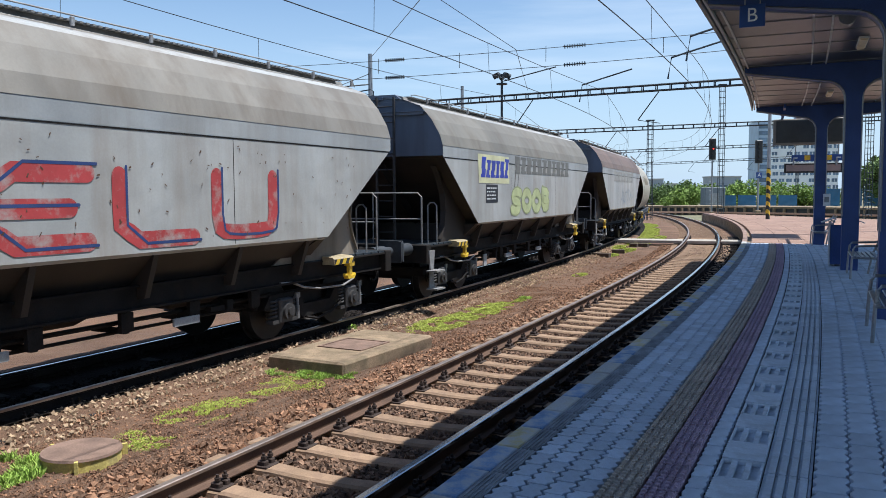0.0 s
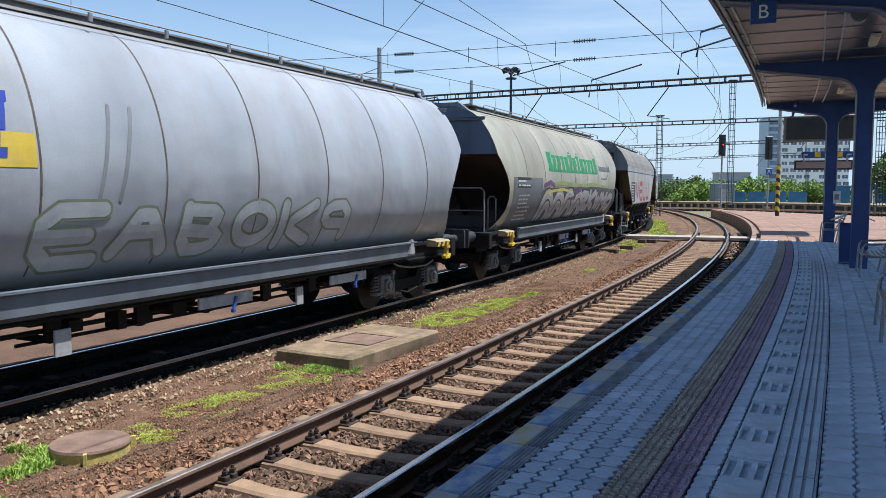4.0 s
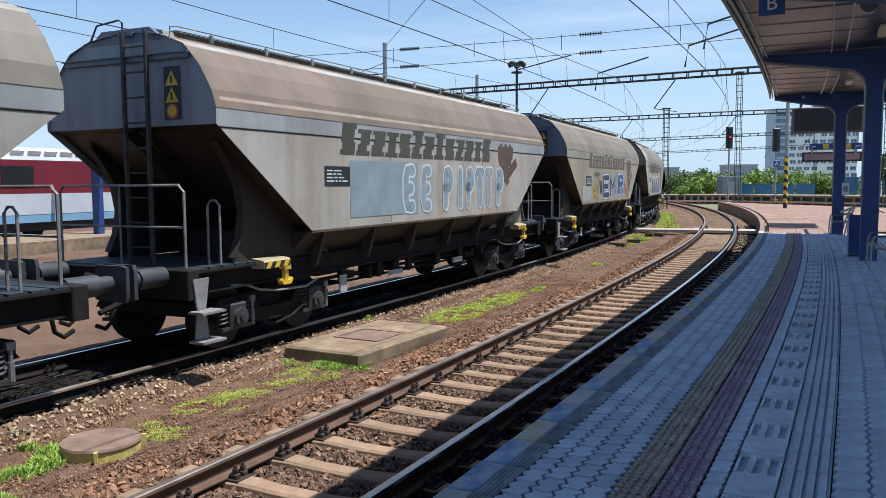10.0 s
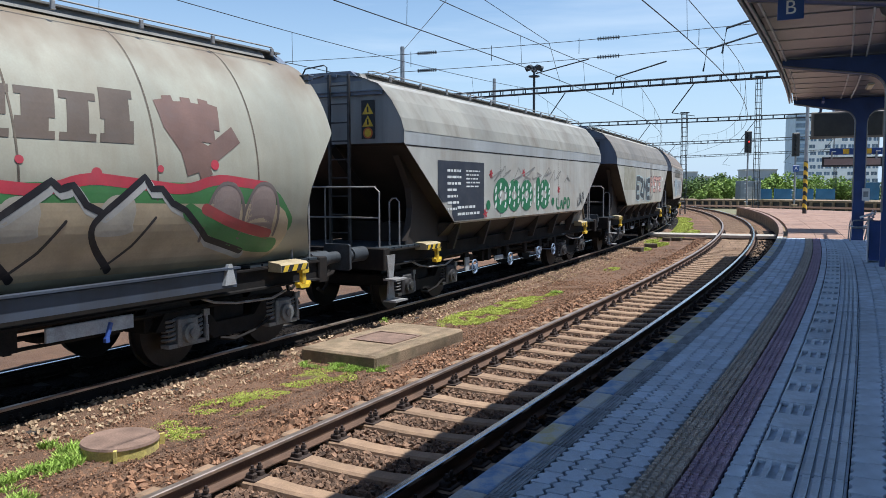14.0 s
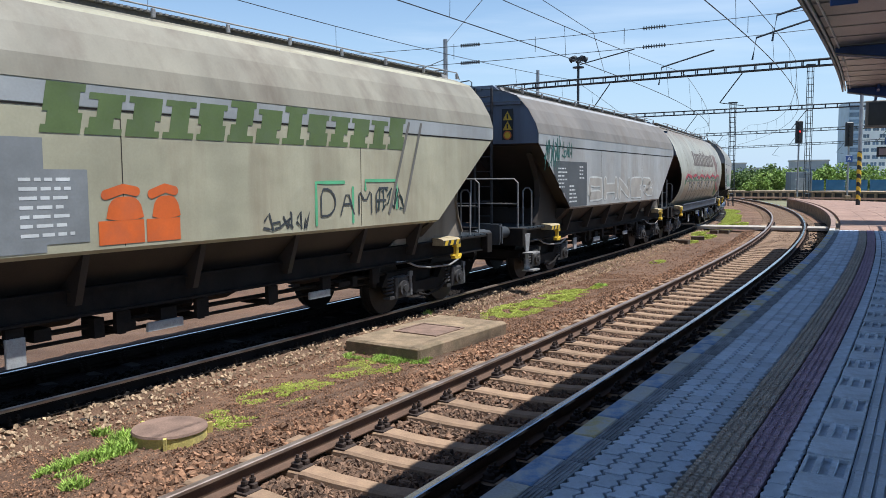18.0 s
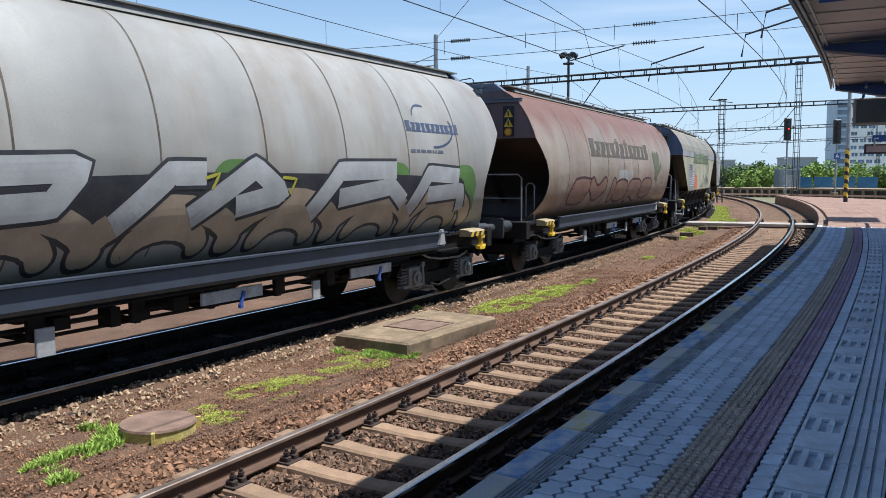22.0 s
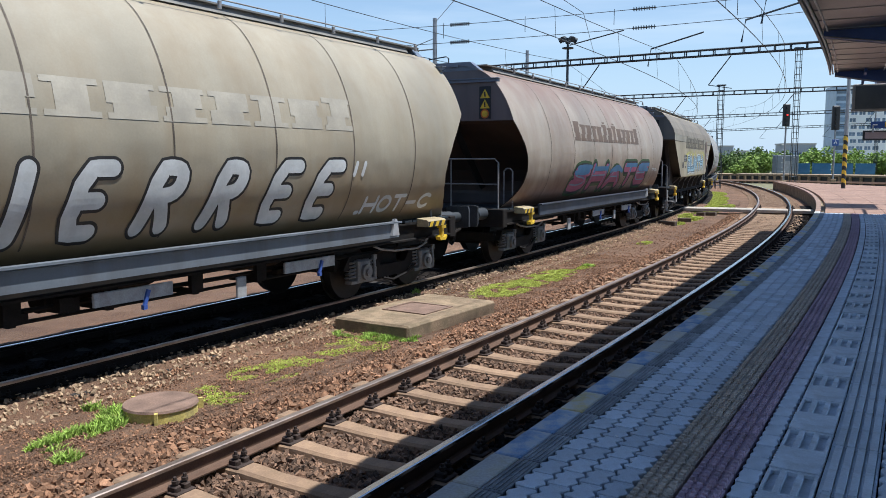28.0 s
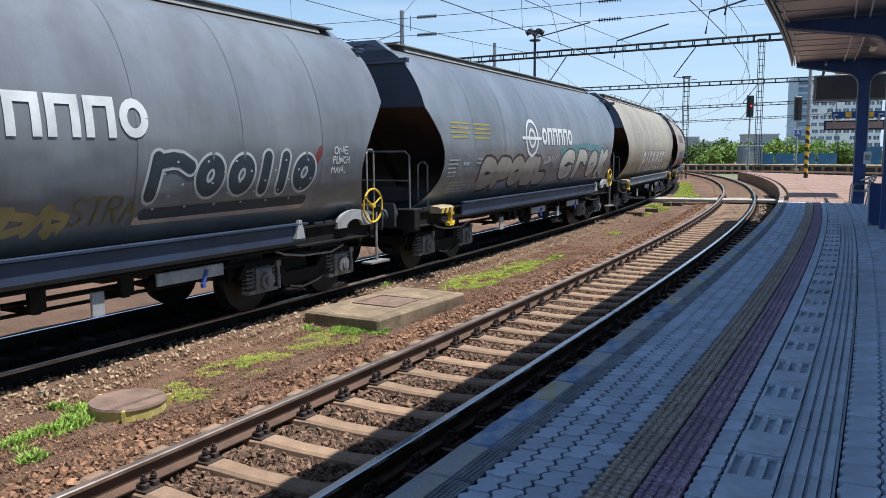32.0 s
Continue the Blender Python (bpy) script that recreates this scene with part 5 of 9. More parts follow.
def graffiti(w, sh, text, u0, u1, z0, z1, fill, line, cloud=None, thick=0.2, shine=None, slant=0.0, seed=1, wobble=0.04, curve=1):
    """Sprayed letterforms: a cloud behind, dark outline, fill and highlight strokes."""
    n = len(text)
    gap = (u1 - u0) / n * 0.26
    wd = (u1 - u0) / n - gap
    h = z1 - z0 - thick * 1.6
    zz = z0 + thick * 0.8
    if cloud:
        layer(w, "graffiti_cloud", word(sh, text, u0 + gap / 2, zz, wd, h, gap, thick * 1.85, 0.0095, slant, wobble, seed, curve), cloud)
    layer(w, "graffiti_outline", word(sh, text, u0 + gap / 2, zz, wd, h, gap, thick * 1.4, 0.012, slant, wobble, seed, curve), line)
    layer(w, "graffiti_fill", word(sh, text, u0 + gap / 2, zz, wd, h, gap, thick, 0.0145, slant, wobble, seed, curve), fill)
    if shine:
        layer(w, "graffiti_shine", word(sh, text, u0 + gap / 2 - 0.03, zz + 0.03, wd, h, gap, thick * 0.14, 0.017, slant, wobble, seed, curve), shine)


def arcs(w, sh, u0, u1, z0, z1, n, fill, line, thick, shine=None, seed=1):
    """Bulging overlapping graffiti forms built of arcs."""
    rng = random.Random(seed)
    out, inn, sh_ = [], [], []
    for i in range(n):
        c = u0 + (i + 0.5) * (u1 - u0) / n
        r = (u1 - u0) / n * 0.52
        h = (z1 - z0) * rng.uniform(0.8, 0.95)
        pts = [(c - r * math.cos(a), z0 + 0.08 + h * math.sin(a) * 0.92) for a in np.linspace(0.1, math.pi - 0.1, 13)]
        out.append(ribbon(sh, pts, thick * 1.35, 0.011 + 0.0004 * i))
        inn.append(ribbon(sh, pts, thick, 0.0135 + 0.0004 * i))
        low = [(c - 0.5 * r * math.cos(a), z0 + 0.08 + 0.5 * h * math.sin(a)) for a in np.linspace(0.15, math.pi - 0.15, 9)]
        out.append(ribbon(sh, low, thick * 1.2, 0.0112 + 0.0004 * i))
        inn.append(ribbon(sh, low, thick * 0.9, 0.0137 + 0.0004 * i))
        sh_.append(ribbon(sh, [(p[0] - 0.02, p[1] + 0.03) for p in pts[2:9]], thick * 0.14, 0.0175 + 0.0004 * i))
    layer(w, "graffiti_outline", out, line)
    layer(w, "graffiti_fill", inn, fill)
    if shine:
        layer(w, "graffiti_shine", sh_, shine)


def scrawl(w, sh, u0, u1, z0, z1, color, width=0.03, seed=1, loops=6):
    rng = random.Random(seed)
    res = []
    for i in range(loops):
        u = u0 + (u1 - u0) * i / loops
        pts = [(u, z0 + rng.uniform(0, 0.4) * (z1 - z0))] + [(u + rng.uniform(0, 1.3) * (u1 - u0) / loops, z0 + rng.uniform(0, 1) * (z1 - z0)) for _ in range(4)]
        res.append(ribbon(sh, pts, width, 0.0125 + 0.0003 * i))
    layer(w, "tag", res, color, "sprayed tag")


def star(sh, u, z, r, out=0.0125):
    return [ribbon(sh, [(u - r * math.cos(a), z - r * math.sin(a)), (u + r * math.cos(a), z + r * math.sin(a))], r * 0.45, out + 0.0004 * i) for i, a in enumerate((0.2, 1.25, 2.3))]


def warnings(w, sh):
    """Warning plate on the end: two yellow triangles and a red ringed sign."""
    x, y = -sh.half + sh.mid + 0.024, -0.78
    plate = part("warning_plate", shared("warnplate%g" % x, lambda: Build().box(x - 0.008, x, y - 0.13, y + 0.13, 3.06, 3.72).mesh("warning_plate", M["black"])), w, "dark plate with yellow warning signs")
    for z in (3.56, 3.35):
        part("triangle", shared("warntri%g%g" % (x, z), lambda: Build().prism([(y - 0.11, z - 0.08), (y + 0.11, z - 0.08), (y, z + 0.11)], "x", x - 0.012, x - 0.0085).mesh("triangle", M["yellow"])), plate)
        part("bolt_mark", shared("warnbolt%g%g" % (x, z), lambda: Build().prism([(y - 0.02, z - 0.05), (y + 0.015, z - 0.05), (y + 0.02, z + 0.05), (y - 0.01, z + 0.05)], "x", x - 0.015, x - 0.0125).mesh("bolt_mark", M["black"])), plate)
    part("ring", shared("warnring%g" % x, lambda: Build().disc((x - 0.0085, y, 3.16), "x", 0.095, -0.004, 20).mesh("ring", ink((0.55, 0.13, 0.02)))), plate)
    part("disc", shared("warndisc%g" % x, lambda: Build().disc((x - 0.013, y, 3.16), "x", 0.068, -0.003, 18).mesh("disc", M["yellow"])), plate)


def d_lead(w, sh):
    maker_name(w, sh, (0.26, 0.22, 0.15))


def d_brownroof(w, sh):
    maker_name(w, sh, (0.30, 0.29, 0.26))
    scrawl(w, sh, -1, 3, 1.7, 2.4, (0.25, 0.3, 0.34), 0.04, 5)


def d_b(w, sh):
    layer(w, "name_panel", [patch(sh, -4.2, -2.1, 2.45, 3.1, 0.0085, -0.1)], (0.62, 0.60, 0.36), "pale yellow name panel")
    layer(w, "maker_name", slab_row(sh, -4.1, -2.2, 2.58, 2.98, 6, 0.0115, (), 0.15), (0.03, 0.05, 0.36))
    layer(w, "maker_mark", slab_row(sh, -1.7, 3.6, 2.72, 3.14, 11, 0.0085, (4, 6)), (0.16, 0.155, 0.14))
    notice(w, sh, -3.75, -2.95, 2.0, 2.42, INKY)
    graffiti(w, sh, "Soob", -2.0, 1.5, 1.62, 2.45, (0.46, 0.50, 0.25), (0.30, 0.33, 0.17), None, 0.2, seed=3)
    layer(w, "scrape", [ribbon(sh, [(-1.9, 1.7), (-1.5, 3.1)], 0.05, 0.0095), ribbon(sh, [(-1.65, 1.7), (-1.25, 3.1)], 0.04, 0.0097)], (0.16, 0.15, 0.14))


def d_a(w, sh):
    layer(w, "graffiti_fill", word(sh, "VELU", -2.85, 1.72, 1.12, 0.72, 0.42, 0.2, 0.0105, 0, 0.05, 3), (0.40, 0.05, 0.05), "red sprayed letters", (0.37, 0.33, 0.30))
    layer(w, "graffiti_outline", word(sh, "VELU", -2.75, 1.68, 1.14, 0.86, 0.40, 0.035, 0.0135, 0, 0.05, 3), (0.025, 0.05, 0.16))
    notice(w, sh, -4.75, -3.2, 1.62, 2.5, INKY, PALE, 6, 8)
    warnings(w, sh)
    rng = random.Random(5)
    layer(w, "rust_chip", [ribbon(sh, [(u, z), (u + rng.uniform(-.03, .03), z - rng.uniform(.004, .035))], rng.uniform(.008, .02), 0.015)
                            for u, z in [(rng.uniform(-4, 5), rng.uniform(1.65, 2.85)) for _ in range(110)]], (0.11, 0.055, 0.03))


def d_e(w, sh):
    maker_name(w, sh, (0.02, 0.235, 0.08), -2.9, 3.2, 2.7, 3.17)
    layer(w, "dark_panel", [patch(sh, -6.0, -3.55, 1.3, 2.5, 0.0085)], (0.14, 0.15, 0.155), "dark grey lower panel")
    notice(w, sh, -5.7, -4.6, 2.2, 2.5, INKY, PALE, 2)
    layer(w, "small_print", data_rows(sh, -5.5, -4.3, 1.4, 2.1, 6, 0.0115, 6), (0.5, 0.5, 0.5))
    layer(w, "graffiti_haze", [ribbon(sh, [(-3.3, 2.28), (-1.5, 2.38), (0.5, 2.3), (2.5, 2.34), (4.2, 2.25), (5.7, 2.1)], 0.13, 0.0087)], (0.26, 0.30, 0.12))
    layer(w, "graffiti_haze", [ribbon(sh, [(-3.3, 1.75), (0, 1.8), (3, 1.8), (5.8, 1.72)], 0.95, 0.0094)], (0.075, 0.08, 0.085))
    arcs(w, sh, -3.5, 1.2, 1.32, 2.2, 4, (0.40, 0.375, 0.345), (0.03, 0.03, 0.035), 0.27, (0.62, 0.62, 0.62), 4)
    graffiti(w, sh, "zKwMo", 0.9, 5.7, 1.35, 2.25, (0.40, 0.385, 0.37), (0.02, 0.02, 0.025), None, 0.25, None, 0.3, 6, 0.05, 0)
    layer(w, "graffiti_drip", [ribbon(sh, [(-3.4, 2.3), (-2.8, 2.4), (-2.4, 2.3)], 0.12, 0.019), ribbon(sh, [(0.2, 2.1), (0.7, 2.2)], 0.16, 0.019), ribbon(sh, [(-0.4, 1.9), (0.1, 1.95)], 0.12, 0.0192)], (0.14, 0.06, 0.17))
    layer(w, "graffiti_edge", [ribbon(sh, [(-3.2, 2.12), (-1.5, 2.2), (-0.4, 2.12)], 0.08, 0.018)], (0.55, 0.47, 0.12))
    layer(w, "maker_logo", slab_row(sh, 3.55, 5.3, 2.82, 2.98, 11, 0.0085) + [ribbon(sh, [(4.2 + 0.75 * math.cos(a), 2.9 + 0.36 * math.sin(a)) for a in np.linspace(-1.9, 0.3, 10)], 0.035, 0.011)], (0.12, 0.13, 0.15))
    layer(w, "small_print", data_rows(sh, 3.7, 5.2, 2.5, 2.62, 1, 0.0085, 3), (0.15, 0.16, 0.17))


def d_m(w, sh):
    layer(w, "name_panel", [patch(sh, -5.45, -3.3, 2.42, 2.75, 0.0085)], (0.62, 0.44, 0.05), "yellow name panel")
    layer(w, "maker_name", slab_row(sh, -5.5, -3.6, 2.5, 3.05, 6, 0.0115, (), 0.15), (0.025, 0.05, 0.34))
    notice(w, sh, -4.5, -3.8, 2.0, 2.2, INKY, PALE, 2)
    graffiti(w, sh, "EAboKq", -3.4, 2.4, 1.35, 2.15, (0.42, 0.44, 0.46), (0.20, 0.23, 0.16), None, 0.16, None, 0.1, 8)
    layer(w, "scrape", [ribbon(sh, [(-2.6, 2.0), (-2.35, 3.1)], 0.05, 0.0095), ribbon(sh, [(-2.3, 2.1), (-2.05, 3.1)], 0.05, 0.0097)], (0.20, 0.21, 0.22))
    warnings(w, sh)


def d_t1(w, sh):
    maker_name(w, sh, (0.075, 0.07, 0.045), -3.7, 2.5)
    layer(w, "pale_panel", [patch(sh, -4.3, -3.2, 1.92, 2.62, 0.0085)], (0.47, 0.44, 0.38), "pale data panel")
    layer(w, "data_panel", [patch(sh, -4.1, -3.42, 2.2, 2.43, 0.0115)], INKY)
    layer(w, "small_print", data_rows(sh, -4.05, -3.47, 2.22, 2.42, 3, 0.0145, 4) + data_rows(sh, -4.9, -4.4, 2.2, 2.5, 3, 0.0085, 5) + data_rows(sh, -4.6, -3.5, 1.66, 1.86, 2, 0.0085, 6), PALE)
    layer(w, "pale_panel", [patch(sh, -6.15, -4.95, 2.5, 2.93, 0.0078)], (0.46, 0.44, 0.39), "newly painted pale panel")
    layer(w, "pale_panel", [patch(sh, -6.15, -4.95, 3.0, 3.16, 0.009)], (0.40, 0.40, 0.37))
    layer(w, "pale_panel", [patch(sh, -6.12, -5.15, 3.2, 3.92, 0.02)], (0.46, 0.44, 0.39), "newly painted pale roof panel")
    forms = ((-2.85, -1.4, 2.46, (0.055, 0.04, 0.09)), (-1.5, -0.1, 2.42, (0.03, 0.035, 0.06)), (-0.2, 1.25, 2.44, (0.045, 0.04, 0.10)), (1.1, 2.65, 2.5, (0.03, 0.05, 0.10)))
    for k, (a, b, top, color) in enumerate(forms):
        layer(w, "graffiti_cloud", [dome(sh, a - 0.06, b + 0.06, 1.57, top + 0.07, 0.0095 + 0.0022 * k)], PALE)
        layer(w, "graffiti_fill", [dome(sh, a + 0.05, b - 0.05, 1.63, top - 0.03, 0.0108 + 0.0022 * k)], color, "dark rounded graffiti form with a white outline")
        c, r = (a + b) / 2, (b - a) / 2
        arcs_ = [[(c - 0.72 * r * q * math.cos(t) + 0.08, 1.68 + 0.66 * q * math.sin(t)) for t in np.linspace(0.15, 2.5, 12)] for q in (0.95, 0.55)]
        layer(w, "graffiti_shine", [ribbon(sh, q, 0.035, 0.02 + 0.001 * n) for n, q in enumerate(arcs_)], PALE)
        if k > 1:
            layer(w, "graffiti_blue", [dome(sh, c - 0.42 * r, c + 0.42 * r, 1.66, 1.98, 0.0185)], (0.035, 0.11, 0.26))
    emblem(w, sh, 3.65, 1.85, 3.3, (0.135, 0.105, 0.075))
    warnings(w, sh)


def d_t2(w, sh):
    maker_name(w, sh, (0.115, 0.085, 0.06), -3.4, 2.8)
    notice(w, sh, -3.75, -3.0, 2.1, 2.42, INKY)
    layer(w, "pale_panel", [patch(sh, -4.2, -3.0, 1.62, 2.1, 0.0085)], (0.36, 0.36, 0.35))
    graffiti(w, sh, "EM", -1.25, 1.1, 1.62, 2.52, (0.022, 0.032, 0.05), (0.60, 0.64, 0.66), (0.20, 0.19, 0.34), 0.19, None, -0.05, 5, 0.03, 0)
    graffiti(w, sh, "IR", 1.12, 3.05, 1.68, 2.56, (0.03, 0.10, 0.24), (0.60, 0.64, 0.66), (0.20, 0.19, 0.34), 0.19, None, -0.05, 5, 0.03, 0)
    layer(w, "graffiti_letter_dot", [ribbon(sh, [(-1.55, 2.12), (-1.5, 2.0)], 0.34, 0.0125)], (0.022, 0.032, 0.05), "dark round graffiti form")
    layer(w, "graffiti_dots", [ribbon(sh, [(u, z), (u + 0.1, z - 0.05)], q, 0.0105) for u, z, q in ((-1.9, 2.25, 0.22), (-2.2, 2.0, 0.3), (-2.5, 1.85, 0.24), (-2.1, 1.75, 0.2), (2.85, 2.15, 0.22), (3.05, 2.0, 0.26), (3.3, 1.88, 0.2), (3.5, 1.75, 0.16))], (0.34, 0.10, 0.085))
    scrawl(w, sh, -3.0, -1.9, 1.65, 2.2, (0.42, 0.40, 0.08), 0.05, 3)
    scrawl(w, sh, -2.6, -1.7, 2.4, 2.6, INKY, 0.025, 7)
    emblem(w, sh, 3.8, 1.85, 3.3, (0.12, 0.075, 0.05))
    warnings(w, sh)


def d_t3(w, sh):
    maker_name(w, sh, (0.07, 0.065, 0.045), -3.5, 2.5)
    layer(w, "graffiti_ground", [patch(sh, -3.2, -0.9, 1.7, 2.6, 0.0087)], (0.25, 0.31, 0.34))
    for ch, u, wd in (("E", -1.5, 0.5), ("E", -0.82, 0.46), ("P", 0.12, 0.5), ("I", 0.72, 0.44), ("P", 1.2, 0.46), ("T", 1.7, 0.5), ("T", 2.2, 0.5), ("P", 2.85, 0.48)):
        layer(w, "graffiti_outline", word(sh, ch, u + 0.13, 1.82, wd - 0.26, 0.64, 0, 0.27, 0.0115), (0.60, 0.65, 0.66))
        layer(w, "graffiti_fill", word(sh, ch, u + 0.13, 1.82, wd - 0.26, 0.64, 0, 0.19, 0.0145), (0.24, 0.30, 0.34), "blue grey letter with a white outline", (0.38, 0.37, 0.34))
    emblem(w, sh, 3.5, 2.2, 3.35, (0.105, 0.06, 0.045))
    layer(w, "rust_band", [patch(sh, -6.1, 6.1, 3.2, 3.32, 0.0075)], (0.40, 0.31, 0.23))
    notice(w, sh, -3.9, -3.2, 2.2, 2.5, INKY)
    warnings(w, sh)


def d_t4(w, sh):
    graffiti(w, sh, "PIETTE", 1.0, 4.2, 1.95, 2.7, (0.50, 0.27, 0.22), (0.04, 0.025, 0.025), None, 0.14, None, -0.05, 4, 0.05, 0)
    layer(w, "graffiti_eye", [ribbon(sh, [(u, z), (u + 0.02, z)], 0.15, 0.0205) for u, z in ((1.85, 2.2), (2.35, 2.3), (3.3, 2.15), (4.45, 2.55))], (0.72, 0.72, 0.70))
    graffiti(w, sh, "EzME", -2.5, 0.85, 1.62, 2.64, (0.022, 0.026, 0.03), (0.33, 0.44, 0.45), None, 0.2, None, 0.15, 6, 0.06, 0)
    scrawl(w, sh, 0.9, 1.6, 1.65, 1.9, INKY, 0.02, 8)
    layer(w, "yellowed_patch", [patch(sh, -4.9, -2.6, 2.1, 2.92, 0.0075)], (0.27, 0.255, 0.185), "olive touched-up patch", (0.34, 0.32, 0.26))
    layer(w, "scrape", [ribbon(sh, [(0.8, 1.9), (1.0, 3.1)], 0.05, 0.0225), ribbon(sh, [(1.1, 1.9), (1.3, 3.1)], 0.05, 0.0227)], (0.16, 0.15, 0.14))
    warnings(w, sh)


def d_t5(w, sh):
    layer(w, "data_panel", [patch(sh, -4.95, -2.82, 1.95, 2.72, 0.0085), patch(sh, -4.35, -2.82, 1.58, 1.95, 0.0085)], (0.02, 0.025, 0.04), "black data panel")
    layer(w, "small_print", data_rows(sh, -4.55, -3.85, 1.75, 2.6, 6, 0.0115, 4) + data_rows(sh, -3.7, -2.95, 2.2, 2.58, 4, 0.0115, 5) + data_rows(sh, -4.1, -2.95, 1.64, 1.9, 2, 0.0115, 6), PALE)
    green = (0.012, 0.14, 0.055)
    layer(w, "graffiti_fill", word(sh, "CooIo", -2.2, 1.78, 0.6, 0.55, 0.2, 0.26, 0.0125, 0, 0.03, 3), green, "green dotted graffiti")
    layer(w, "graffiti_dots", [ribbon(sh, [(-2.2 + 0.27 * i, 1.8 + 0.17 * j + 0.08 * (i % 2)), (-2.17 + 0.27 * i, 1.86 + 0.17 * j + 0.08 * (i % 2))], 0.075, 0.0155) for i in range(14) for j in range(3)], (0.62, 0.66, 0.62))
    layer(w, "graffiti_spots", [ribbon(sh, [(u, 1.85), (u + 0.02, 1.85)], 0.2, 0.0125) for u in (-2.6, 1.62)], green)
    layer(w, "tag_letters", word(sh, "LAPD", 1.95, 1.67, 0.2, 0.24, 0.1, 0.07, 0.0125), green, "green letters")
    scrawl(w, sh, 3.75, 4.45, 1.65, 2.1, INKY, 0.03, 3, 5)
    scrawl(w, sh, -2.4, 3.2, 2.35, 2.72, (0.24, 0.23, 0.21), 0.03, 12, 9)
    layer(w, "stars", star(sh, -2.45, 2.5, 0.08) + star(sh, -0.5, 2.55, 0.08) + star(sh, 2.1, 2.15, 0.08) + star(sh, -2.75, 1.68, 0.09), (0.36, 0.015, 0.03))
    warnings(w, sh)


def d_t6(w, sh):
    maker_name(w, sh, (0.115, 0.085, 0.065), -3.1, 3.0, 2.7, 3.2)
    layer(w, "graffiti_green", [ribbon(sh, smooth_line([(-5.3 + 0.8 * i, 2.08 + 0.08 * (i % 2)) for i in range(14)] + [(5.5, 1.75)]), 0.3, 0.009)], (0.06, 0.19, 0.06), "green sprayed band")
    layer(w, "graffiti_band", [ribbon(sh, smooth_line([(-5.3 + 0.45 * i, 2.27 + 0.07 * ((i * 3) % 4 - 1.5) / 1.5) for i in range(24)]), 0.12, 0.0105)], (0.42, 0.04, 0.06), "red sprayed band")
    layer(w, "graffiti_dots", [ribbon(sh, [(-5.0 + 0.83 * i, 2.38 + 0.06 * (i % 3)), (-4.99 + 0.83 * i, 2.38 + 0.06 * (i % 3))], 0.08 + 0.04 * (i % 2), 0.0115) for i in range(12)], (0.42, 0.04, 0.06))
    layer(w, "graffiti_fill", [ribbon(sh, [(-5.0, 1.68), (-2, 1.7), (2, 1.7), (5.2, 1.62)], 0.78, 0.0135)], (0.42, 0.33, 0.22), "broad tan graffiti band")
    layer(w, "graffiti_letter", [dome(sh, u, u + 0.6, 1.55, 2.3, 0.0142, 0.05) for u in (4.02, 4.68)], (0.25, 0.19, 0.17), "pinkish grey sprayed letters")
    layer(w, "graffiti_arch", [ribbon(sh, smooth_line([(u - 0.03, 1.6), (u, 2.0), (u + 0.2, 2.3), (u + 0.5, 2.26), (u + 0.66, 1.95), (u + 0.64, 1.6)]), 0.045, 0.0168) for u in (4.02, 4.68)], (0.15, 0.12, 0.11), "dark letter outline")
    layer(w, "graffiti_flame", [ribbon(sh, smooth_line([(3.75, 1.95), (4.3, 1.68), (4.9, 1.5), (5.35, 1.46)]), 0.2, 0.0172)], (0.06, 0.19, 0.06), "green sprayed tail")
    layer(w, "graffiti_glow", [ribbon(sh, smooth_line([(4.0, 1.98), (4.5, 1.78), (5.2, 1.62)]), 0.13, 0.0176)], (0.36, 0.06, 0.06), "red sprayed tail")
    crest = [(-5.2, 2.1)] + [p for i in range(8) for p in ((-4.76 + 1.12 * i, 2.3 + 0.05 * (i % 3)), (-4.66 + 1.12 * i, 2.22), (-4.52 + 1.12 * i, 2.26 - 0.04 * (i % 2)), (-4.36 + 1.12 * i, 2.06), (-4.15 + 1.12 * i, 1.97))] + [(4.1, 1.62), (4.8, 1.42)]
    layer(w, "graffiti_edge", [ribbon(sh, [(u + 0.03, z - 0.05) for u, z in crest], 0.11, 0.0152)], (0.40, 0.39, 0.37), "pale line under the crest")
    layer(w, "graffiti_shine", [dome(sh, -4.3 + 1.12 * i, -3.75 + 1.12 * i, 1.72, 2.16, 0.0146, 0.2) for i in range(7)], (0.40, 0.36, 0.30), "pale grey sprayed facets")
    zig = [crest] + [smooth_line([(-4.15 + 1.12 * i, 1.97), (-4.3 + 1.12 * i, 1.82), (-4.2 + 1.12 * i, 1.6), (-3.9 + 1.12 * i, 1.34)]) for i in range(7)] + [smooth_line([(-3.85 + 2.24 * i, 2.06), (-3.7 + 2.24 * i, 1.86), (-3.5 + 2.24 * i, 1.88), (-3.2 + 2.24 * i, 2.08)]) for i in range(3)]
    layer(w, "graffiti_outline", [ribbon(sh, q, 0.075, 0.0182) for q in zig], (0.014, 0.012, 0.016))
    layer(w, "graffiti_crack", [ribbon(sh, [(-4.0 + 1.12 * i, 1.38), (-3.72 + 1.12 * i, 1.6), (-3.46 + 1.12 * i, 1.9)], 0.035, 0.0182) for i in range(7)], (0.03, 0.025, 0.025), "thin dark strokes")
    emblem(w, sh, 3.9, 2.35, 3.3, (0.17, 0.10, 0.08))


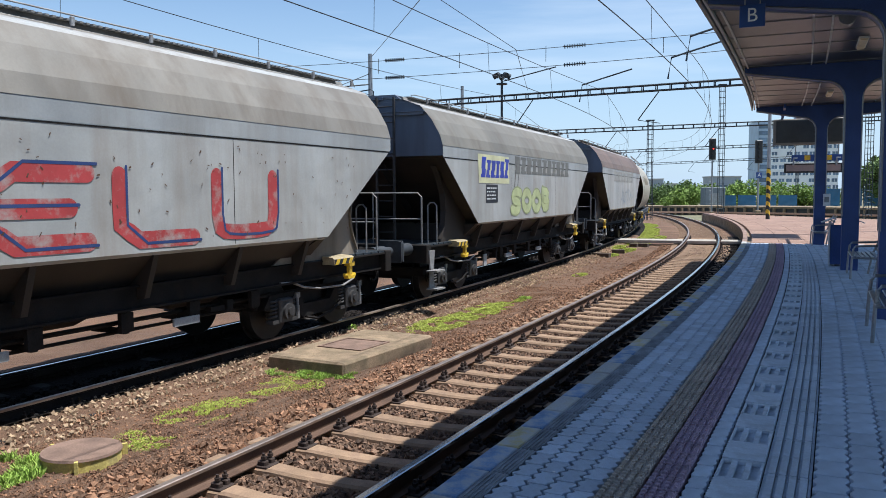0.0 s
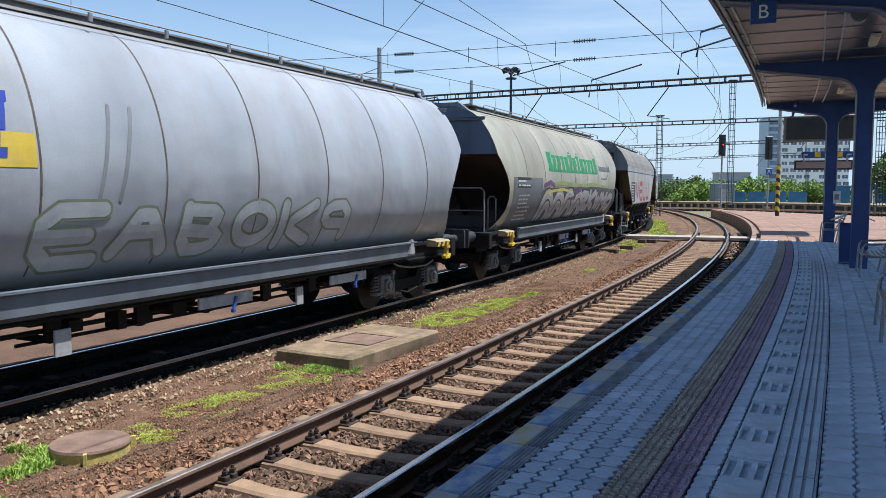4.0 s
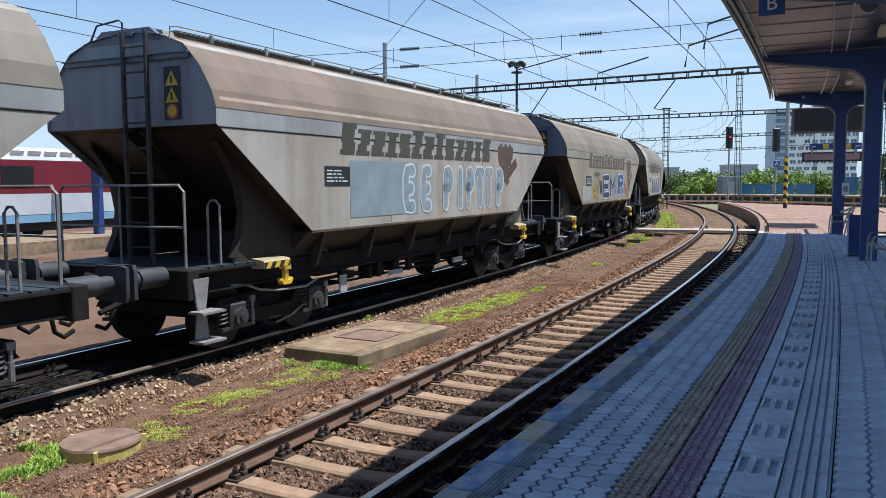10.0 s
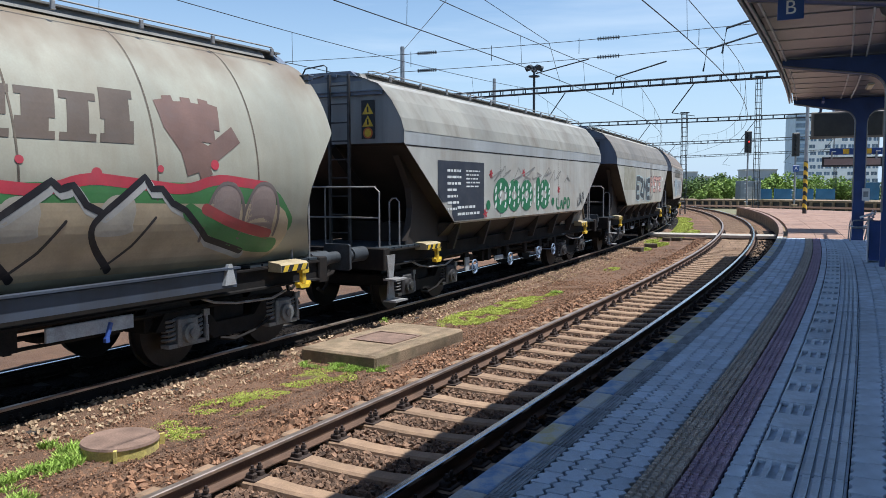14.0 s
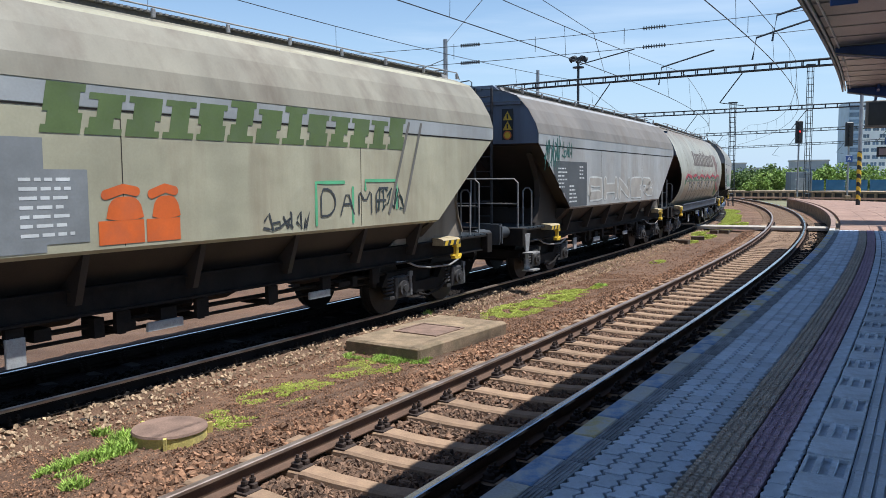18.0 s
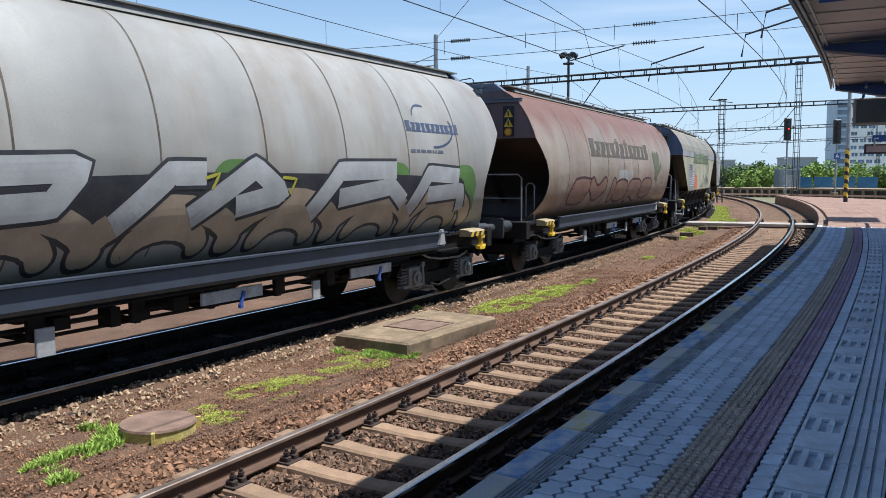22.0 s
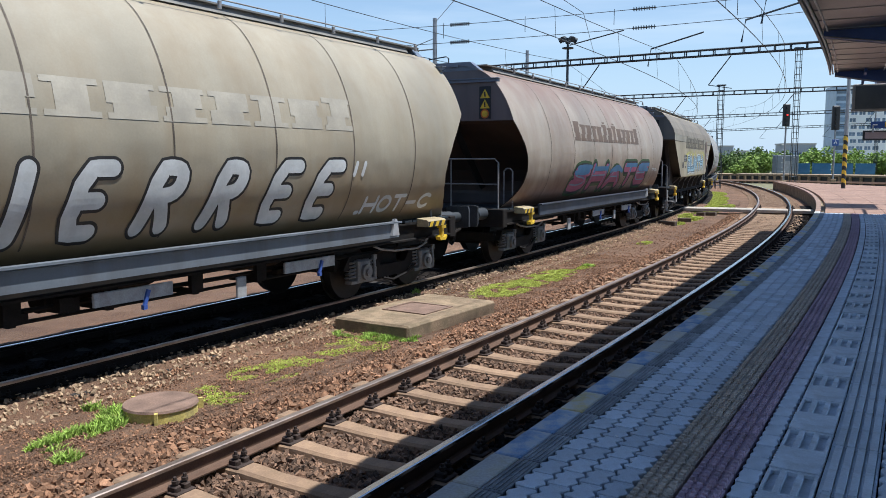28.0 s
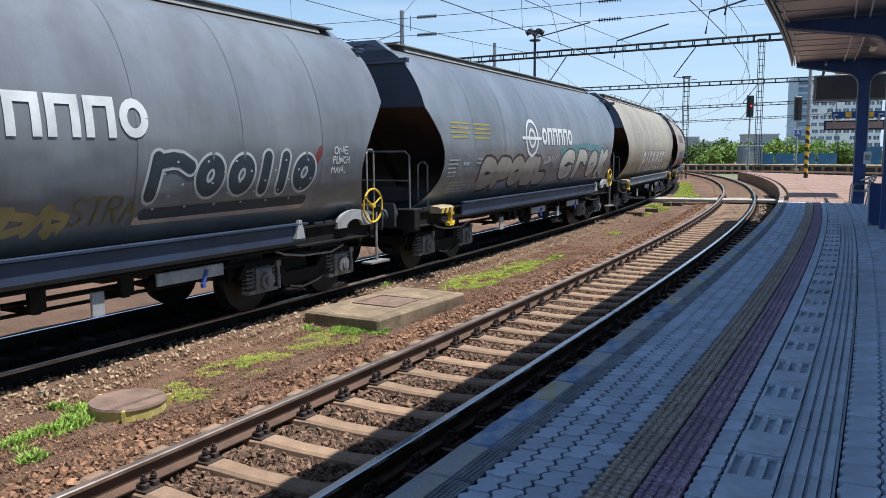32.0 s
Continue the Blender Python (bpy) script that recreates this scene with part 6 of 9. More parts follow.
def d_t7(w, sh):
    layer(w, "data_panel", [patch(sh, -5.3, -3.05, 1.9, 2.62, 0.0085), patch(sh, -4.6, -3.05, 1.58, 1.9, 0.0085)], (0.075, 0.08, 0.085), "dark grey data panel")
    layer(w, "small_print", data_rows(sh, -5.05, -4.4, 2.0, 2.5, 5, 0.0115, 4) + data_rows(sh, -4.3, -3.7, 1.65, 2.1, 4, 0.0115, 5) + data_rows(sh, -3.6, -3.15, 2.2, 2.55, 3, 0.0115, 9), PALE)
    graffiti(w, sh, "0HNEz", -3.0, 3.4, 1.62, 2.3, (0.36, 0.33, 0.29), (0.55, 0.55, 0.52), None, 0.2, None, 0, 2, 0.01, 0)
    scrawl(w, sh, -5.9, -4.9, 2.4, 3.2, (0.02, 0.11, 0.09), 0.035, 6, 9)
    scrawl(w, sh, -4.8, -4.1, 2.68, 3.1, (0.02, 0.11, 0.09), 0.035, 9, 5)
    warnings(w, sh)


def d_t8(w, sh):
    maker_name(w, sh, (0.105, 0.15, 0.05), -2.8, 3.2)
    layer(w, "grey_panel", [patch(sh, -4.1, -2.75, 1.58, 2.64, 0.0085), patch(sh, -2.75, -2.3, 1.65, 2.35, 0.0085)], (0.22, 0.23, 0.235), "grey data panel")
    layer(w, "data_panel", [patch(sh, -3.95, -3.35, 2.4, 2.6, 0.0115)], INKY)
    layer(w, "small_print", data_rows(sh, -3.9, -3.4, 2.42, 2.58, 2, 0.0145, 3) + data_rows(sh, -3.9, -3.2, 1.7, 2.1, 3, 0.0115, 5) + data_rows(sh, -3.0, -2.4, 1.7, 2.3, 6, 0.0115, 6), PALE)
    for u, q in ((-1.9, 0.3), (-1.38, 0.25)):
        layer(w, "orange_mark", [joined([patch(sh, u - q, u + q - 0.06, 1.6, 1.84, 0.0085), dome(sh, u - 0.7 * q, u + 0.8 * q, 1.84, 2.08, 0.0088), ribbon(sh, [(u - 0.7 * q, 2.1), (u, 2.16), (u + 0.5 * q, 2.13)], 0.1, 0.009)])], (0.62, 0.12, 0.02), "orange sprayed mark")
    layer(w, "tag_frame", [ribbon(sh, q, 0.05, 0.0105) for q in ([(1.1, 1.64), (1.1, 2.2), (1.7, 2.2)], [(1.9, 1.64), (1.9, 2.12)], [(2.2, 2.1), (2.2, 2.22), (3.0, 2.22), (3.0, 1.8)])], (0.12, 0.42, 0.21))
    layer(w, "tag_letters", word(sh, "DAMF", 1.2, 1.75, 0.3, 0.36, 0.12, 0.03, 0.013), (0.05, 0.055, 0.06))
    scrawl(w, sh, 0.1, 1.0, 1.6, 1.85, (0.04, 0.045, 0.05), 0.03, 9)
    scrawl(w, sh, 2.5, 3.2, 1.75, 2.15, (0.03, 0.05, 0.05), 0.03, 4)
    layer(w, "scrape", [ribbon(sh, [(2.8, 1.75), (3.35, 3.1)], 0.06, 0.0165), ribbon(sh, [(3.2, 1.75), (3.7, 3.1)], 0.06, 0.0167)], (0.15, 0.14, 0.12))
    warnings(w, sh)


def d_t9(w, sh):
    maker_name(w, sh, (0.105, 0.085, 0.06), -3.2, 3.0)
    graffiti(w, sh, "SVIoRo", -4.7, 4.2, 1.38, 2.2, (0.27, 0.15, 0.10), (0.075, 0.02, 0.025), None, 0.34, None, 0.2, 6)
    emblem(w, sh, 4.1, 2.0, 3.0, (0.12, 0.12, 0.06))
    layer(w, "grey_patch", [patch(sh, -0.6, 1.0, 2.05, 2.35, 0.0085)], (0.38, 0.36, 0.33))
    notice(w, sh, -3.6, -3.0, 1.95, 2.15, INKY)
    warnings(w, sh)


def d_t10(w, sh):
    for u, z in ((-4.3, 2.5), (-0.5, 2.42), (2.9, 2.42), (5.1, 2.4)):
        layer(w, "graffiti_green", [dome(sh, u - 0.55, u + 0.55, 1.5, z, 0.0088)], (0.10, 0.20, 0.05), "green sprayed haze")
    layer(w, "graffiti_shadow", [ribbon(sh, [(-4.1, 1.9), (-1.0, 1.98), (2.5, 1.96), (4.9, 1.9)], 0.56, 0.0098)], (0.025, 0.025, 0.03), "black sprayed ground")
    arcs(w, sh, -4.4, 5.4, 1.3, 1.95, 5, (0.40, 0.31, 0.22), (0.03, 0.03, 0.035), 0.3, None, 7)
    bars = [[(-4.0, 2.25), (-2.6, 2.3), (-2.9, 1.95), (-3.9, 1.9)], [(-2.2, 1.7), (-1.5, 2.25), (-1.0, 2.25)], [(-1.2, 1.75), (-0.2, 2.32), (0.3, 2.0), (-0.5, 1.85)], [(0.9, 1.7), (1.5, 2.28), (2.9, 2.3)],
            [(1.5, 1.9), (2.8, 2.05), (3.2, 1.8)], [(3.4, 1.65), (3.9, 2.25), (4.9, 2.2)], [(3.9, 1.9), (5.0, 1.95), (5.1, 1.6)]]
    layer(w, "graffiti_outline", [ribbon(sh, q, 0.36, 0.0165, False) for q in bars], (0.03, 0.03, 0.035))
    layer(w, "graffiti_fill", [ribbon(sh, q, 0.27, 0.0195, False) for q in bars], (0.42, 0.42, 0.42), "silver sprayed form")
    layer(w, "graffiti_scribble", [ribbon(sh, [(-1.0, 2.2), (-0.8, 2.25), (-0.9, 2.08)], 0.04, 0.023), ribbon(sh, [(0.3, 2.2), (0.55, 2.18), (0.45, 2.0)], 0.04, 0.023)], (0.45, 0.42, 0.04))
    layer(w, "maker_logo", slab_row(sh, 3.3, 5.0, 2.93, 3.08, 11, 0.0085) + [ribbon(sh, [(4.1 + 0.7 * math.cos(a), 3.02 + 0.33 * math.sin(a)) for a in np.linspace(-1.6, 0.4, 10)], 0.035, 0.011), ribbon(sh, [(3.9 + 0.3 * math.cos(a), 3.2 + 0.18 * math.sin(a)) for a in np.linspace(1.2, 3.1, 7)], 0.03, 0.011)], (0.06, 0.08, 0.14))
    layer(w, "small_print", data_rows(sh, 3.35, 4.9, 2.55, 2.68, 1, 0.0085, 3), (0.1, 0.11, 0.14))
    layer(w, "small_print", data_rows(sh, -5.0, -4.2, 1.5, 2.2, 7, 0.0195, 5), (0.5, 0.5, 0.48))
    notice(w, sh, -3.9, -3.2, 1.9, 2.15, INKY)


def d_t11(w, sh):
    maker_name(w, sh, (0.10, 0.085, 0.055), -3.1, 3.2, 2.7, 3.12)
    layer(w, "data_panel", [patch(sh, -3.45, -2.7, 2.15, 2.43, 0.0085), patch(sh, -3.95, -3.55, 1.9, 2.12, 0.0085), patch(sh, -3.2, -2.95, 1.88, 1.97, 0.0085)], INKY, "black data panel")
    layer(w, "small_print", data_rows(sh, -3.4, -2.75, 2.18, 2.41, 3, 0.0115, 4), PALE)
    rng = random.Random(17)
    layer(w, "graffiti_haze", [ribbon(sh, smooth_line([(u, rng.uniform(1.75, 2.3)), (u + rng.uniform(-0.2, 0.2), 2.4), (u + rng.uniform(0, 0.4), rng.uniform(2.4, 2.66))]), rng.uniform(0.03, 0.11), 0.0082 + 0.00002 * k) for k, u in enumerate(np.arange(-3.1, 3.6, 0.17))], (0.42, 0.40, 0.11), "yellow sprayed haze", (0.34, 0.30, 0.20))
    for text, u0, u1 in (("0L", -2.5, -0.5), ("INTH", -0.95, 3.4)):
        graffiti(w, sh, text, u0, u1, 1.64, 2.42, (0.25, 0.40, 0.48), (0.02, 0.025, 0.04), (0.50, 0.54, 0.53), 0.21, (0.05, 0.10, 0.14), 0.12, 5, 0.05, 0)
    emblem(w, sh, 4.25, 1.8, 3.3, (0.135, 0.085, 0.06))
    scrawl(w, sh, 4.4, 5.2, 2.2, 2.6, PALE, 0.03, 5)
    warnings(w, sh)


def d_t12(w, sh):
    maker_name(w, sh, (0.135, 0.09, 0.06), -3.2, 3.0)
    graffiti(w, sh, "SHATE", -3.4, 4.3, 1.35, 2.2, (0.33, 0.075, 0.15), (0.015, 0.015, 0.02), (0.035, 0.09, 0.03), 0.27, (0.16, 0.26, 0.36), 0.3, 3)
    layer(w, "graffiti_teal", word(sh, "SHATE", -3.05, 1.9, 1.2, 0.16, 0.34, 0.12, 0.0185, 0.3, 0.03, 3), (0.05, 0.16, 0.30))
    scrawl(w, sh, 4.9, 5.6, 1.85, 1.95, PALE, 0.02, 4)
    warnings(w, sh)


def d_t13(w, sh):
    for ch, u, wd, sl in (("P", -2.95, 0.55, 0.25), ("I", -2.06, 0.46, 0.22), ("E", -1.37, 0.5, 0.3), ("R", -0.48, 0.54, 0.34), ("R", 0.44, 0.54, 0.38), ("E", 1.38, 0.54, 0.42), ("E", 2.23, 0.56, 0.46)):
        layer(w, "graffiti_outline", word(sh, ch, u + 0.1, 1.475, wd - 0.2, 0.65, 0, 0.245, 0.0115, sl), (0.02, 0.018, 0.018))
        layer(w, "graffiti_fill", word(sh, ch, u + 0.1, 1.475, wd - 0.2, 0.65, 0, 0.175, 0.0145, sl), (0.62, 0.63, 0.62), "white letter with a black outline")
    layer(w, "graffiti_marks", [ribbon(sh, [(u, 2.0), (u + 0.05, 2.16)], 0.07, 0.0125) for u in (3.3, 3.5)], (0.62, 0.63, 0.62))
    layer(w, "tag_letters", word(sh, ".HOT-C", 3.5, 1.42, 0.3, 0.22, 0.09, 0.06, 0.0125, 0.1), (0.60, 0.61, 0.60), "white letters")
    layer(w, "faded_name", slab_row(sh, -3.6, 3.3, 2.62, 3.0, 10, 0.0085), (0.385, 0.345, 0.275))
    layer(w, "small_print", data_rows(sh, -5.0, -4.2, 1.5, 2.1, 5, 0.0115, 6), (0.33, 0.30, 0.25))
    layer(w, "scrape", [ribbon(sh, q, 0.014, 0.0125) for q in ([(-6.1, 2.95), (-4.6, 2.92), (-2.2, 2.9)], [(-6.0, 2.9), (-4.3, 1.75)], [(-4.9, 2.75), (-4.2, 2.97)])], (0.50, 0.46, 0.38), "pale scratched line")
    layer(w, "document_box", [patch(sh, -3.6, -3.35, 1.38, 1.62, 0.014)], (0.06, 0.055, 0.05))
    warnings(w, sh)


def maker_disc(w, sh, u, z, r):
    ring = [ribbon(sh, [(u + q * r * math.cos(a), z + q * r * math.sin(a)) for a in np.linspace(0, 2 * math.pi, 25)], 0.17 * r, 0.0185) for q in (0.92, 0.45)]
    layer(w, "maker_logo", ring + [ribbon(sh, [(u - 1.45 * r, z), (u + 1.45 * r, z)], 0.16 * r, 0.0195)], (0.66, 0.67, 0.66), "white round maker's mark")


def round_row(w, sh, u0, u1, z0, z1, n):
    """A lower-case maker's name as plain round and upright shapes."""
    step = (u1 - u0) / n
    res = []
    for i in range(n):
        a, b = u0 + i * step + 0.03, u0 + (i + 1) * step - 0.03
        c, zc, r = (a + b) / 2, (z0 + z1) / 2, 0.38 * (z1 - z0)
        if i % 5 == 0:
            res.append(ribbon(sh, [(c + 0.38 * (b - a) * math.cos(t), zc + r * math.sin(t)) for t in np.linspace(0, 2 * math.pi, 17)], 0.1, 0.0185))
        else:
            res.append(joined([patch(sh, a, a + 0.1, z0, z1, 0.0185), patch(sh, b - 0.1, b, z0, z1, 0.0185), patch(sh, a + 0.1, b - 0.1, z1 - 0.1, z1, 0.0185)]))
    layer(w, "maker_name", res, (0.66, 0.67, 0.66), "white maker's name")


def d_t14(w, sh):
    maker_disc(w, sh, -1.56, 2.53, 0.44)
    round_row(w, sh, -0.86, 1.68, 2.38, 2.8, 6)
    graffiti(w, sh, "DPOEL", -4.5, -0.3, 1.36, 2.22, (0.33, 0.30, 0.26), (0.05, 0.03, 0.03), None, 0.3, None, 0.12, 4)
    layer(w, "graffiti_cloud", [ribbon(sh, [(0.75, 2.2), (1.9, 2.28), (3.0, 2.36), (4.3, 2.3), (5.3, 2.2)], 0.2, 0.0095)], (0.10, 0.22, 0.24))
    for ch, u, wd in (("C", 0.6, 1.3), ("r", 2.05, 1.1), ("o", 3.3, 1.0), ("K", 4.4, 1.0)):
        layer(w, "graffiti_outline", word(sh, ch, u + 0.2, 1.62, wd - 0.42, 0.5, 0, 0.42, 0.0115, 0.35), (0.03, 0.04, 0.045))
        layer(w, "graffiti_fill", word(sh, ch, u + 0.2, 1.62, wd - 0.42, 0.5, 0, 0.33, 0.0145, 0.35), (0.50, 0.48, 0.42), "silver beige letter")
    scrawl(w, sh, -0.6, 0.4, 1.9, 2.12, (0.5, 0.5, 0.48), 0.025, 3)
    for u in (-6.0, -4.95):
        for z in (2.48, 2.57, 2.66, 2.75):
            layer(w, "yellow_bar", [patch(sh, u, u + 0.85 - 0.1 * (z < 2.5), z, z + 0.03, 0.0085)], (0.36, 0.29, 0.05))
    layer(w, "small_print", data_rows(sh, -6.05, -5.5, 1.72, 2.1, 4, 0.0085, 7) + data_rows(sh, -5.85, -4.85, 1.42, 1.66, 3, 0.0085, 9) + data_rows(sh, -5.4, -4.9, 1.9, 2.08, 1, 0.0085, 3) + data_rows(sh, -4.75, -4.3, 1.95, 2.12, 2, 0.0085, 4), (0.42, 0.43, 0.43))


def d_t15(w, sh):
    maker_disc(w, sh, -1.5, 2.55, 0.44)
    round_row(w, sh, -0.75, 1.81, 2.38, 2.8, 6)
    layer(w, "graffiti_ground", [ribbon(sh, [(1.72, 1.47), (4.62, 1.48)], 0.09, 0.0095)], (0.45, 0.36, 0.30))
    layer(w, "graffiti_haze", [ribbon(sh, [(4.75, 2.1), (4.85, 2.25)], 0.12, 0.0082)], (0.17, 0.03, 0.03))
    layer(w, "graffiti_bar", [ribbon(sh, [(1.8, 1.54), (4.5, 1.56), (4.62, 1.56)], 0.13, 0.0112)], (0.025, 0.035, 0.05))
    for ch, u, wd in (("r", 1.72, 0.72), ("o", 2.44, 0.5), ("o", 2.98, 0.5), ("I", 3.5, 0.34), ("I", 3.86, 0.34), ("o", 4.22, 0.52)):
        layer(w, "graffiti_outline", word(sh, ch, u + 0.1, 1.76, wd - 0.2, 0.4, 0, 0.235, 0.0125, 0.15), (0.50, 0.52, 0.52))
        layer(w, "graffiti_fill", word(sh, ch, u + 0.1, 1.76, wd - 0.2, 0.4, 0, 0.165, 0.0155, 0.15), (0.025, 0.04, 0.055), "black dotted letter with a white outline")
    layer(w, "graffiti_dots", [ribbon(sh, [(1.9 + 0.095 * i, 1.6 + 0.13 * (i * 3 % 5)), (1.91 + 0.095 * i, 1.6 + 0.13 * (i * 3 % 5))], 0.028, 0.02) for i in range(30)], (0.4, 0.45, 0.5))
    layer(w, "tag_letters", word(sh, "STRA", 0.85, 1.48, 0.16, 0.28, 0.06, 0.035, 0.0125, 0.1), (0.16, 0.14, 0.06))
    layer(w, "tag_letters", word(sh, "ONE", 5.18, 2.2, 0.09, 0.1, 0.03, 0.018, 0.0125), (0.6, 0.6, 0.6))
    scrawl(w, sh, -0.4, 0.8, 1.4, 1.75, (0.36, 0.29, 0.12), 0.09, 6)
    layer(w, "small_print", data_rows(sh, -6.05, -5.5, 1.72, 2.1, 4, 0.0085, 7) + data_rows(sh, -5.85, -4.85, 1.42, 1.66, 3, 0.0085, 9), (0.42, 0.43, 0.43))
    layer(w, "tag_letters", word(sh, "PUNCH", 5.16, 2.06, 0.06, 0.1, 0.025, 0.018, 0.0125), (0.6, 0.6, 0.6))
    layer(w, "tag_letters", word(sh, "MAN.", 5.14, 1.92, 0.07, 0.1, 0.03, 0.018, 0.0125), (0.6, 0.6, 0.6))


TANROOF = (0.265, 0.215, 0.148)
SPEC = [
    ("round", "rust-stained cream round-sided hopper wagon far along the train", CREAM, SLATE, d_lead, dict()),
    ("angular", "pale grey angular hopper wagon with rusty brown roof", GREY, SLATE, d_brownroof, dict(roof=(0.202, 0.130, 0.092))),
    ("angular", "grey angular hopper wagon with blue name panel and yellow graffiti", GREY, SLATE, d_b, dict(roof=(0.253, 0.228, 0.183))),
    ("angular", "grey angular hopper wagon with red and blue sprayed letters", GREY, (0.19, 0.20, 0.215), d_a, dict(roof=(0.281, 0.253, 0.211))),
    ("round", "cream round hopper wagon with green lettering and grey graffiti", (0.330, 0.314, 0.242), SLATE, d_e, dict()),
    ("round", "silver blue round hopper wagon with yellow name panel", (0.330, 0.348, 0.378), (0.07, 0.12, 0.24), d_m, dict(amount=0.25)),
    ("angular", "tan angular hopper wagon with white, black and blue graffiti", TAN, (0.19, 0.165, 0.13), d_t1, dict(roof=TANROOF, band=False, wheels=True, rails=False)),
    ("angular", "tan angular hopper wagon with dark blue block graffiti", TAN, SLATE, d_t2, dict(roof=TANROOF, band=False)),
    ("angular", "rust-streaked tan angular hopper wagon with white block graffiti", (0.40, 0.375, 0.33), (0.25, 0.27, 0.29), d_t3, dict(roof=(0.25, 0.185, 0.13), lean_stain=(0.26, 0.14, 0.08), amount=0.6)),
    ("angular", "tan angular hopper wagon with black and pink graffiti", (0.375, 0.36, 0.305), SLATE, d_t4, dict(roof=(0.231, 0.200, 0.157))),
    ("angular", "pale grey angular hopper wagon with green dotted graffiti", (0.375, 0.366, 0.332), (0.26, 0.26, 0.25), d_t5, dict(roof=(0.329, 0.311, 0.259), wheels=True)),
    ("round", "tan round hopper wagon with red, green and black graffiti band", (0.318, 0.306, 0.245), SLATE, d_t6, dict(lean_stain=(0.22, 0.165, 0.11), amount=0.4, wash=(((0.17, 0.115, 0.07), 3.55, 4.1, 0.75),))),
    ("angular", "light grey angular hopper wagon with outlined block graffiti", (0.350, 0.350, 0.340), SLATE, d_t7, dict(roof=(0.238, 0.207, 0.170))),
    ("angular", "cream angular hopper wagon with green lettering and orange marks", (0.40, 0.372, 0.262), (0.10, 0.13, 0.20), d_t8, dict(roof=(0.323, 0.290, 0.218), band=True)),
    ("round", "rusty pink round hopper wagon with dark brown graffiti outline", (0.29, 0.235, 0.18), (0.15, 0.10, 0.095), d_t9, dict(lean_stain=(0.24, 0.11, 0.06), amount=0.5, wash=(((0.19, 0.085, 0.05), 3.0, 3.7, 0.85), ((0.20, 0.11, 0.065), 2.0, 1.4, 0.8)))),
    ("round", "pale round hopper wagon with grey and green graffiti", (0.316, 0.304, 0.278), (0.15, 0.19, 0.28), d_t10, dict(rails=False)),
    ("angular", "tan angular hopper wagon with pale blue graffiti", (0.345, 0.302, 0.205), (0.15, 0.14, 0.12), d_t11, dict(roof=(0.266, 0.221, 0.157), band=False)),
    ("round", "rust-edged cream round hopper wagon with pink and black graffiti", (0.317, 0.264, 0.207), (0.14, 0.11, 0.105), d_t12, dict(lean_stain=(0.22, 0.13, 0.09), amount=0.5, wash=(((0.12, 0.05, 0.035), 2.1, 1.4, 0.8), ((0.22, 0.13, 0.095), 3.3, 4.0, 0.6)))),
    ("round", "dusty cream round hopper wagon with large white letters", (0.323, 0.282, 0.209), SLATE, d_t13, dict(lean_stain=(0.26, 0.19, 0.11), wash=(((0.24, 0.155, 0.07), 2.2, 1.3, 0.75),))),
    ("round", "dark grey round hopper wagon with white round mark and graffiti", (0.165, 0.178, 0.195), (0.06, 0.07, 0.09), d_t14, dict(rails=False, lean_stain=(0.09, 0.085, 0.08))),
    ("round", "dark grey round hopper wagon with white lettering and dotted graffiti", (0.165, 0.178, 0.195), (0.06, 0.07, 0.09), d_t15, dict(rails=False, lean_stain=(0.09, 0.085, 0.08))),
]
WAGONS = [wagon(k, l, b, e, d, **kw) for k, l, b, e, d, kw in SPEC]


# ---------------------------------------------------------------- beside the tracks
def along_pose(s, off, z=0.0, turn=0.0):
    return along(s, off, z) @ pose(0, 0, 0, 0, 0, turn)


# concrete chamber cover with an iron hatch
ch = thing("chamber_cover", "weathered raised concrete chamber cover with iron hatch", "manhole", m=along_pose(12.15, -2.62, -0.05, -3))
part("slab", Build().box(-1.22, 1.22, -0.66, 0.66, -0.3, 0.0, bevel=0.03).mesh("slab", M["concrete"]), ch)
part("hatch", Build().box(-0.36, 0.3, -0.33, 0.33, 0.001, 0.012, bevel=0.005).mesh("hatch", M["iron_lid"]), ch, "flush rusty iron hatch")
hb = Build()
for a, b, c, d in ((-0.42, 0.36, -0.39, -0.35), (-0.42, 0.36, 0.35, 0.39), (-0.42, -0.38, -0.35, 0.35), (0.32, 0.36, -0.35, 0.35)):
    hb.box(a, b, c, d, 0.001, 0.016)
part("hatch_frame", hb.mesh("hatch_frame", M["iron_lid"]), ch)

# round well ring with an iron lid
mh = thing("well_ring", "low round yellow mossy concrete ring with rusty lid", "manhole", m=along_pose(6.98, -2.38, -0.29))
part("ring", Build().disc((0, 0, 0), "z", 0.35, 0.145, 40, 0.342).mesh("ring", M["moss"], True), mh)
part("lid", Build().disc((0, 0, 0.145), "z", 0.355, 0.022, 40, 0.346).mesh("lid", M["iron_lid"], True), mh, "rusty flat iron lid")
part("skirt", Build().disc((0, 0, -0.03), "z", 0.41, 0.05, 40, 0.395).mesh("skirt", M["iron_lid"], True), mh)
for a in (-0.6, 1.6, 3.9):
    part("bracket", Build().box(-0.015, 0.015, -0.02, 0.03, 0, 0.15).mesh("bracket", M["moss"]), mh, at=pose(0.37 * math.cos(a), 0.37 * math.sin(a), 0.01, 0, 0, math.degrees(a) - 90))

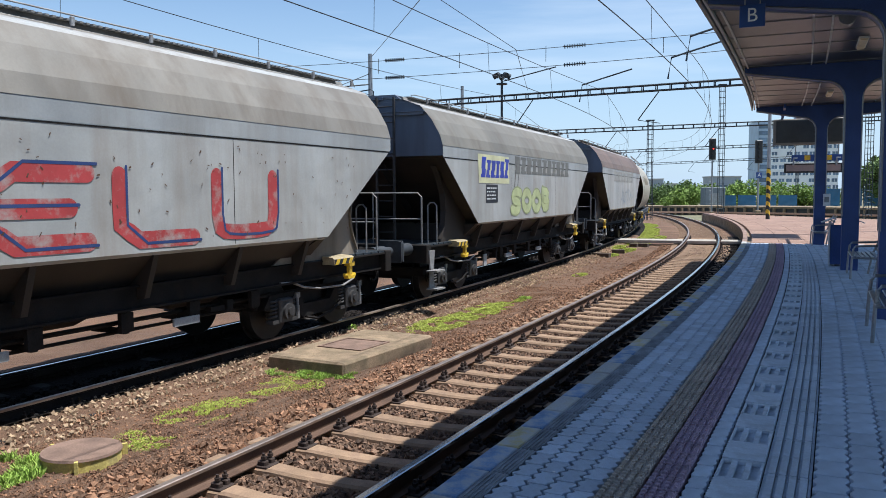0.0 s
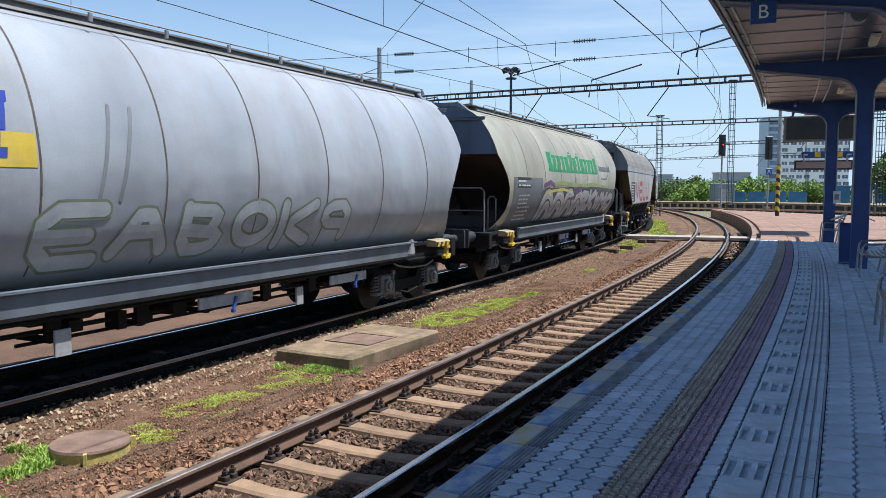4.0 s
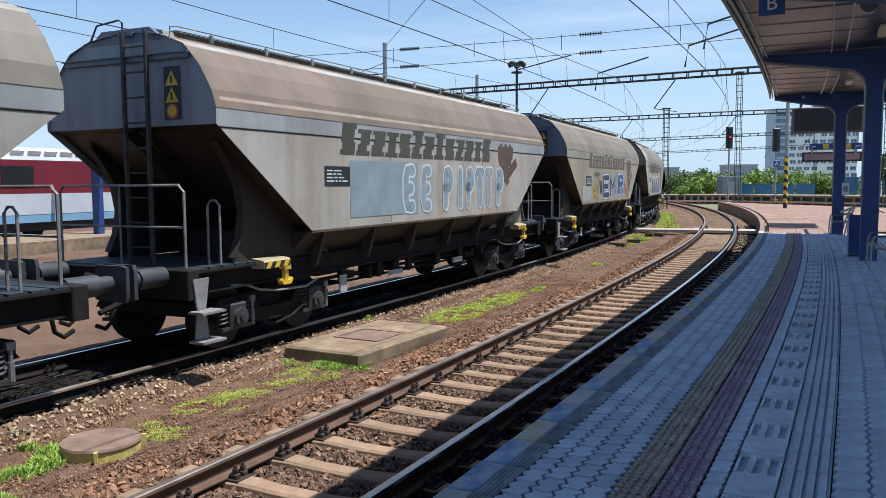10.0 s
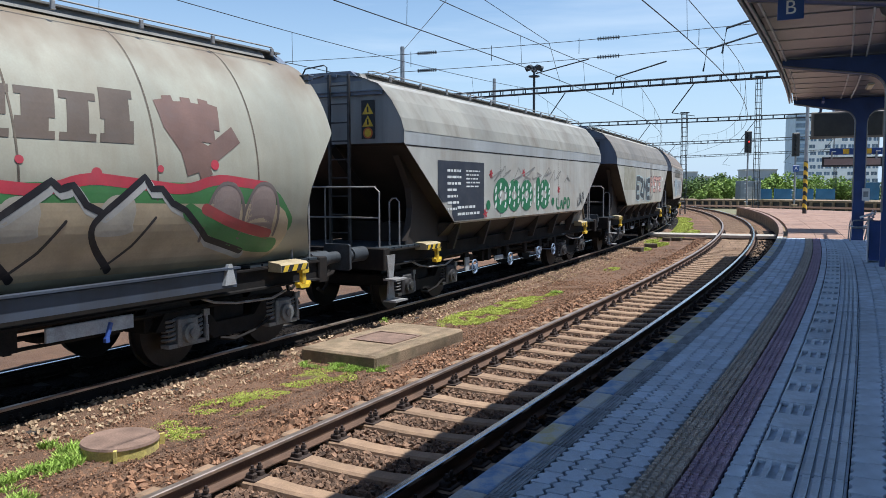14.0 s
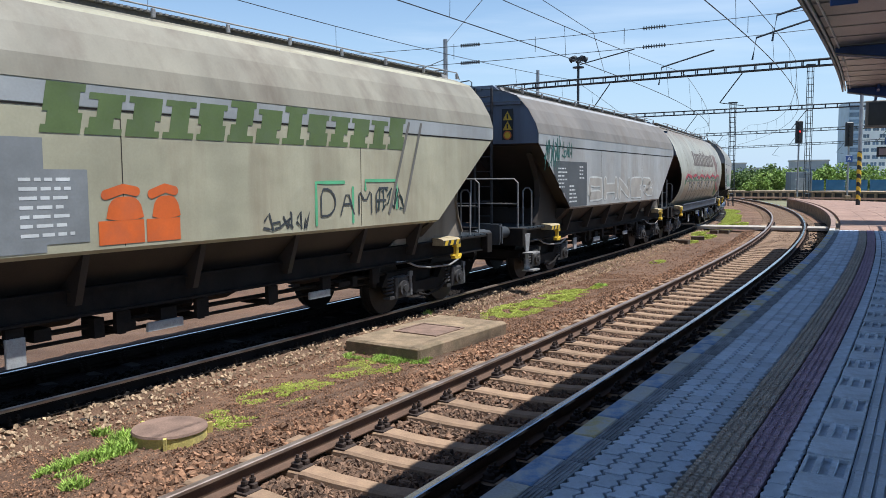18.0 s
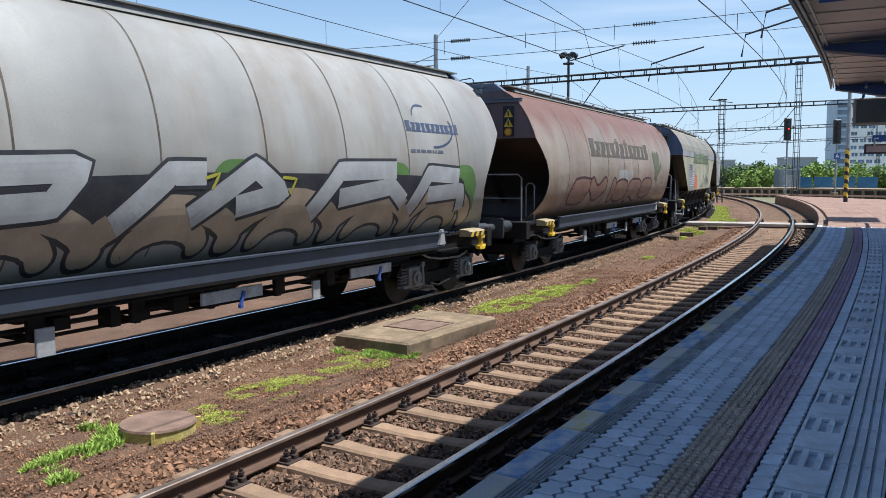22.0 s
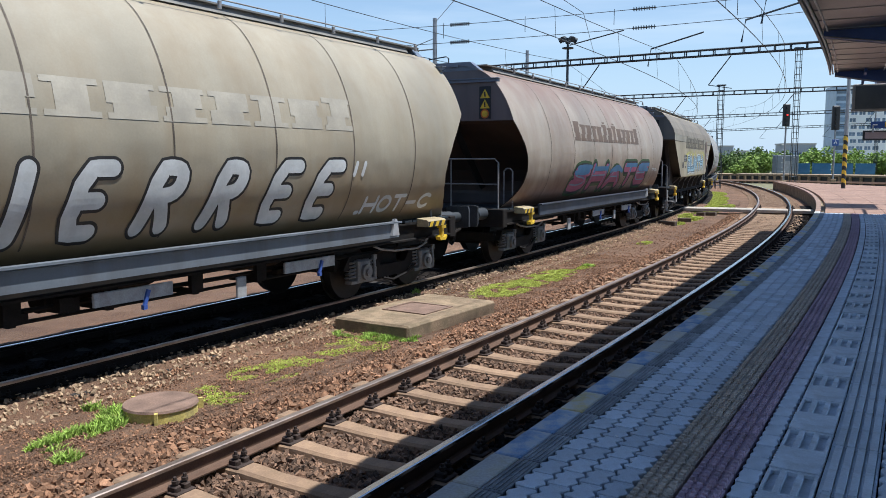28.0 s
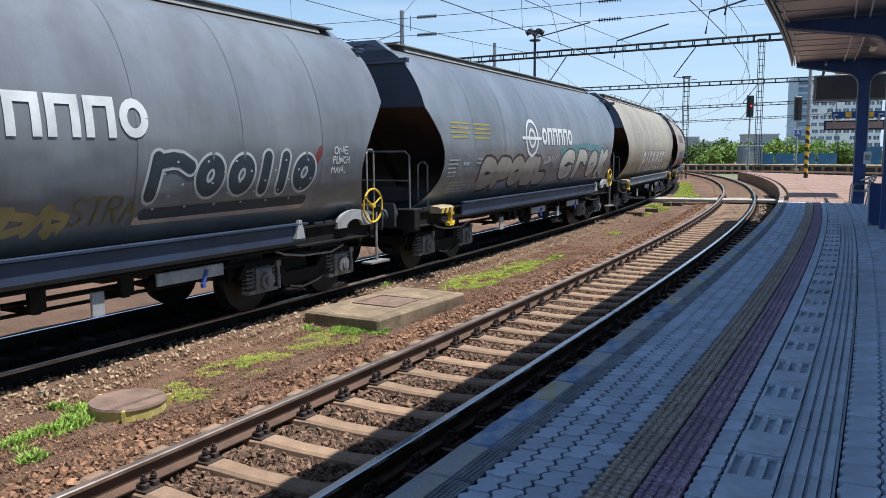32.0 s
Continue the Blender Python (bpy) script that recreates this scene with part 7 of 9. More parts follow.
# timber crossing over the tracks
CROSSING = material("pale grey crossing board", (0.40, 0.36, 0.31), 0.9, scale=3, vary=0.2, bump=0.3, grain=70, stain=(0.22, 0.18, 0.14), amount=0.5)
cr = thing("track_crossing", "grey concrete board crossing over the platform track", "crossing", kind="structure")
for o0, o1 in ((-3.9, -0.83), (-0.66, 0.66), (0.83, 1.72)):
    for k in range(2):
        m = along_pose(40.0 + 0.62 * k, (o0 + o1) / 2)
        h = (o1 - o0) / 2 - 0.02
        part("crossing_board", Build().box(0.01, 0.6, -h, h, -0.12, 0.015, bevel=0.015).mesh("crossing_board", CROSSING), cr, at=m)
for s, o, l in ((38.8, -2.88, 0.35), (39.0, -2.47, 0.45), (34.6, -3.0, 0.5), (32.5, -3.3, 0.7)):
    tagged(part("timber_block", Build().box(-0.12, 0.12, -l / 2, l / 2, -0.26, -0.08, bevel=0.02).mesh("timber_block", M["bark"]), at=along_pose(s, o, 0, random.uniform(-20, 20))),
                "short dark timber block lying on the track bed", "timber", "loose timber blocks")

def lattice(b, p, q, w, h, n, r=0.035):
    """Truss between p and q: four chords with rungs."""
    p, q = Vector(p), Vector(q)
    d = (q - p).normalized()
    side = d.cross(Vector((0, 0, 1))) if abs(d.z) < 0.9 else Vector((1, 0, 0))
    up = side.normalized().cross(d).normalized() * h / 2
    side = side.normalized() * w / 2
    for s1 in (-1, 1):
        for s2 in (-1, 1):
            b.tube([p + s1 * side + s2 * up, q + s1 * side + s2 * up], r, 4)
    for i in range(n + 1):
        c = p.lerp(q, i / n)
        for s1 in (-1, 1):
            b.tube([c + s1 * side + up, c + s1 * side - up], r * 0.8, 4)
            b.tube([c + side + s1 * up, c - side + s1 * up], r * 0.6, 4)
    return b


# ---------------------------------------------------------------- platform furniture
STEEL = material("brushed bench steel", (0.34, 0.35, 0.36), 0.38, 0.8, scale=6, vary=0.15, bump=0.05)


def bench(s, off, turn=0.0, length=1.7):
    """Slatted steel bench on bent tube legs, facing the track; x along the platform."""
    t = thing("bench", "slatted grey steel platform bench with bent tube arms", "bench", "benches under the canopy", m=along_pose(s, off, PZ, turn))
    h = length / 2
    for i in range(6):
        y = 0.24 - i * 0.085
        part("seat_slat", shared("slat%g" % length, lambda: Build().box(-h, h, -0.032, 0.032, -0.012, 0.012, bevel=0.006).mesh("seat_slat", STEEL)), t, at=pose(0, y, 0.45 + (0.012 if i in (0, 5) else 0), 0 if i else -14, 0, 0))
    for i in range(5):
        part("back_slat", shared("slat%g" % length, None), t, at=pose(0, -0.27 - 0.028 * i, 0.54 + 0.085 * i, 72, 0, 0))
    for x in (-h + 0.2, h - 0.2):
        leg = [(x, 0.28, 0), (x, 0.26, 0.42), (x, 0.24, 0.6), (x, 0.2, 0.66), (x, -0.25, 0.68), (x, -0.33, 0.72)]
        part("arm_leg", Build().tube(leg, 0.022, 8).mesh("arm_leg", STEEL, True), t)
        back = [(x, -0.12, 0), (x, -0.2, 0.44), (x, -0.42, 0.98)]
        part("back_leg", Build().tube(back, 0.022, 8).mesh("back_leg", STEEL, True), t)
        part("seat_bar", Build().tube([(x, 0.26, 0.42), (x, -0.2, 0.42)], 0.018, 6).mesh("seat_bar", STEEL, True), t)
    return t


bench(12.9, 4.55)
bench(20.3, 4.6)
bench(30.8, 4.2, 0, 1.5)

BIN = material("pale grey bin panel", (0.50, 0.53, 0.57), 0.5, 0.0, scale=3, vary=0.12, bump=0.06, stain=(0.3, 0.3, 0.3), amount=0.3)
wb = thing("waste_bin", "tall pale grey waste bin beside a canopy column", "waste bin", m=along_pose(22.9, 4.3, PZ))
for y, nm in ((0.27, "side_panel"), (-0.27, "side_panel")):
    part(nm, Build().box(-0.3, 0.3, y - 0.012, y + 0.012, 0.0, 1.05, bevel=0.008).mesh(nm, BIN), wb)
part("front_panel", Build().box(-0.31, -0.29, -0.25, 0.25, 0.05, 0.95).mesh("front_panel", M["blue_steel"]), wb, "dark blue panel")
part("back_panel", Build().box(0.29, 0.31, -0.25, 0.25, 0.05, 0.95).mesh("back_panel", M["blue_steel"]), wb)
for y, r in ((0.3, -22), (-0.3, 22)):
    part("lid_flap", Build().box(-0.34, 0.34, -0.16, 0.16, 0, 0.02, bevel=0.008).mesh("lid_flap", BIN), wb, at=pose(0, y, 1.07, r, 0, 0))

SIGNBLUE = material("blue sign enamel", (0.02, 0.065, 0.24), 0.4, scale=4, vary=0.08, bump=0)


def letters(text, size, mat, parent, m):
    cu = bpy.data.curves.new("letter", "FONT")
    cu.body, cu.size, cu.align_x, cu.align_y, cu.extrude = text, size, "CENTER", "CENTER", 0.002
    ob = bpy.data.objects.new("letter", cu)
    me = bpy.data.meshes.new_from_object(ob)
    bpy.data.objects.remove(ob)
    me.materials.append(mat)
    return part("letter", me, parent, at=m)


def facing(p, s):
    """A board at p across the platform, its face towards where trains come from."""
    return Matrix.Translation(p) @ Matrix.Rotation(math.pi / 2 - heading(s) - math.pi / 2, 4, "Z")


sb = thing("letter_sign", "square blue sign with white letter B under the canopy", "sign", m=facing(Vector((4.37, 11.5, 4.69)), 14))
part("plate", Build().box(-0.17, 0.17, -0.02, 0.02, -0.155, 0.155, bevel=0.006).mesh("plate", SIGNBLUE), sb)
letters("B", 0.27, M["white"], sb, pose(0, -0.022, 0, 90, 0, 0) @ pose(0, 0.0, 0))
for x in (-0.1, 0.1):
    part("hanger", Build().tube([(x, 0, 0.15), (x, 0, 0.31)], 0.008, 6).mesh("hanger", M["galv"]), sb)

ls = thing("loudspeaker", "grey cylinder loudspeaker under the canopy", "loudspeaker", m=along_pose(15.8, 4.0, 4.86))
part("housing", Build().disc((-0.16, 0, 0), "x", 0.11, 0.26, 20).mesh("housing", M["soffit"], True), ls)
part("mouth", Build().disc((-0.2, 0, 0), "x", 0.125, 0.05, 20).mesh("mouth", M["galv"], True), ls)
part("bracket", Build().box(-0.05, 0.05, -0.02, 0.02, 0.09, 0.2).mesh("bracket", M["galv"]), ls)

DIFFUSER = material("yellowed lamp diffuser", (0.80, 0.66, 0.42), 0.5, scale=5, vary=0.12, bump=0.05)
for s, o in ((-5.7, 4.4), (2.6, 4.4), (10.9, 4.4), (19.1, 4.38), (27.4, 4.15)):
    cl = thing("ceiling_lamp", "unlit yellowed strip lamp on the canopy soffit", "lamp", "strip lamps under the canopy", m=along_pose(s, o, CZ - 0.02))
    part("diffuser", Build().prism([(-0.055, 0.0), (0.055, 0.0), (0.075, 0.03), (-0.075, 0.03)], "x", -0.55, 0.55).mesh("diffuser", DIFFUSER), cl)
    part("frame", Build().box(-0.58, 0.58, -0.085, 0.085, 0.031, 0.065).mesh("frame", M["white_line"]), cl)

DISP = material("dark display glass", (0.045, 0.045, 0.04), 0.25, scale=3, vary=0.2, bump=0)
TIMBER = material("brown display casing", (0.17, 0.145, 0.11), 0.6, scale=3, vary=0.2, bump=0.1)
db = thing("departure_board", "dark departure board hung under the canopy end", "display board", m=facing(Vector((13.4, 29.6, 4.43)), 31))
part("casing", Build().box(-1.2, 1.2, 0.0, 0.25, -0.47, 0.47, bevel=0.03).mesh("casing", TIMBER), db)
part("screen", Build().box(-1.1, 1.1, -0.012, -0.001, -0.4, 0.4).mesh("screen", DISP), db, "unlit dark screen")
for x in (-0.9, 0.9):
    part("hanger", Build().box(x - 0.04, x + 0.04, -4.2, 0.2, 0.47, 0.6).mesh("hanger", M["blue_steel"]), db, "blue bracket beam to the canopy")
dg = thing("direction_sign", "dark blue direction sign with orange pictograms", "sign", m=facing(Vector((15.3, 33.0, 3.61)), 33))
part("panel", Build().box(-0.95, 0.95, -0.03, 0.03, -0.13, 0.13, bevel=0.01).mesh("panel", SIGNBLUE), dg)
for x in (-0.35, 0.45):
    part("pictogram", Build().box(x - 0.11, x + 0.11, -0.036, -0.031, -0.1, 0.1).mesh("pictogram", M["yellow"]), dg, "orange pictogram square")
for x in (-0.8, 0.8):
    part("arrow", Build().box(x - 0.08, x + 0.08, -0.036, -0.031, -0.02, 0.02).mesh("arrow", M["white"]), dg)
for x in (-0.8, 0.8):
    part("hanger", Build().box(x - 0.02, x + 0.02, -0.02, 0.02, 0.12, 1.5).mesh("hanger", M["galv"]), dg)
part("hanger_beam", Build().box(-0.9, 0.9, -3.2, 0.1, 1.45, 1.75).mesh("hanger_beam", M["blue_steel"]), dg, "blue bracket beam to the canopy")
ib = thing("info_board", "pinkish grey information board with dark frame", "display board", m=facing(Vector((15.25, 33.2, 3.2)), 33))
part("frame", Build().box(-1.1, 1.1, -0.03, 0.05, -0.2, 0.2, bevel=0.015).mesh("frame", M["black"]), ib)
part("face", Build().box(-1.02, 1.02, -0.04, -0.031, -0.13, 0.13).mesh("face", material("pinkish board face", (0.30, 0.24, 0.23), 0.6, scale=2, vary=0.15, bump=0)), ib)
for x in (-0.75, 0.85):
    part("bracket", Build().box(x - 0.03, x + 0.03, -0.3, 0.0, 0.1, 0.4).mesh("bracket", M["galv"]), ib)

pn = thing("column_notice", "small white notice on a blue canopy column", "notice", m=along_pose(30.82, 4.35, 1.95))
part("sheet", Build().box(-0.012, 0.0, -0.11, 0.11, -0.2, 0.2).mesh("sheet", M["white"]), pn)
part("picture", Build().box(-0.016, -0.0125, -0.07, 0.07, -0.08, 0.1).mesh("picture", M["galv"]), pn)

# striped lamp pole on the sunlit platform end
lp = thing("lamp_pole", "tall grey lamp pole with yellow and black striped foot", "lamp pole", m=Matrix.Translation((20.95, 51.8, PZ)))
part("pole", Build().tube([(0, 0, 0), (0, 0, 3.3)], 0.13, 12, r1=0.12).mesh("pole", M["black"], True), lp, "black and yellow striped foot")
for i in range(6):
    z = 0.25 + i * 0.52
    st = Build()
    n = 14
    vs = [(0.136 * math.cos(2 * math.pi * j / n), 0.136 * math.sin(2 * math.pi * j / n), z + 0.14 * math.cos(2 * math.pi * j / n + 2.4) + d) for d in (0, 0.26) for j in range(n)]
    st.add(vs, [(j, (j + 1) % n, n + (j + 1) % n, n + j) for j in range(n)])
    part("stripe", mesh_of("stripe", st.v, st.f, M["yellow"], True), lp)
part("upper_pole", Build().tube([(0, 0, 3.3), (0, 0, 9.2)], 0.12, 12, r1=0.09).mesh("upper_pole", M["galv"], True), lp)
part("lamp_head", Build().box(-0.12, 0.7, -0.12, 0.12, 9.1, 9.25, bevel=0.03).mesh("lamp_head", M["galv"]), lp)

SIGNAL_RED = glowing("red signal lens", (1.0, 0.03, 0.02), 1.6)


def signal(x, y, base, top, lit):
    t = thing("railway_signal", "tall black colour light signal" + (" showing red" if lit else " seen dark"), "railway signal", "railway signals", m=Matrix.Translation((x, y, base)))
    h = top - base
    part("post", Build().tube([(0, 0, 0), (0, 0, h - 1.9)], 0.075, 10).mesh("post", M["galv"], True), t)
    part("foot", Build().box(-0.2, 0.2, -0.2, 0.2, 0, 0.25, bevel=0.03).mesh("foot", M["concrete"]), t)
    part("head", Build().box(-0.3, 0.3, -0.12, 0.16, h - 1.95, h, bevel=0.06).mesh("head", M["black"]), t, "black signal head")
    for i in range(5):
        z = h - 0.25 - i * 0.36
        part("hood", Build().disc((0, -0.12, z), "y", 0.12, -0.14, 14).mesh("hood", M["black"], True), t)
    if lit:
        part("lens", Build().disc((0, -0.262, h - 0.97), "y", 0.07, -0.008, 14).mesh("lens", SIGNAL_RED), t, "lit red lens")
    for k in range(8):
        part("rung", Build().tube([(-0.16, 0.2, 0.6 + k * 0.4), (0.16, 0.2, 0.6 + k * 0.4)], 0.015, 5).mesh("rung", M["galv"]), t)
    return t


signal(24.74, 74.0, 0.2, 7.16, True)
signal(26.64, 68.0, 0.45, 6.6, False)
sa = thing("letter_sign", "square blue sign with white letter A on a post", "sign", m=Matrix.Translation((26.55, 67.6, 3.64)))
part("plate", Build().box(-0.26, 0.26, -0.02, 0.02, -0.26, 0.26, bevel=0.01).mesh("plate", SIGNBLUE), sa)
letters("A", 0.42, M["white"], sa, pose(0, -0.022, 0, 90, 0, 0))
part("clip", Build().box(-0.05, 0.12, 0.02, 0.35, -0.05, 0.05).mesh("clip", M["galv"]), sa)

# ---------------------------------------------------------------- overhead line


def gantry(p, q, n):
    t = thing("line_gantry", "grey steel lattice gantry across the tracks", "gantry", "overhead line gantries")
    p, q = Vector(p), Vector(q)
    part("beam", lattice(Build(), p, q, 0.3, 0.28, n).mesh("beam", M["mast"]), t, "lattice beam")
    for e in (p, q):
        part("mast", lattice(Build(), (e.x, e.y, -0.55), (e.x, e.y, e.z + 0.3), 0.3, 0.3, 12, 0.03).mesh("mast", M["mast"]), t, "lattice mast")
    for f in (0.2, 0.42, 0.64, 0.86):
        c = p.lerp(q, f)
        part("registration_arm", Build().tube([c + Vector((0, 0, -0.2)), c + Vector((-0.9, 0.5, -1.55))], 0.028, 6).tube([c + Vector((-0.9, 0.5, -1.55)), c + Vector((0.1, 0, -1.75))], 0.02, 6).mesh("registration_arm", M["mast"]), t)
    return t


def on_line(p, q, u):
    return tuple(Vector(p).lerp(Vector(q), u))


gantry(on_line((-0.58, 46.52, 7.4), (13.82, 38.39, 7.4), -0.4), on_line((-0.58, 46.52, 7.4), (13.82, 38.39, 7.4), 1.45), 44)
gantry(on_line((8.32, 69.25, 7.4), (23.83, 61.28, 7.4), -0.5), on_line((8.32, 69.25, 7.4), (23.83, 61.28, 7.4), 1.6), 46)
gantry(on_line((20.37, 103.3, 7.4), (35.07, 90.05, 7.4), -0.6), on_line((20.37, 103.3, 7.4), (35.07, 90.05, 7.4), 1.5), 46)
gantry(on_line((35.25, 149.4, 7.4), (44.1, 134.9, 7.4), -1.2), on_line((35.25, 149.4, 7.4), (44.1, 134.9, 7.4), 2.0), 46)

fm = thing("floodlight_mast", "slim grey mast with a ring of floodlights", "lamp mast", m=Matrix.Translation((3.45, 47.0, -0.5)))
part("mast", Build().tube([(0, 0, 0), (0, 0, 9.6)], 0.09, 10, r1=0.07).mesh("mast", M["mast"], True), fm)
part("ring", Build().disc((0, 0, 9.0), "z", 0.32, 0.07, 16).mesh("ring", M["mast"]), fm)
for a in (0.3, 1.5, 2.8, 4.0, 5.2):
    part("floodlight", Build().disc((0, 0, 0), "x", 0.14, 0.22, 12, 0.17).mesh("floodlight", M["mast"], True), fm, at=pose(0.3 * math.cos(a), 0.3 * math.sin(a), 9.55, 0, 25, math.degrees(a)))
part("arm", Build().tube([(0.1, 0, 9.2), (2.9, -1.6, 9.75)], 0.035, 6).mesh("arm", M["mast"]), fm)

for x, y, top in ((-3.36, 38.0, 8.84), (1.23, 50.0, 8.92)):
    t = thing("line_mast", "plain grey concrete overhead line mast", "mast", "overhead line masts", m=Matrix.Translation((x, y, -0.5)))
    part("mast", Build().tube([(0, 0, 0), (0, 0, top + 0.4)], 0.13, 10, r1=0.1).mesh("mast", M["galv"], True), t)
    part("arm", Build().tube([(0, 0, top - 1.0), (-1.5, -0.9, top - 1.25), (-2.8, -1.5, top - 1.3)], 0.035, 6).tube([(0, 0, top - 0.5), (-1.5, -0.9, top - 1.25)], 0.02, 6).mesh("arm", M["mast"]), t)
for x, y, top, base in ((18.5, 72.0, 8.6, -0.4), (25.9, 75.0, 12.1, -0.4), (31.7, 60.0, 9.5, -0.4), (33.5, 66.0, 10.5, -0.4), (29.0, 52.0, 9.0, -0.5)):
    t = thing("lattice_mast", "grey steel lattice line mast", "mast", "lattice masts", m=Matrix.Translation((x, y, base)))
    part("mast", lattice(Build(), (0, 0, 0), (0, 0, top - base), 0.42, 0.42, 22, 0.03).mesh("mast", M["mast"]), t)
    part("head", Build().box(-0.35, 0.35, -0.25, 0.25, top - base, top - base + 0.08).mesh("head", M["mast"]), t)


def wire(name, label, pts, r=0.011, group="overhead wires"):
    return tagged(part(name, Build().tube(pts, r, 5).mesh(name, M["wire"])), label, "wire", group)


def catenary(off, zc, zm, s0, s1, span, phase):
    """Contact wire, sagging carrier wire and droppers above one track."""
    ss = np.arange(s0, s1, 2.0)
    t = thing("overhead_line", "thin dark contact wire and carrier wire above a track", "wire", "overhead wires")

    def zag(s):
        return 0.22 * math.cos(math.pi * (s - phase) / span)

    def sag(s):
        u = ((s - phase) / span) % 1.0
        return zm - 4 * 0.75 * u * (1 - u)
    part("contact_wire", Build().tube([at(s, off + zag(s), zc) for s in ss], 0.012, 5).mesh("contact_wire", M["wire"]), t)
    part("carrier_wire", Build().tube([at(s, off + zag(s) * 0.4, sag(s)) for s in ss], 0.011, 5).mesh("carrier_wire", M["wire"]), t)
    for s in np.arange(s0 + 3, s1, 6.5):
        part("dropper", Build().tube([at(s, off + zag(s), zc), at(s, off + zag(s) * 0.4, sag(s))], 0.006, 4).mesh("dropper", M["wire"]), t)


catenary(0.1, 5.6, 7.25, -8, 150, 45, 40)
catenary(TRAIN, 5.55, 7.1, -6, 150, 45, 41)
catenary(-10.2, 5.6, 7.2, 4, 150, 45, 42)
catenary(-15.5, 5.6, 7.2, 6, 150, 45, 43)


def insulator(b, p, q, n=9, r=0.075):
    p, q = Vector(p), Vector(q)
    b.tube([p, q], 0.025, 6)
    for i in range(n):
        c = p.lerp(q, (i + 0.5) / n)
        d = (q - p).normalized() * 0.012
        b.tube([c - d, c + d], r, 10)
    return b


def cross_wire(p, q, ins, drop=0.25):
    """Cross-span wire with insulators."""
    p, q = Vector(p), Vector(q)
    t = thing("cross_span", "cross-span wire with dark insulators above the tracks", "wire", "cross-span wires")
    pts = [p.lerp(q, u) - Vector((0, 0, drop * 4 * u * (1 - u))) for u in np.linspace(0, 1, 14)]
    part("span_wire", Build().tube(pts, 0.012, 5).mesh("span_wire", M["wire"]), t)
    for u in ins:
        i = u * 13
        a, b = int(i), min(13, int(i) + 1)
        c = pts[a].lerp(pts[b], i - a)
        d = (pts[b] - pts[a]).normalized() * 0.42
        part("insulator", insulator(Build(), c - d, c + d).mesh("insulator", M["porcelain"], True), t, "dark ribbed insulator")


a0, a1 = Vector((-6.6, 34.2, 7.75)), Vector((13.6, 27.3, 8.0))
cross_wire(a0 + (a0 - a1) * 0.3, a1, (0.41, 0.67))
b0, b1 = Vector((-6.6, 34.2, 7.05)), Vector((13.6, 27.3, 7.35))
cross_wire(b0 + (b0 - b1) * 0.3, b1, (0.41, 0.67))
for u in (0.2, 0.36, 0.52, 0.72, 0.86, 0.96):
    p, q = a0.lerp(a1, u), b0.lerp(b1, u)
    wire("dropper", "short vertical tie between cross-span wires", [p - Vector((0, 0, 0.15)), q - Vector((0, 0, 0.05))], 0.012, "cross-span ties")
wire("pull_wire", "slanting stay wire above the tracks", [(-3.3, 38, 8.6), at(20, TRAIN, 7.6), at(8, TRAIN + 1, 9.5)], 0.012)
wire("pull_wire", "slanting stay wire above the tracks", [at(44, -9, 7.7), at(30, -6, 7.4), at(18, -7, 8.6)], 0.011)
for s, o in ((24.5, 0.6), (27.8, -0.3), (33, -4.2)):
    tagged(part("registration_arm", Build().tube([at(s, o + 1.9, 6.9), at(s, o, 6.4), at(s, o - 0.1, 5.75)], 0.03, 6).mesh("registration_arm", M["mast"])), "slanting steel registration arm over the track", "wire arm", "registration arms")

# ---------------------------------------------------------------- far side of the station
fp = thing("far_platform", "far curved platform with pale edge and dark wall", "platform", kind="structure")


def ribbon_slab(name, pts, width, z0, z1, mat, parent, label=""):
    b = Build()
    P = [Vector((x, y, 0)) for x, y in pts]
    for p, q in zip(P, P[1:]):
        d = (q - p).normalized()
        n = Vector((-d.y, d.x, 0)) * width
        vs = [p, q, q + n, p + n]
        b.add([(v.x, v.y, z0) for v in vs] + [(v.x, v.y, z1) for v in vs], [(3, 2, 1, 0), (4, 5, 6, 7), (0, 1, 5, 4), (1, 2, 6, 5), (2, 3, 7, 6), (3, 0, 4, 7)])
    return part(name, b.mesh(name, mat), parent, label)


far_line = [(20.0, 99.0), (27.0, 97.5), (32.5, 95.0), (38.0, 88.0), (44.0, 78.0), (52.0, 62.0), (62.0, 40.0)]
ribbon_slab("wall", far_line, 6.0, -0.42, 0.4, M["black"], fp, "dark platform wall")
ribbon_slab("top", [(x - 0.1, y - 0.1) for x, y in far_line], 6.5, 0.401, 0.6, M["concrete"], fp, "pale platform top")
for i in range(46):
    u = i / 45 * 5.999
    k = int(u)
    p = Vector((*far_line[k], 0)).lerp(Vector((*far_line[k + 1], 0)), u - k)
    part("wall_post", shared("wallpost", lambda: Build().box(-0.12, 0.12, -0.12, 0.12, -0.42, 0.4).mesh("wall_post", M["concrete"])), fp, at=pose(p.x - 0.06, p.y - 0.06, 0, 0, 0, 30))
for off2 in (9.5, 13.8):
    tr = thing("far_track", "distant track beyond the platform tip", "railway track", kind="structure")
    for o in (-0.75, 0.75):
        pts = [(x - (off2 + o) * 0.35 + 1.5, y - (off2 + o) * 0.85 + 5) for x, y in far_line]
        part("rail", Build().tube([(x, y, -0.02) for x, y in pts], 0.05, 4).mesh("rail", M["rail_side"]), tr)

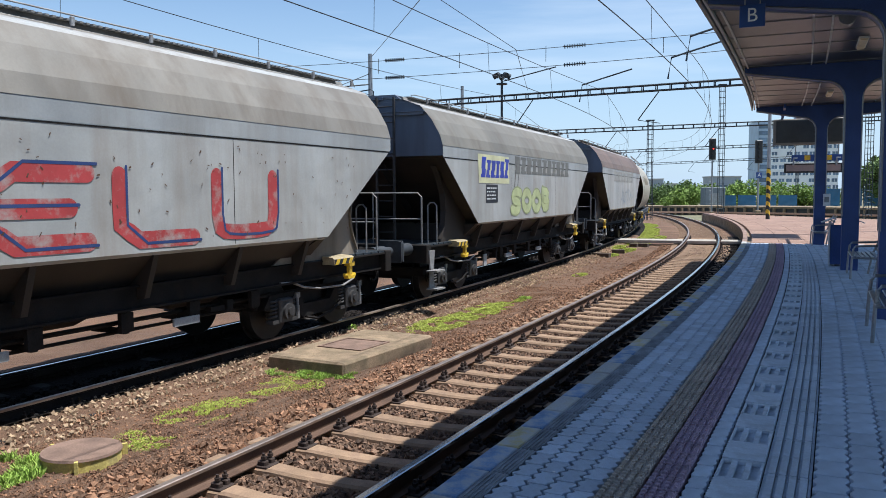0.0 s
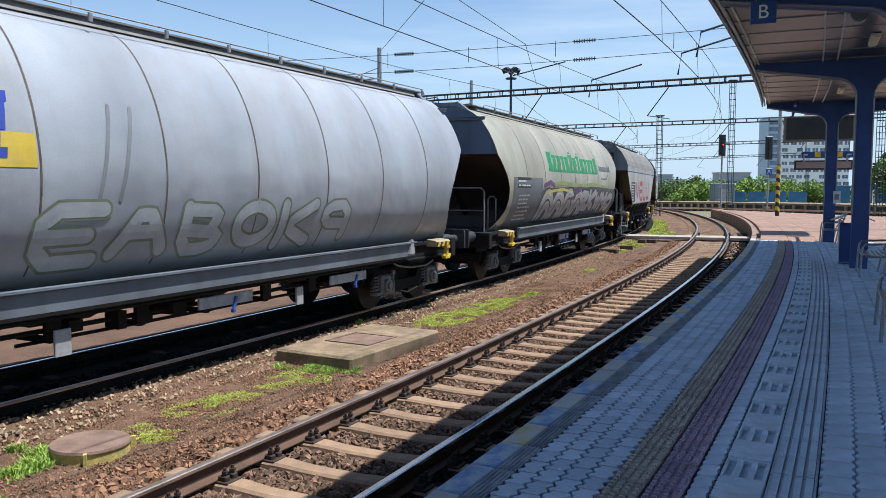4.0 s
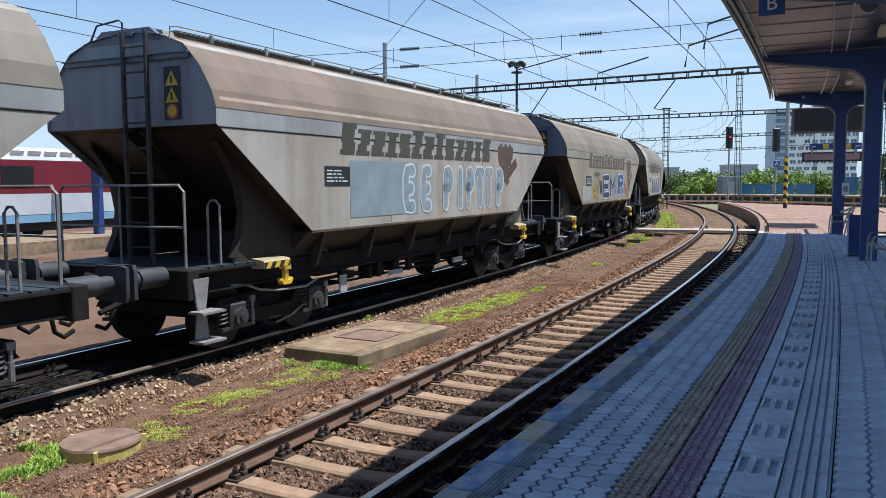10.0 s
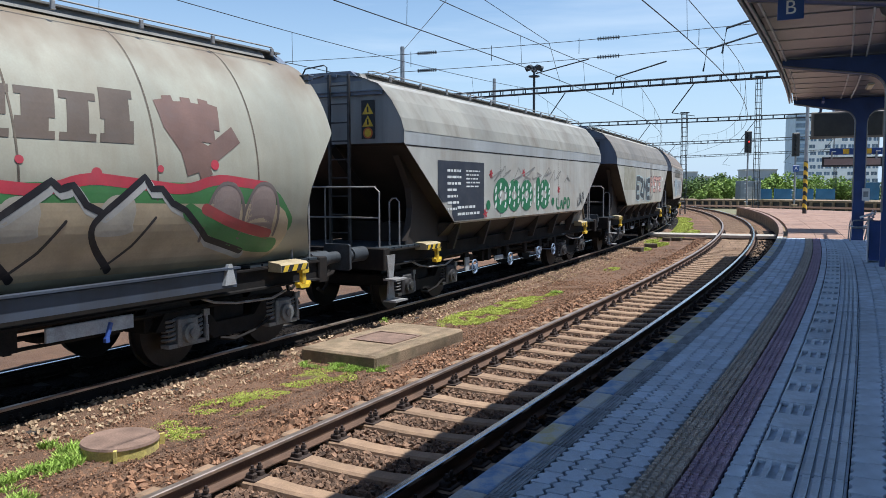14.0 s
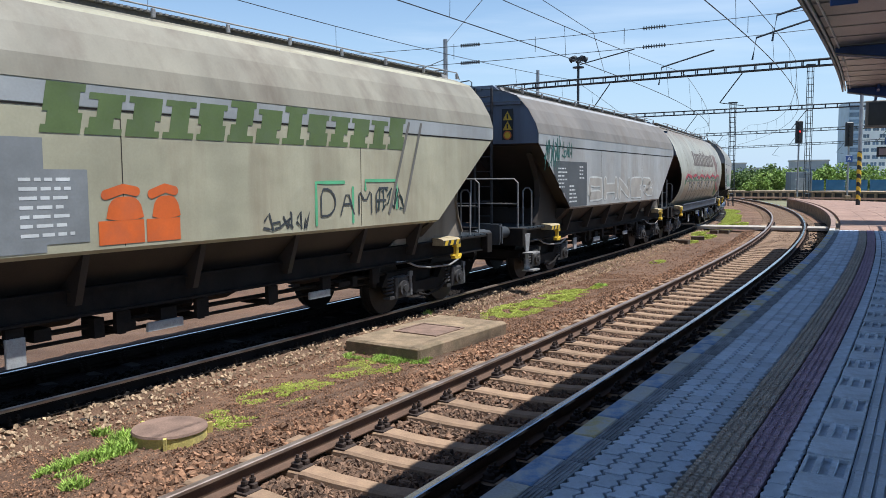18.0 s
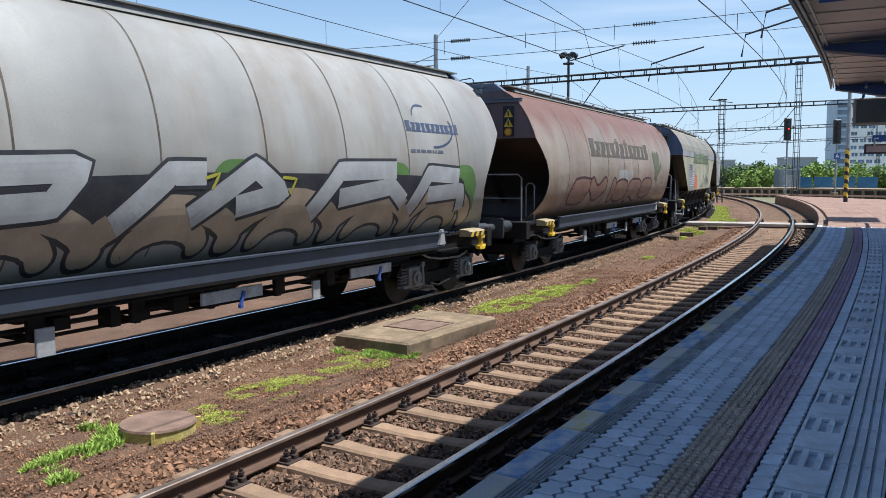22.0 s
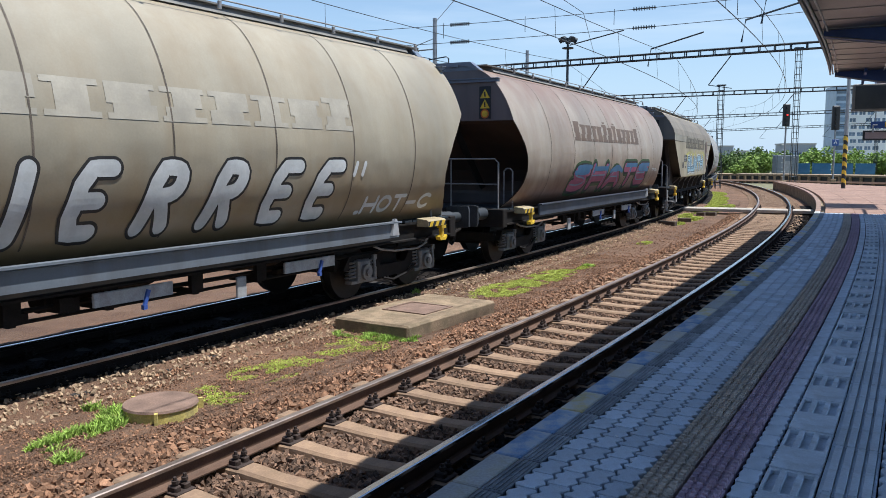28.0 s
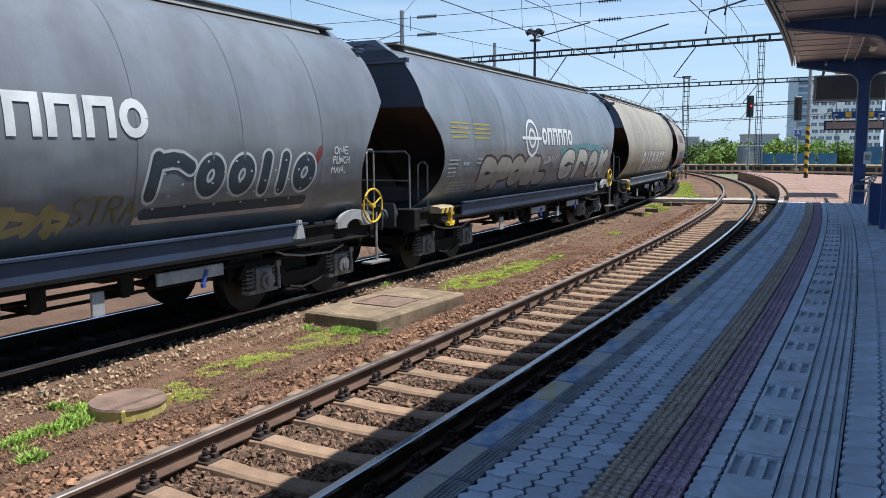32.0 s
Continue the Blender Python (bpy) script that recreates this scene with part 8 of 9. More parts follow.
FENCE = material("blue sheet fence", (0.045, 0.16, 0.30), 0.6, scale=0.8, vary=0.2, bump=0.1, stain=(0.10, 0.2, 0.32), amount=0.5)
fe = thing("blue_fence", "blue sheet metal fence behind the far platform", "fence")
for i in range(14):
    x0 = 39.5 + i * 2.4
    y0 = 115 - i * 1.1
    if i == 4:
        continue
    high = 1.45 if i < 4 else 2.3
    part("fence_panel", shared("fpanel%g" % high, lambda: Build().box(0.05, 2.3, -0.03, 0.03, 0.0, high).mesh("fence_panel", FENCE)), fe, at=pose(x0, y0, 0.35, 0, 0, -25))
    part("fence_post", shared("fpost%g" % high, lambda: Build().box(-0.05, 0.05, -0.08, 0.08, -0.7, high + 0.1).mesh("fence_post", FENCE)), fe, at=pose(x0, y0, 0.35))
ht = thing("equipment_hut", "grey blue equipment cabinets by the far platform", "hut", m=Matrix.Translation((37.6, 112, -0.3)))
part("body", Build().box(-1.4, 1.4, -1, 1, 0, 3.2, bevel=0.05).mesh("body", material("grey blue hut paint", (0.15, 0.18, 0.21), 0.6, scale=1, vary=0.2, bump=0.1)), ht)
part("door", Build().box(-0.5, 0.5, -1.03, -1.005, 0.2, 2.4).mesh("door", M["galv"]), ht)

# tower block; facade and stair core lightened in colour to imitate distance haze
TW = material("pale tower facade", (0.82, 0.83, 0.84), 0.7, scale=0.3, vary=0.08, bump=0.1)
TG = material("blue window glass", (0.13, 0.19, 0.27), 0.2, 0.0, scale=0.4, vary=0.3, bump=0, each=0.35)
TB = material("blue tower stair core", (0.38, 0.48, 0.60), 0.5, scale=0.3, vary=0.12, bump=0)
tw = thing("tower_block", "white eleven storey tower block with ribbon windows", "building", m=Matrix.Translation((154.0, 350, -0.5)) @ pose(0, 0, 0, 0, 0, -6))
part("wall", Build().box(-11.5, 17, 0, 14, 0, 32.5).mesh("wall", TW), tw)
part("stair_core", Build().box(-17, -11.5, -0.6, 14, 0, 33.6).mesh("stair_core", TB), tw, "blue glazed stair core")
part("roof_parapet", Build().box(-11.6, 17.1, -0.1, 14.1, 32.5, 33.3).mesh("roof_parapet", TW), tw)
WIN = shared("towerwin", lambda: Build().box(-1.15, 1.15, -0.06, 0.1, -0.75, 0.75).mesh("window", TG))
WFR = shared("towerfr", lambda: Build().box(-0.05, 0.05, -0.12, -0.065, -0.75, 0.75).box(-1.2, 1.2, -0.12, -0.02, -0.83, -0.76).mesh("window_frame", TW))
for i in range(11):
    for j in range(9):
        if (i * 5 + j * 3) % 11 == 0:
            continue
        wn_ = part("window", WIN, tw, at=pose(-9.7 + j * 3.15 + (0.5 if i % 2 else 0), 0, 2.0 + i * 2.9))
        part("window_frame", WFR, wn_)
for i in range(11):
    part("core_glazing", shared("coreglz", lambda: Build().box(-2.4, 2.4, -0.72, -0.605, -0.9, 0.9).mesh("core_glazing", TG)), tw, at=pose(-14.2, 0, 2.2 + i * 2.9))
for x, y, wd, h, c in ((80.0, 300, 4.5, 7.6, (0.33, 0.36, 0.40)), (85.5, 300, 4, 5.8, (0.40, 0.43, 0.47)), (84.5, 240, 8.6, 7.2, (0.34, 0.37, 0.42)), (78, 420, 12, 9.5, (0.42, 0.46, 0.52)), (205, 330, 20, 12, (0.45, 0.47, 0.5))):
    bl = thing("low_building", "distant flat-roofed grey blue building", "building", "distant buildings", m=Matrix.Translation((x, y, -0.5)))
    fm_ = material("far facade", c, 0.7, scale=0.3, vary=0.12, bump=0.1)
    part("wall", Build().box(-wd / 2, wd / 2, 0, 8, 0, h).mesh("wall", fm_), bl)
    part("roof", Build().box(-wd / 2 - 0.2, wd / 2 + 0.2, -0.2, 8.2, h, h + 0.4).mesh("roof", M["roof_grey"]), bl)
    for i in range(int(wd // 1.6)):
        for k in range(int(h // 2.8)):
            part("window", shared("lowwin", lambda: Build().box(-0.5, 0.5, -0.05, 0.05, -0.6, 0.6).mesh("window", TG)), bl, at=pose(-wd / 2 + 1 + i * 1.6, 0, 1.6 + 2.7 * k))


# ---------------------------------------------------------------- plants
def leaves(rng, centers, count, size, flat=1.0):
    """Many small bent leaf clumps round the given centres (x, y, z, r)."""
    vs, fs = [], []
    for _ in range(count):
        cx, cy, cz, r = centers[rng.randrange(len(centers))]
        d = Vector((rng.gauss(0, 1), rng.gauss(0, 1), rng.gauss(0, 1))).normalized() * r * (rng.random() ** 0.4)
        c = Vector((cx + d.x, cy + d.y, cz + d.z * flat))
        a = Vector((rng.gauss(0, 1), rng.gauss(0, 1), rng.gauss(0, 0.6))).normalized()
        b = a.cross(Vector((rng.gauss(0, 1), rng.gauss(0, 1), rng.gauss(0, 1)))).normalized()
        s = size * rng.uniform(0.6, 1.4)
        k = len(vs)
        vs += [c - a * s, c + b * s * 0.6, c + a * s, c - b * s * 0.6 + Vector((0, 0, s * 0.2))]
        fs.append((k, k + 1, k + 2, k + 3))
    return vs, fs


def tree(x, y, h, r, mat, seed, bush=False):
    rng = random.Random(seed)
    t = thing("bush" if bush else "tree", "broad leafy green bush by the railway" if bush else "leafy green tree behind the tracks", "bush" if bush else "tree", "trees behind the tracks", m=Matrix.Translation((x, y, -0.5)))
    limbs = Build().tube([(0, 0, 0), (0.1, 0.05, h * 0.35), (0.05, 0.1, h * 0.7)], 0.16 * h / 6, 7, r1=0.05)
    centers = []
    for i in range(11 if not bush else 8):
        a = rng.uniform(0, 6.28)
        q = rng.uniform(0.25, 0.85)
        p = Vector((r * q * math.cos(a), r * q * math.sin(a), h * rng.uniform(0.32 if not bush else 0.2, 0.85)))
        limbs.tube([(0, 0, h * 0.3), tuple(p * 0.6 + Vector((0, 0, h * 0.12))), tuple(p)], 0.05 * h / 6, 5, r1=0.02)
        centers.append((p.x, p.y, p.z, r * rng.uniform(0.28, 0.48)))
    centers.append((0, 0, h * 0.82, r * 0.4))
    part("trunk", limbs.mesh("trunk", M["bark"]), t)
    v, f = leaves(rng, centers, 2600, 0.22 * (h / 5) ** 0.5)
    part("crown", mesh_of("crown", v, f, mat), t)
    return t


k = 0
for x, y, h, r, lm in ((33.5, 128, 4.6, 3.4, "leaf"), (38.0, 136, 5.8, 3.8, "leaf"), (42.6, 140, 6.2, 4.0, "leaf"), (40, 130, 3.8, 3.4, "leaf_light"), (46.2, 138, 5.0, 3.6, "leaf"), (49, 150, 5.2, 4, "leaf"),
                       (35.8, 124, 3.0, 2.8, "leaf_light"), (30.0, 132, 5, 3.5, "leaf"), (26, 140, 5.5, 4, "leaf"), (45, 124, 4.4, 3.2, "leaf_light"), (48.4, 126, 4.9, 3.6, "leaf_light"), (51.8, 124, 4.6, 3.4, "leaf_light"), (54.6, 122, 4.2, 3.2, "leaf_light"),
                       (58, 121, 4.0, 3.0, "leaf"), (74, 120, 6.5, 4.2, "leaf"), (79, 112, 7.5, 4.6, "leaf"), (70, 104, 5.5, 3.6, "leaf_light"), (57.5, 106, 11.0, 3.6, "leaf"), (62.5, 109, 12.0, 4.0, "leaf"), (20, 150, 5.5, 4.5, "leaf"), (12, 160, 5.5, 5, "leaf")):
    k += 1
    tree(x, y, h * (0.68 if lm == "leaf" else 0.85), r, M[lm], k, lm == "leaf_light")

# ---------------------------------------------------------------- passenger train standing on a far track
CR = material("dark red coach paint", (0.16, 0.014, 0.026), 0.35, scale=1, vary=0.1, bump=0.03, stain=(0.15, 0.02, 0.03), amount=0.3)
CW = material("white coach paint", (0.50, 0.53, 0.57), 0.4, scale=1, vary=0.08, bump=0.03)
CB = material("light blue coach paint", (0.20, 0.36, 0.52), 0.4, scale=1, vary=0.08, bump=0.03)
CG = material("coach window glass", (0.02, 0.022, 0.025), 0.15, scale=1, vary=0.2, bump=0)
RF = material("grey coach roof", (0.42, 0.43, 0.44), 0.6, scale=1, vary=0.15, bump=0.05)
for s0 in (-6.0, 12.6, 31.2):
    pc = thing("passenger_coach", "standing red, white and blue passenger train unit", "train", "standing passenger train", m=along_pose(s0, -27.0, 0.0))
    part("upper_body", Build().box(-9, 9, -1.42, 1.42, 1.9, 3.25).mesh("upper_body", CR), pc, "dark red upper body")
    part("middle_body", Build().box(-9, 9, -1.43, 1.43, 1.05, 1.895).mesh("middle_body", CW), pc, "white waist")
    part("lower_body", Build().box(-9, 9, -1.42, 1.42, 0.72, 1.045).mesh("lower_body", CB), pc, "light blue lower stripe")
    part("roof", Build().prism([(-1.42, 3.255), (1.42, 3.255), (1.2, 3.62), (0.6, 3.8), (-0.6, 3.8), (-1.2, 3.62)], "x", -9, 9).mesh("roof", RF), pc)
    for x in (-6.5, -2, 2.5, 7):
        part("window", shared("coachwin", lambda: Build().box(-0.75, 0.75, -0.02, 0.02, -0.42, 0.42, bevel=0.01).mesh("window", CG)), pc, at=pose(x, -1.43, 2.6)) if s0 > 25 else None
    for x in np.arange(-8, 8.1, 0.8):
        part("roof_grille", shared("grille", lambda: Build().box(-0.3, 0.3, -0.03, 0.03, -0.2, 0.2).mesh("roof_grille", M["white"])), pc, at=pose(float(x), -1.28, 3.46, 28, 0, 0))
    part("underframe", Build().box(-8.6, 8.6, -1.1, 1.1, 0.35, 0.7).mesh("underframe", M["black"]), pc)
    for x in (-6.5, 6.5):
        for dx in (-1.2, 1.2):
            part("wheelset", shared("wheel", wheel_mesh), pc, at=pose(x + dx, 0, 0.46))
    part("pantograph", Build().tube([(0, 0, 3.8), (1.2, 0, 4.5), (0, 0, 5.3)], 0.03, 5).tube([(0, -0.8, 5.3), (0, 0.8, 5.3)], 0.03, 5).mesh("pantograph", M["black"]), pc)
railway("side_track", "far station track under the passenger train", -27.0, -20, 60, 59, 59.5, M["rail_side"])
railway("side_track", "empty station track behind the freight train", -13.2, -20, 60, 59, 59.5, M["rail_side"])
lpf = thing("low_platform", "low pale platform beside the passenger train", "platform", kind="structure")
part("platform_top", sweep("platform_top", [(-24.9, 0.25), (-21.5, 0.25), (-21.5, -0.4), (-24.9, -0.4)], -20, 60, 2.0, M["concrete"]), lpf)
for s in (-4, 6, 16, 26, 36):
    bp_ = thing("blue_post", "blue steel post on the low platform", "post", "posts on the low platform", m=along_pose(s, -23.2, 0.25))
    part("shaft", Build().box(-0.16, 0.16, -0.16, 0.16, 0, 3.6, bevel=0.02).mesh("shaft", M["blue_steel"]), bp_)
    part("arm", Build().box(-0.1, 0.1, -1.6, 1.6, 3.6, 3.8).mesh("arm", M["blue_steel"]), bp_)
sh2 = thing("island_canopy", "slim blue edged canopy over the low platform", "canopy", kind="structure")
part("roof", sweep("island_roof", [(-25.0, 4.1), (-21.4, 4.1), (-21.4, 4.3), (-25.0, 4.3)], -20, 14, 2.0, M["roof_grey"]), sh2)


# ---------------------------------------------------------------- platform pieces
EDGE_PAINT = material("edge stone with worn blue paint", (0.17, 0.29, 0.50), 0.8, scale=3.5, vary=0.3, bump=0.4, grain=80, stain=(0.44, 0.45, 0.46), amount=0.9, each=0.15, clip=(0.4, 0.6))
EDGE_YELLOW = material("edge stone with worn yellow paint", (0.52, 0.43, 0.20), 0.8, scale=3.5, vary=0.3, bump=0.4, grain=80, stain=(0.42, 0.43, 0.43), amount=0.9, each=0.12, clip=(0.4, 0.6))


def curved_tile(s0, s1, o0, o1, z0, z1, lip=0.006):
    """A piece of paving in place on the curve, with a softened rim."""
    p = lip
    low = [at(s, o) for s, o in ((s0, o0), (s1, o0), (s1, o1), (s0, o1))]
    hi = [at(s, o) for s, o in ((s0 + p, o0 + p), (s1 - p, o0 + p), (s1 - p, o1 - p), (s0 + p, o1 - p))]
    vs = [(v.x, v.y, z0) for v in low] + [(v.x, v.y, z1 - p * 0.7) for v in low] + [(v.x, v.y, z1) for v in hi]
    fs = [(i, (i + 1) % 4, 4 + (i + 1) % 4, 4 + i) for i in range(4)] + [(4 + i, 4 + (i + 1) % 4, 8 + (i + 1) % 4, 8 + i) for i in range(4)] + [(8, 9, 10, 11)]
    return vs, [tuple(reversed(f)) for f in fs]


def tile_box(l, w, h, lip=0.005):
    """Tile centred on its own place, top at 0."""
    a, b, p = l / 2, w / 2, lip
    low = [(-a, -b), (a, -b), (a, b), (-a, b)]
    hi = [(-a + p, -b + p), (a - p, -b + p), (a - p, b - p), (-a + p, b - p)]
    vs = [(x, y, -h) for x, y in low] + [(x, y, -p * 0.7) for x, y in low] + [(x, y, 0) for x, y in hi]
    fs = [(i, (i + 1) % 4, 4 + (i + 1) % 4, 4 + i) for i in range(4)] + [(4 + i, 4 + (i + 1) % 4, 8 + (i + 1) % 4, 8 + i) for i in range(4)] + [(8, 9, 10, 11)]
    return vs, fs


# edge stones: a narrow painted nose, then a dark ribbed row
def edge_mesh(mat):
    v, f = tile_box(0.488, 0.172, 0.12, 0.01)
    return mesh_of("edge_stone", v, f, mat)


EDGES = [edge_mesh(EDGE_PAINT), edge_mesh(M["edge_stone"]), edge_mesh(EDGE_YELLOW), edge_mesh(material("dusty tan edge stone", (0.26, 0.175, 0.135), 0.9, scale=3, vary=0.2, bump=0.3, grain=60, each=0.1))]
DARK_EDGE = material("dark grey edge paver", (0.20, 0.215, 0.24), 0.85, scale=4, vary=0.3, bump=0.4, grain=80, stain=(0.33, 0.35, 0.37), amount=0.5, each=0.2)
rb = Build()
rb.add(*tile_box(0.488, 0.128, 0.05, 0.005))
for i in range(4):
    rb.box(-0.235, 0.235, -0.05 + i * 0.028, -0.038 + i * 0.028, 0.0, 0.005)
RIBBED = mesh_of("ribbed_paver", rb.v, rb.f, DARK_EDGE)
s = -13.5
rng = random.Random(4)
while s < 73:
    pick = rng.choice((0, 1, 2, 0, 1, 1, 0, 2)) if s < 32 else 3
    part("edge_stone", EDGES[pick], plat, at=along(s + 0.25, 1.826, PZ + 0.002) @ pose(0, 0, rng.uniform(-.003, .003), 0, 0, rng.uniform(-.2, .2)))
    if s < END:
        part("ribbed_paver", RIBBED, plat, at=along(s + 0.25, 1.98, PZ - 0.001))
    s += 0.5


def wavy_paver(l, w, h, amp):
    """Interlocking paver with wavy long sides."""
    n = 13
    p = 0.004
    g_ = 0.0095

    def ring(in_s, in_o):
        xs = np.linspace(-l / 2 + in_s, l / 2 - in_s, n)
        wave = [amp * math.sin(4 * math.pi * x / l) for x in xs]
        return [(x, -w / 2 + in_o + q) for x, q in zip(xs, wave)] + [(x, w / 2 - in_o + q) for x, q in zip(reversed(xs), reversed(wave))]
    low, top = ring(0.6 * g_, 1.15 * g_), ring(0.6 * g_ + p, 1.15 * g_ + p)
    k = len(low)
    vs = [(x, y, -h) for x, y in low] + [(x, y, -0.004) for x, y in low] + [(x, y, 0) for x, y in top]
    fs = [(i, (i + 1) % k, k + (i + 1) % k, k + i) for i in range(k)] + [(k + i, k + (i + 1) % k, 2 * k + (i + 1) % k, 2 * k + i) for i in range(k)]
    fs.append(tuple(range(2 * k, 3 * k)))
    return vs, fs


def lay(name, piece, mat_one, mat_all, rows, l, s0, s1, near0, near1, stagger=True, seed=1, tilt=0.25):
    """Rows of one piece along the platform: single parts where it is walked past, joined beyond."""
    v, f = piece
    me = mesh_of(name, v, f, mat_one)
    rng = random.Random(seed)
    V = np.array(v)
    av, af = [], []
    made = 0
    for j, o in enumerate(rows):
        s = s0 + (l / 2 if stagger and j % 2 else 0)
        while s < s1 - l / 2:
            m = along(s + l / 2, o, PZ + rng.uniform(-.0025, .0025)) @ pose(0, 0, 0, rng.uniform(-tilt, tilt), rng.uniform(-tilt, tilt), rng.uniform(-.3, .3))
            if near0 <= s < near1 and made < 300:
                part(name, me, plat, at=m)
                made += 1
            else:
                mm = np.array(m)
                k = len(av)
                av.extend(map(tuple, V @ mm[:3, :3].T + mm[:3, 3]))
                af.extend(tuple(i + k for i in q) for q in f)
            s += l
    if av:
        tagged(part(name + "s", mesh_of(name + "s", av, af, mat_all), plat), kind="stuff")


def island_copy(name, color, stain, isl=0.14, **kw):
    return material(name, color, 0.85, scale=5, vary=0.2, bump=0.35, grain=110, stain=stain, amount=0.4, island=isl, **kw)


lay("paver", wavy_paver(0.22, 0.141, 0.05, 0.016), M["paver"], M["paver_stuff"], [2.122 + 0.141 * i for i in range(4)], 0.22, -8.0, END, 4.6, 15, True, 3)
# tactile tiles with studs


def stud_tile(l, w):
    """Tactile tile with four rows of round-topped studs."""
    v, f = tile_box(l - 0.026, w - 0.018, 0.05, 0.005)
    v, f = list(v), list(f)
    for i in range(4):
        for j in range(4):
            x, y = l * (i - 1.5) * 0.235, w * (j - 1.5) * 0.235
            k = len(v)
            v += [(x - 0.016, y - 0.016, 0), (x + 0.016, y - 0.016, 0), (x + 0.016, y + 0.016, 0), (x - 0.016, y + 0.016, 0),
                  (x - 0.013, y - 0.013, 0.018), (x + 0.013, y - 0.013, 0.018), (x + 0.013, y + 0.013, 0.018), (x - 0.013, y + 0.013, 0.018)]
            f += [(k, k + 1, k + 5, k + 4), (k + 1, k + 2, k + 6, k + 5), (k + 2, k + 3, k + 7, k + 6), (k + 3, k, k + 4, k + 7), (k + 4, k + 5, k + 6, k + 7)]
    return v, f


TY, TR = (0.49, 0.42, 0.36), (0.42, 0.31, 0.40)
lay("tactile_tile", stud_tile(0.24, 0.22), M["tact_y"], island_copy("yellow tactile tiles", TY, (0.2, 0.17, 0.13)), [2.725], 0.24, -8.0, END, 3.5, 18, False, 5)
lay("tactile_tile", stud_tile(0.24, 0.22), M["tact_r"], island_copy("red tactile tiles", TR, (0.16, 0.13, 0.13)), [2.945], 0.24, -8.0, END, 3.5, 18, False, 6)
LIGHT_P = (0.56, 0.63, 0.73)
lay("paver", wavy_paver(0.22, 0.125, 0.05, 0.006), material("light grey paver", LIGHT_P, 0.85, scale=5, vary=0.18, bump=0.35, grain=120, each=0.1),
    island_copy("light grey pavers", LIGHT_P, (0.25, 0.25, 0.25), 0.1), [3.12], 0.22, -8.0, END, 4, 16, False, 7)


# guide blocks: a plain block with toothed sides, then one with three slots
def toothed(v, f, x0, x1, y0, y1, top, tooth=0.012, pitch=0.045):
    """A flat block whose two long sides run in small teeth."""
    n = max(2, int((x1 - x0) / pitch) * 2)
    xs = np.linspace(x0, x1, n + 1)
    teeth = [tooth * (i % 2) for i in range(n + 1)]
    k = len(v)
    for i, x in enumerate(xs):
        for y in (y0 + teeth[i], y1 - tooth + teeth[i]):
            v += [(x, y, -0.05), (x, y, top)]
    for i in range(n):
        a = k + 4 * i
        f += [(a + 1, a + 5, a + 7, a + 3), (a, a + 4, a + 5, a + 1), (a + 2, a + 3, a + 7, a + 6)]
    a = k + 4 * n
    f += [(k, k + 1, k + 3, k + 2), (a, a + 2, a + 3, a + 1)]


def slot_block():
    v, f = [], []

    def add(x0, x1, y0, y1, z1):
        vv, ff = tile_box(x1 - x0, y1 - y0, 0.05, 0.004)
        k = len(v)
        v.extend((a + (x0 + x1) / 2, b + (y0 + y1) / 2, c + z1) for a, b, c in vv)
        f.extend(tuple(i + k for i in q) for q in ff)
    toothed(v, f, -0.38, -0.008, -0.135, 0.135, 0.0)
    add(0.0, 0.022, -0.13, 0.13, 0)
    add(0.355, 0.377, -0.13, 0.13, 0)
    for y0, y1 in ((-0.132, -0.112), (-0.058, -0.024), (0.03, 0.064), (0.117, 0.132)):
        add(0.022, 0.355, y0, y1, 0)
    add(0.022, 0.355, -0.13, 0.13, -0.028)
    return v, f


lay("guide_block", slot_block(), M["slot"], island_copy("guide blocks", (0.57, 0.63, 0.71), (0.28, 0.28, 0.28), 0.06), [3.325], 0.77, -8.01, END, 2, 31, False, 8, 0.1)


def rib_tile():
    """Guide tile of raised ribs with deep grooves between them."""
    v, f = [], []
    for y0, y1, z in ((-0.135, -0.119, -0.013), (-0.116, -0.072, 0), (-0.07, -0.054, -0.013), (-0.052, -0.012, 0), (-0.01, 0.006, -0.013), (0.008, 0.05, 0), (0.052, 0.068, -0.013), (0.07, 0.114, 0), (0.116, 0.135, -0.013)):
        vv, ff = tile_box(0.396, y1 - y0, 0.05, 0.003)
        k = len(v)
        v.extend((a, b + (y0 + y1) / 2, c + z) for a, b, c in vv)
        f.extend(tuple(i + k for i in q) for q in ff)
    return v, f


lay("guide_rib", rib_tile(), M["slot"], island_copy("guide ribs", (0.53, 0.59, 0.67), (0.25, 0.25, 0.25), 0.06), [3.602], 0.4, -8.0, END, 3, 31, False, 9, 0.1)
BIGP = (0.53, 0.60, 0.70)
lay("large_paver", wavy_paver(0.3, 0.2, 0.05, 0.012), material("large grey paver", BIGP, 0.85, scale=4, vary=0.18, bump=0.3, grain=110, each=0.1),
    island_copy("large grey pavers", BIGP, (0.2, 0.2, 0.2), 0.1), [3.845 + 0.2 * i for i in range(16)], 0.3, -8.0, END, 6, 14, True, 10)

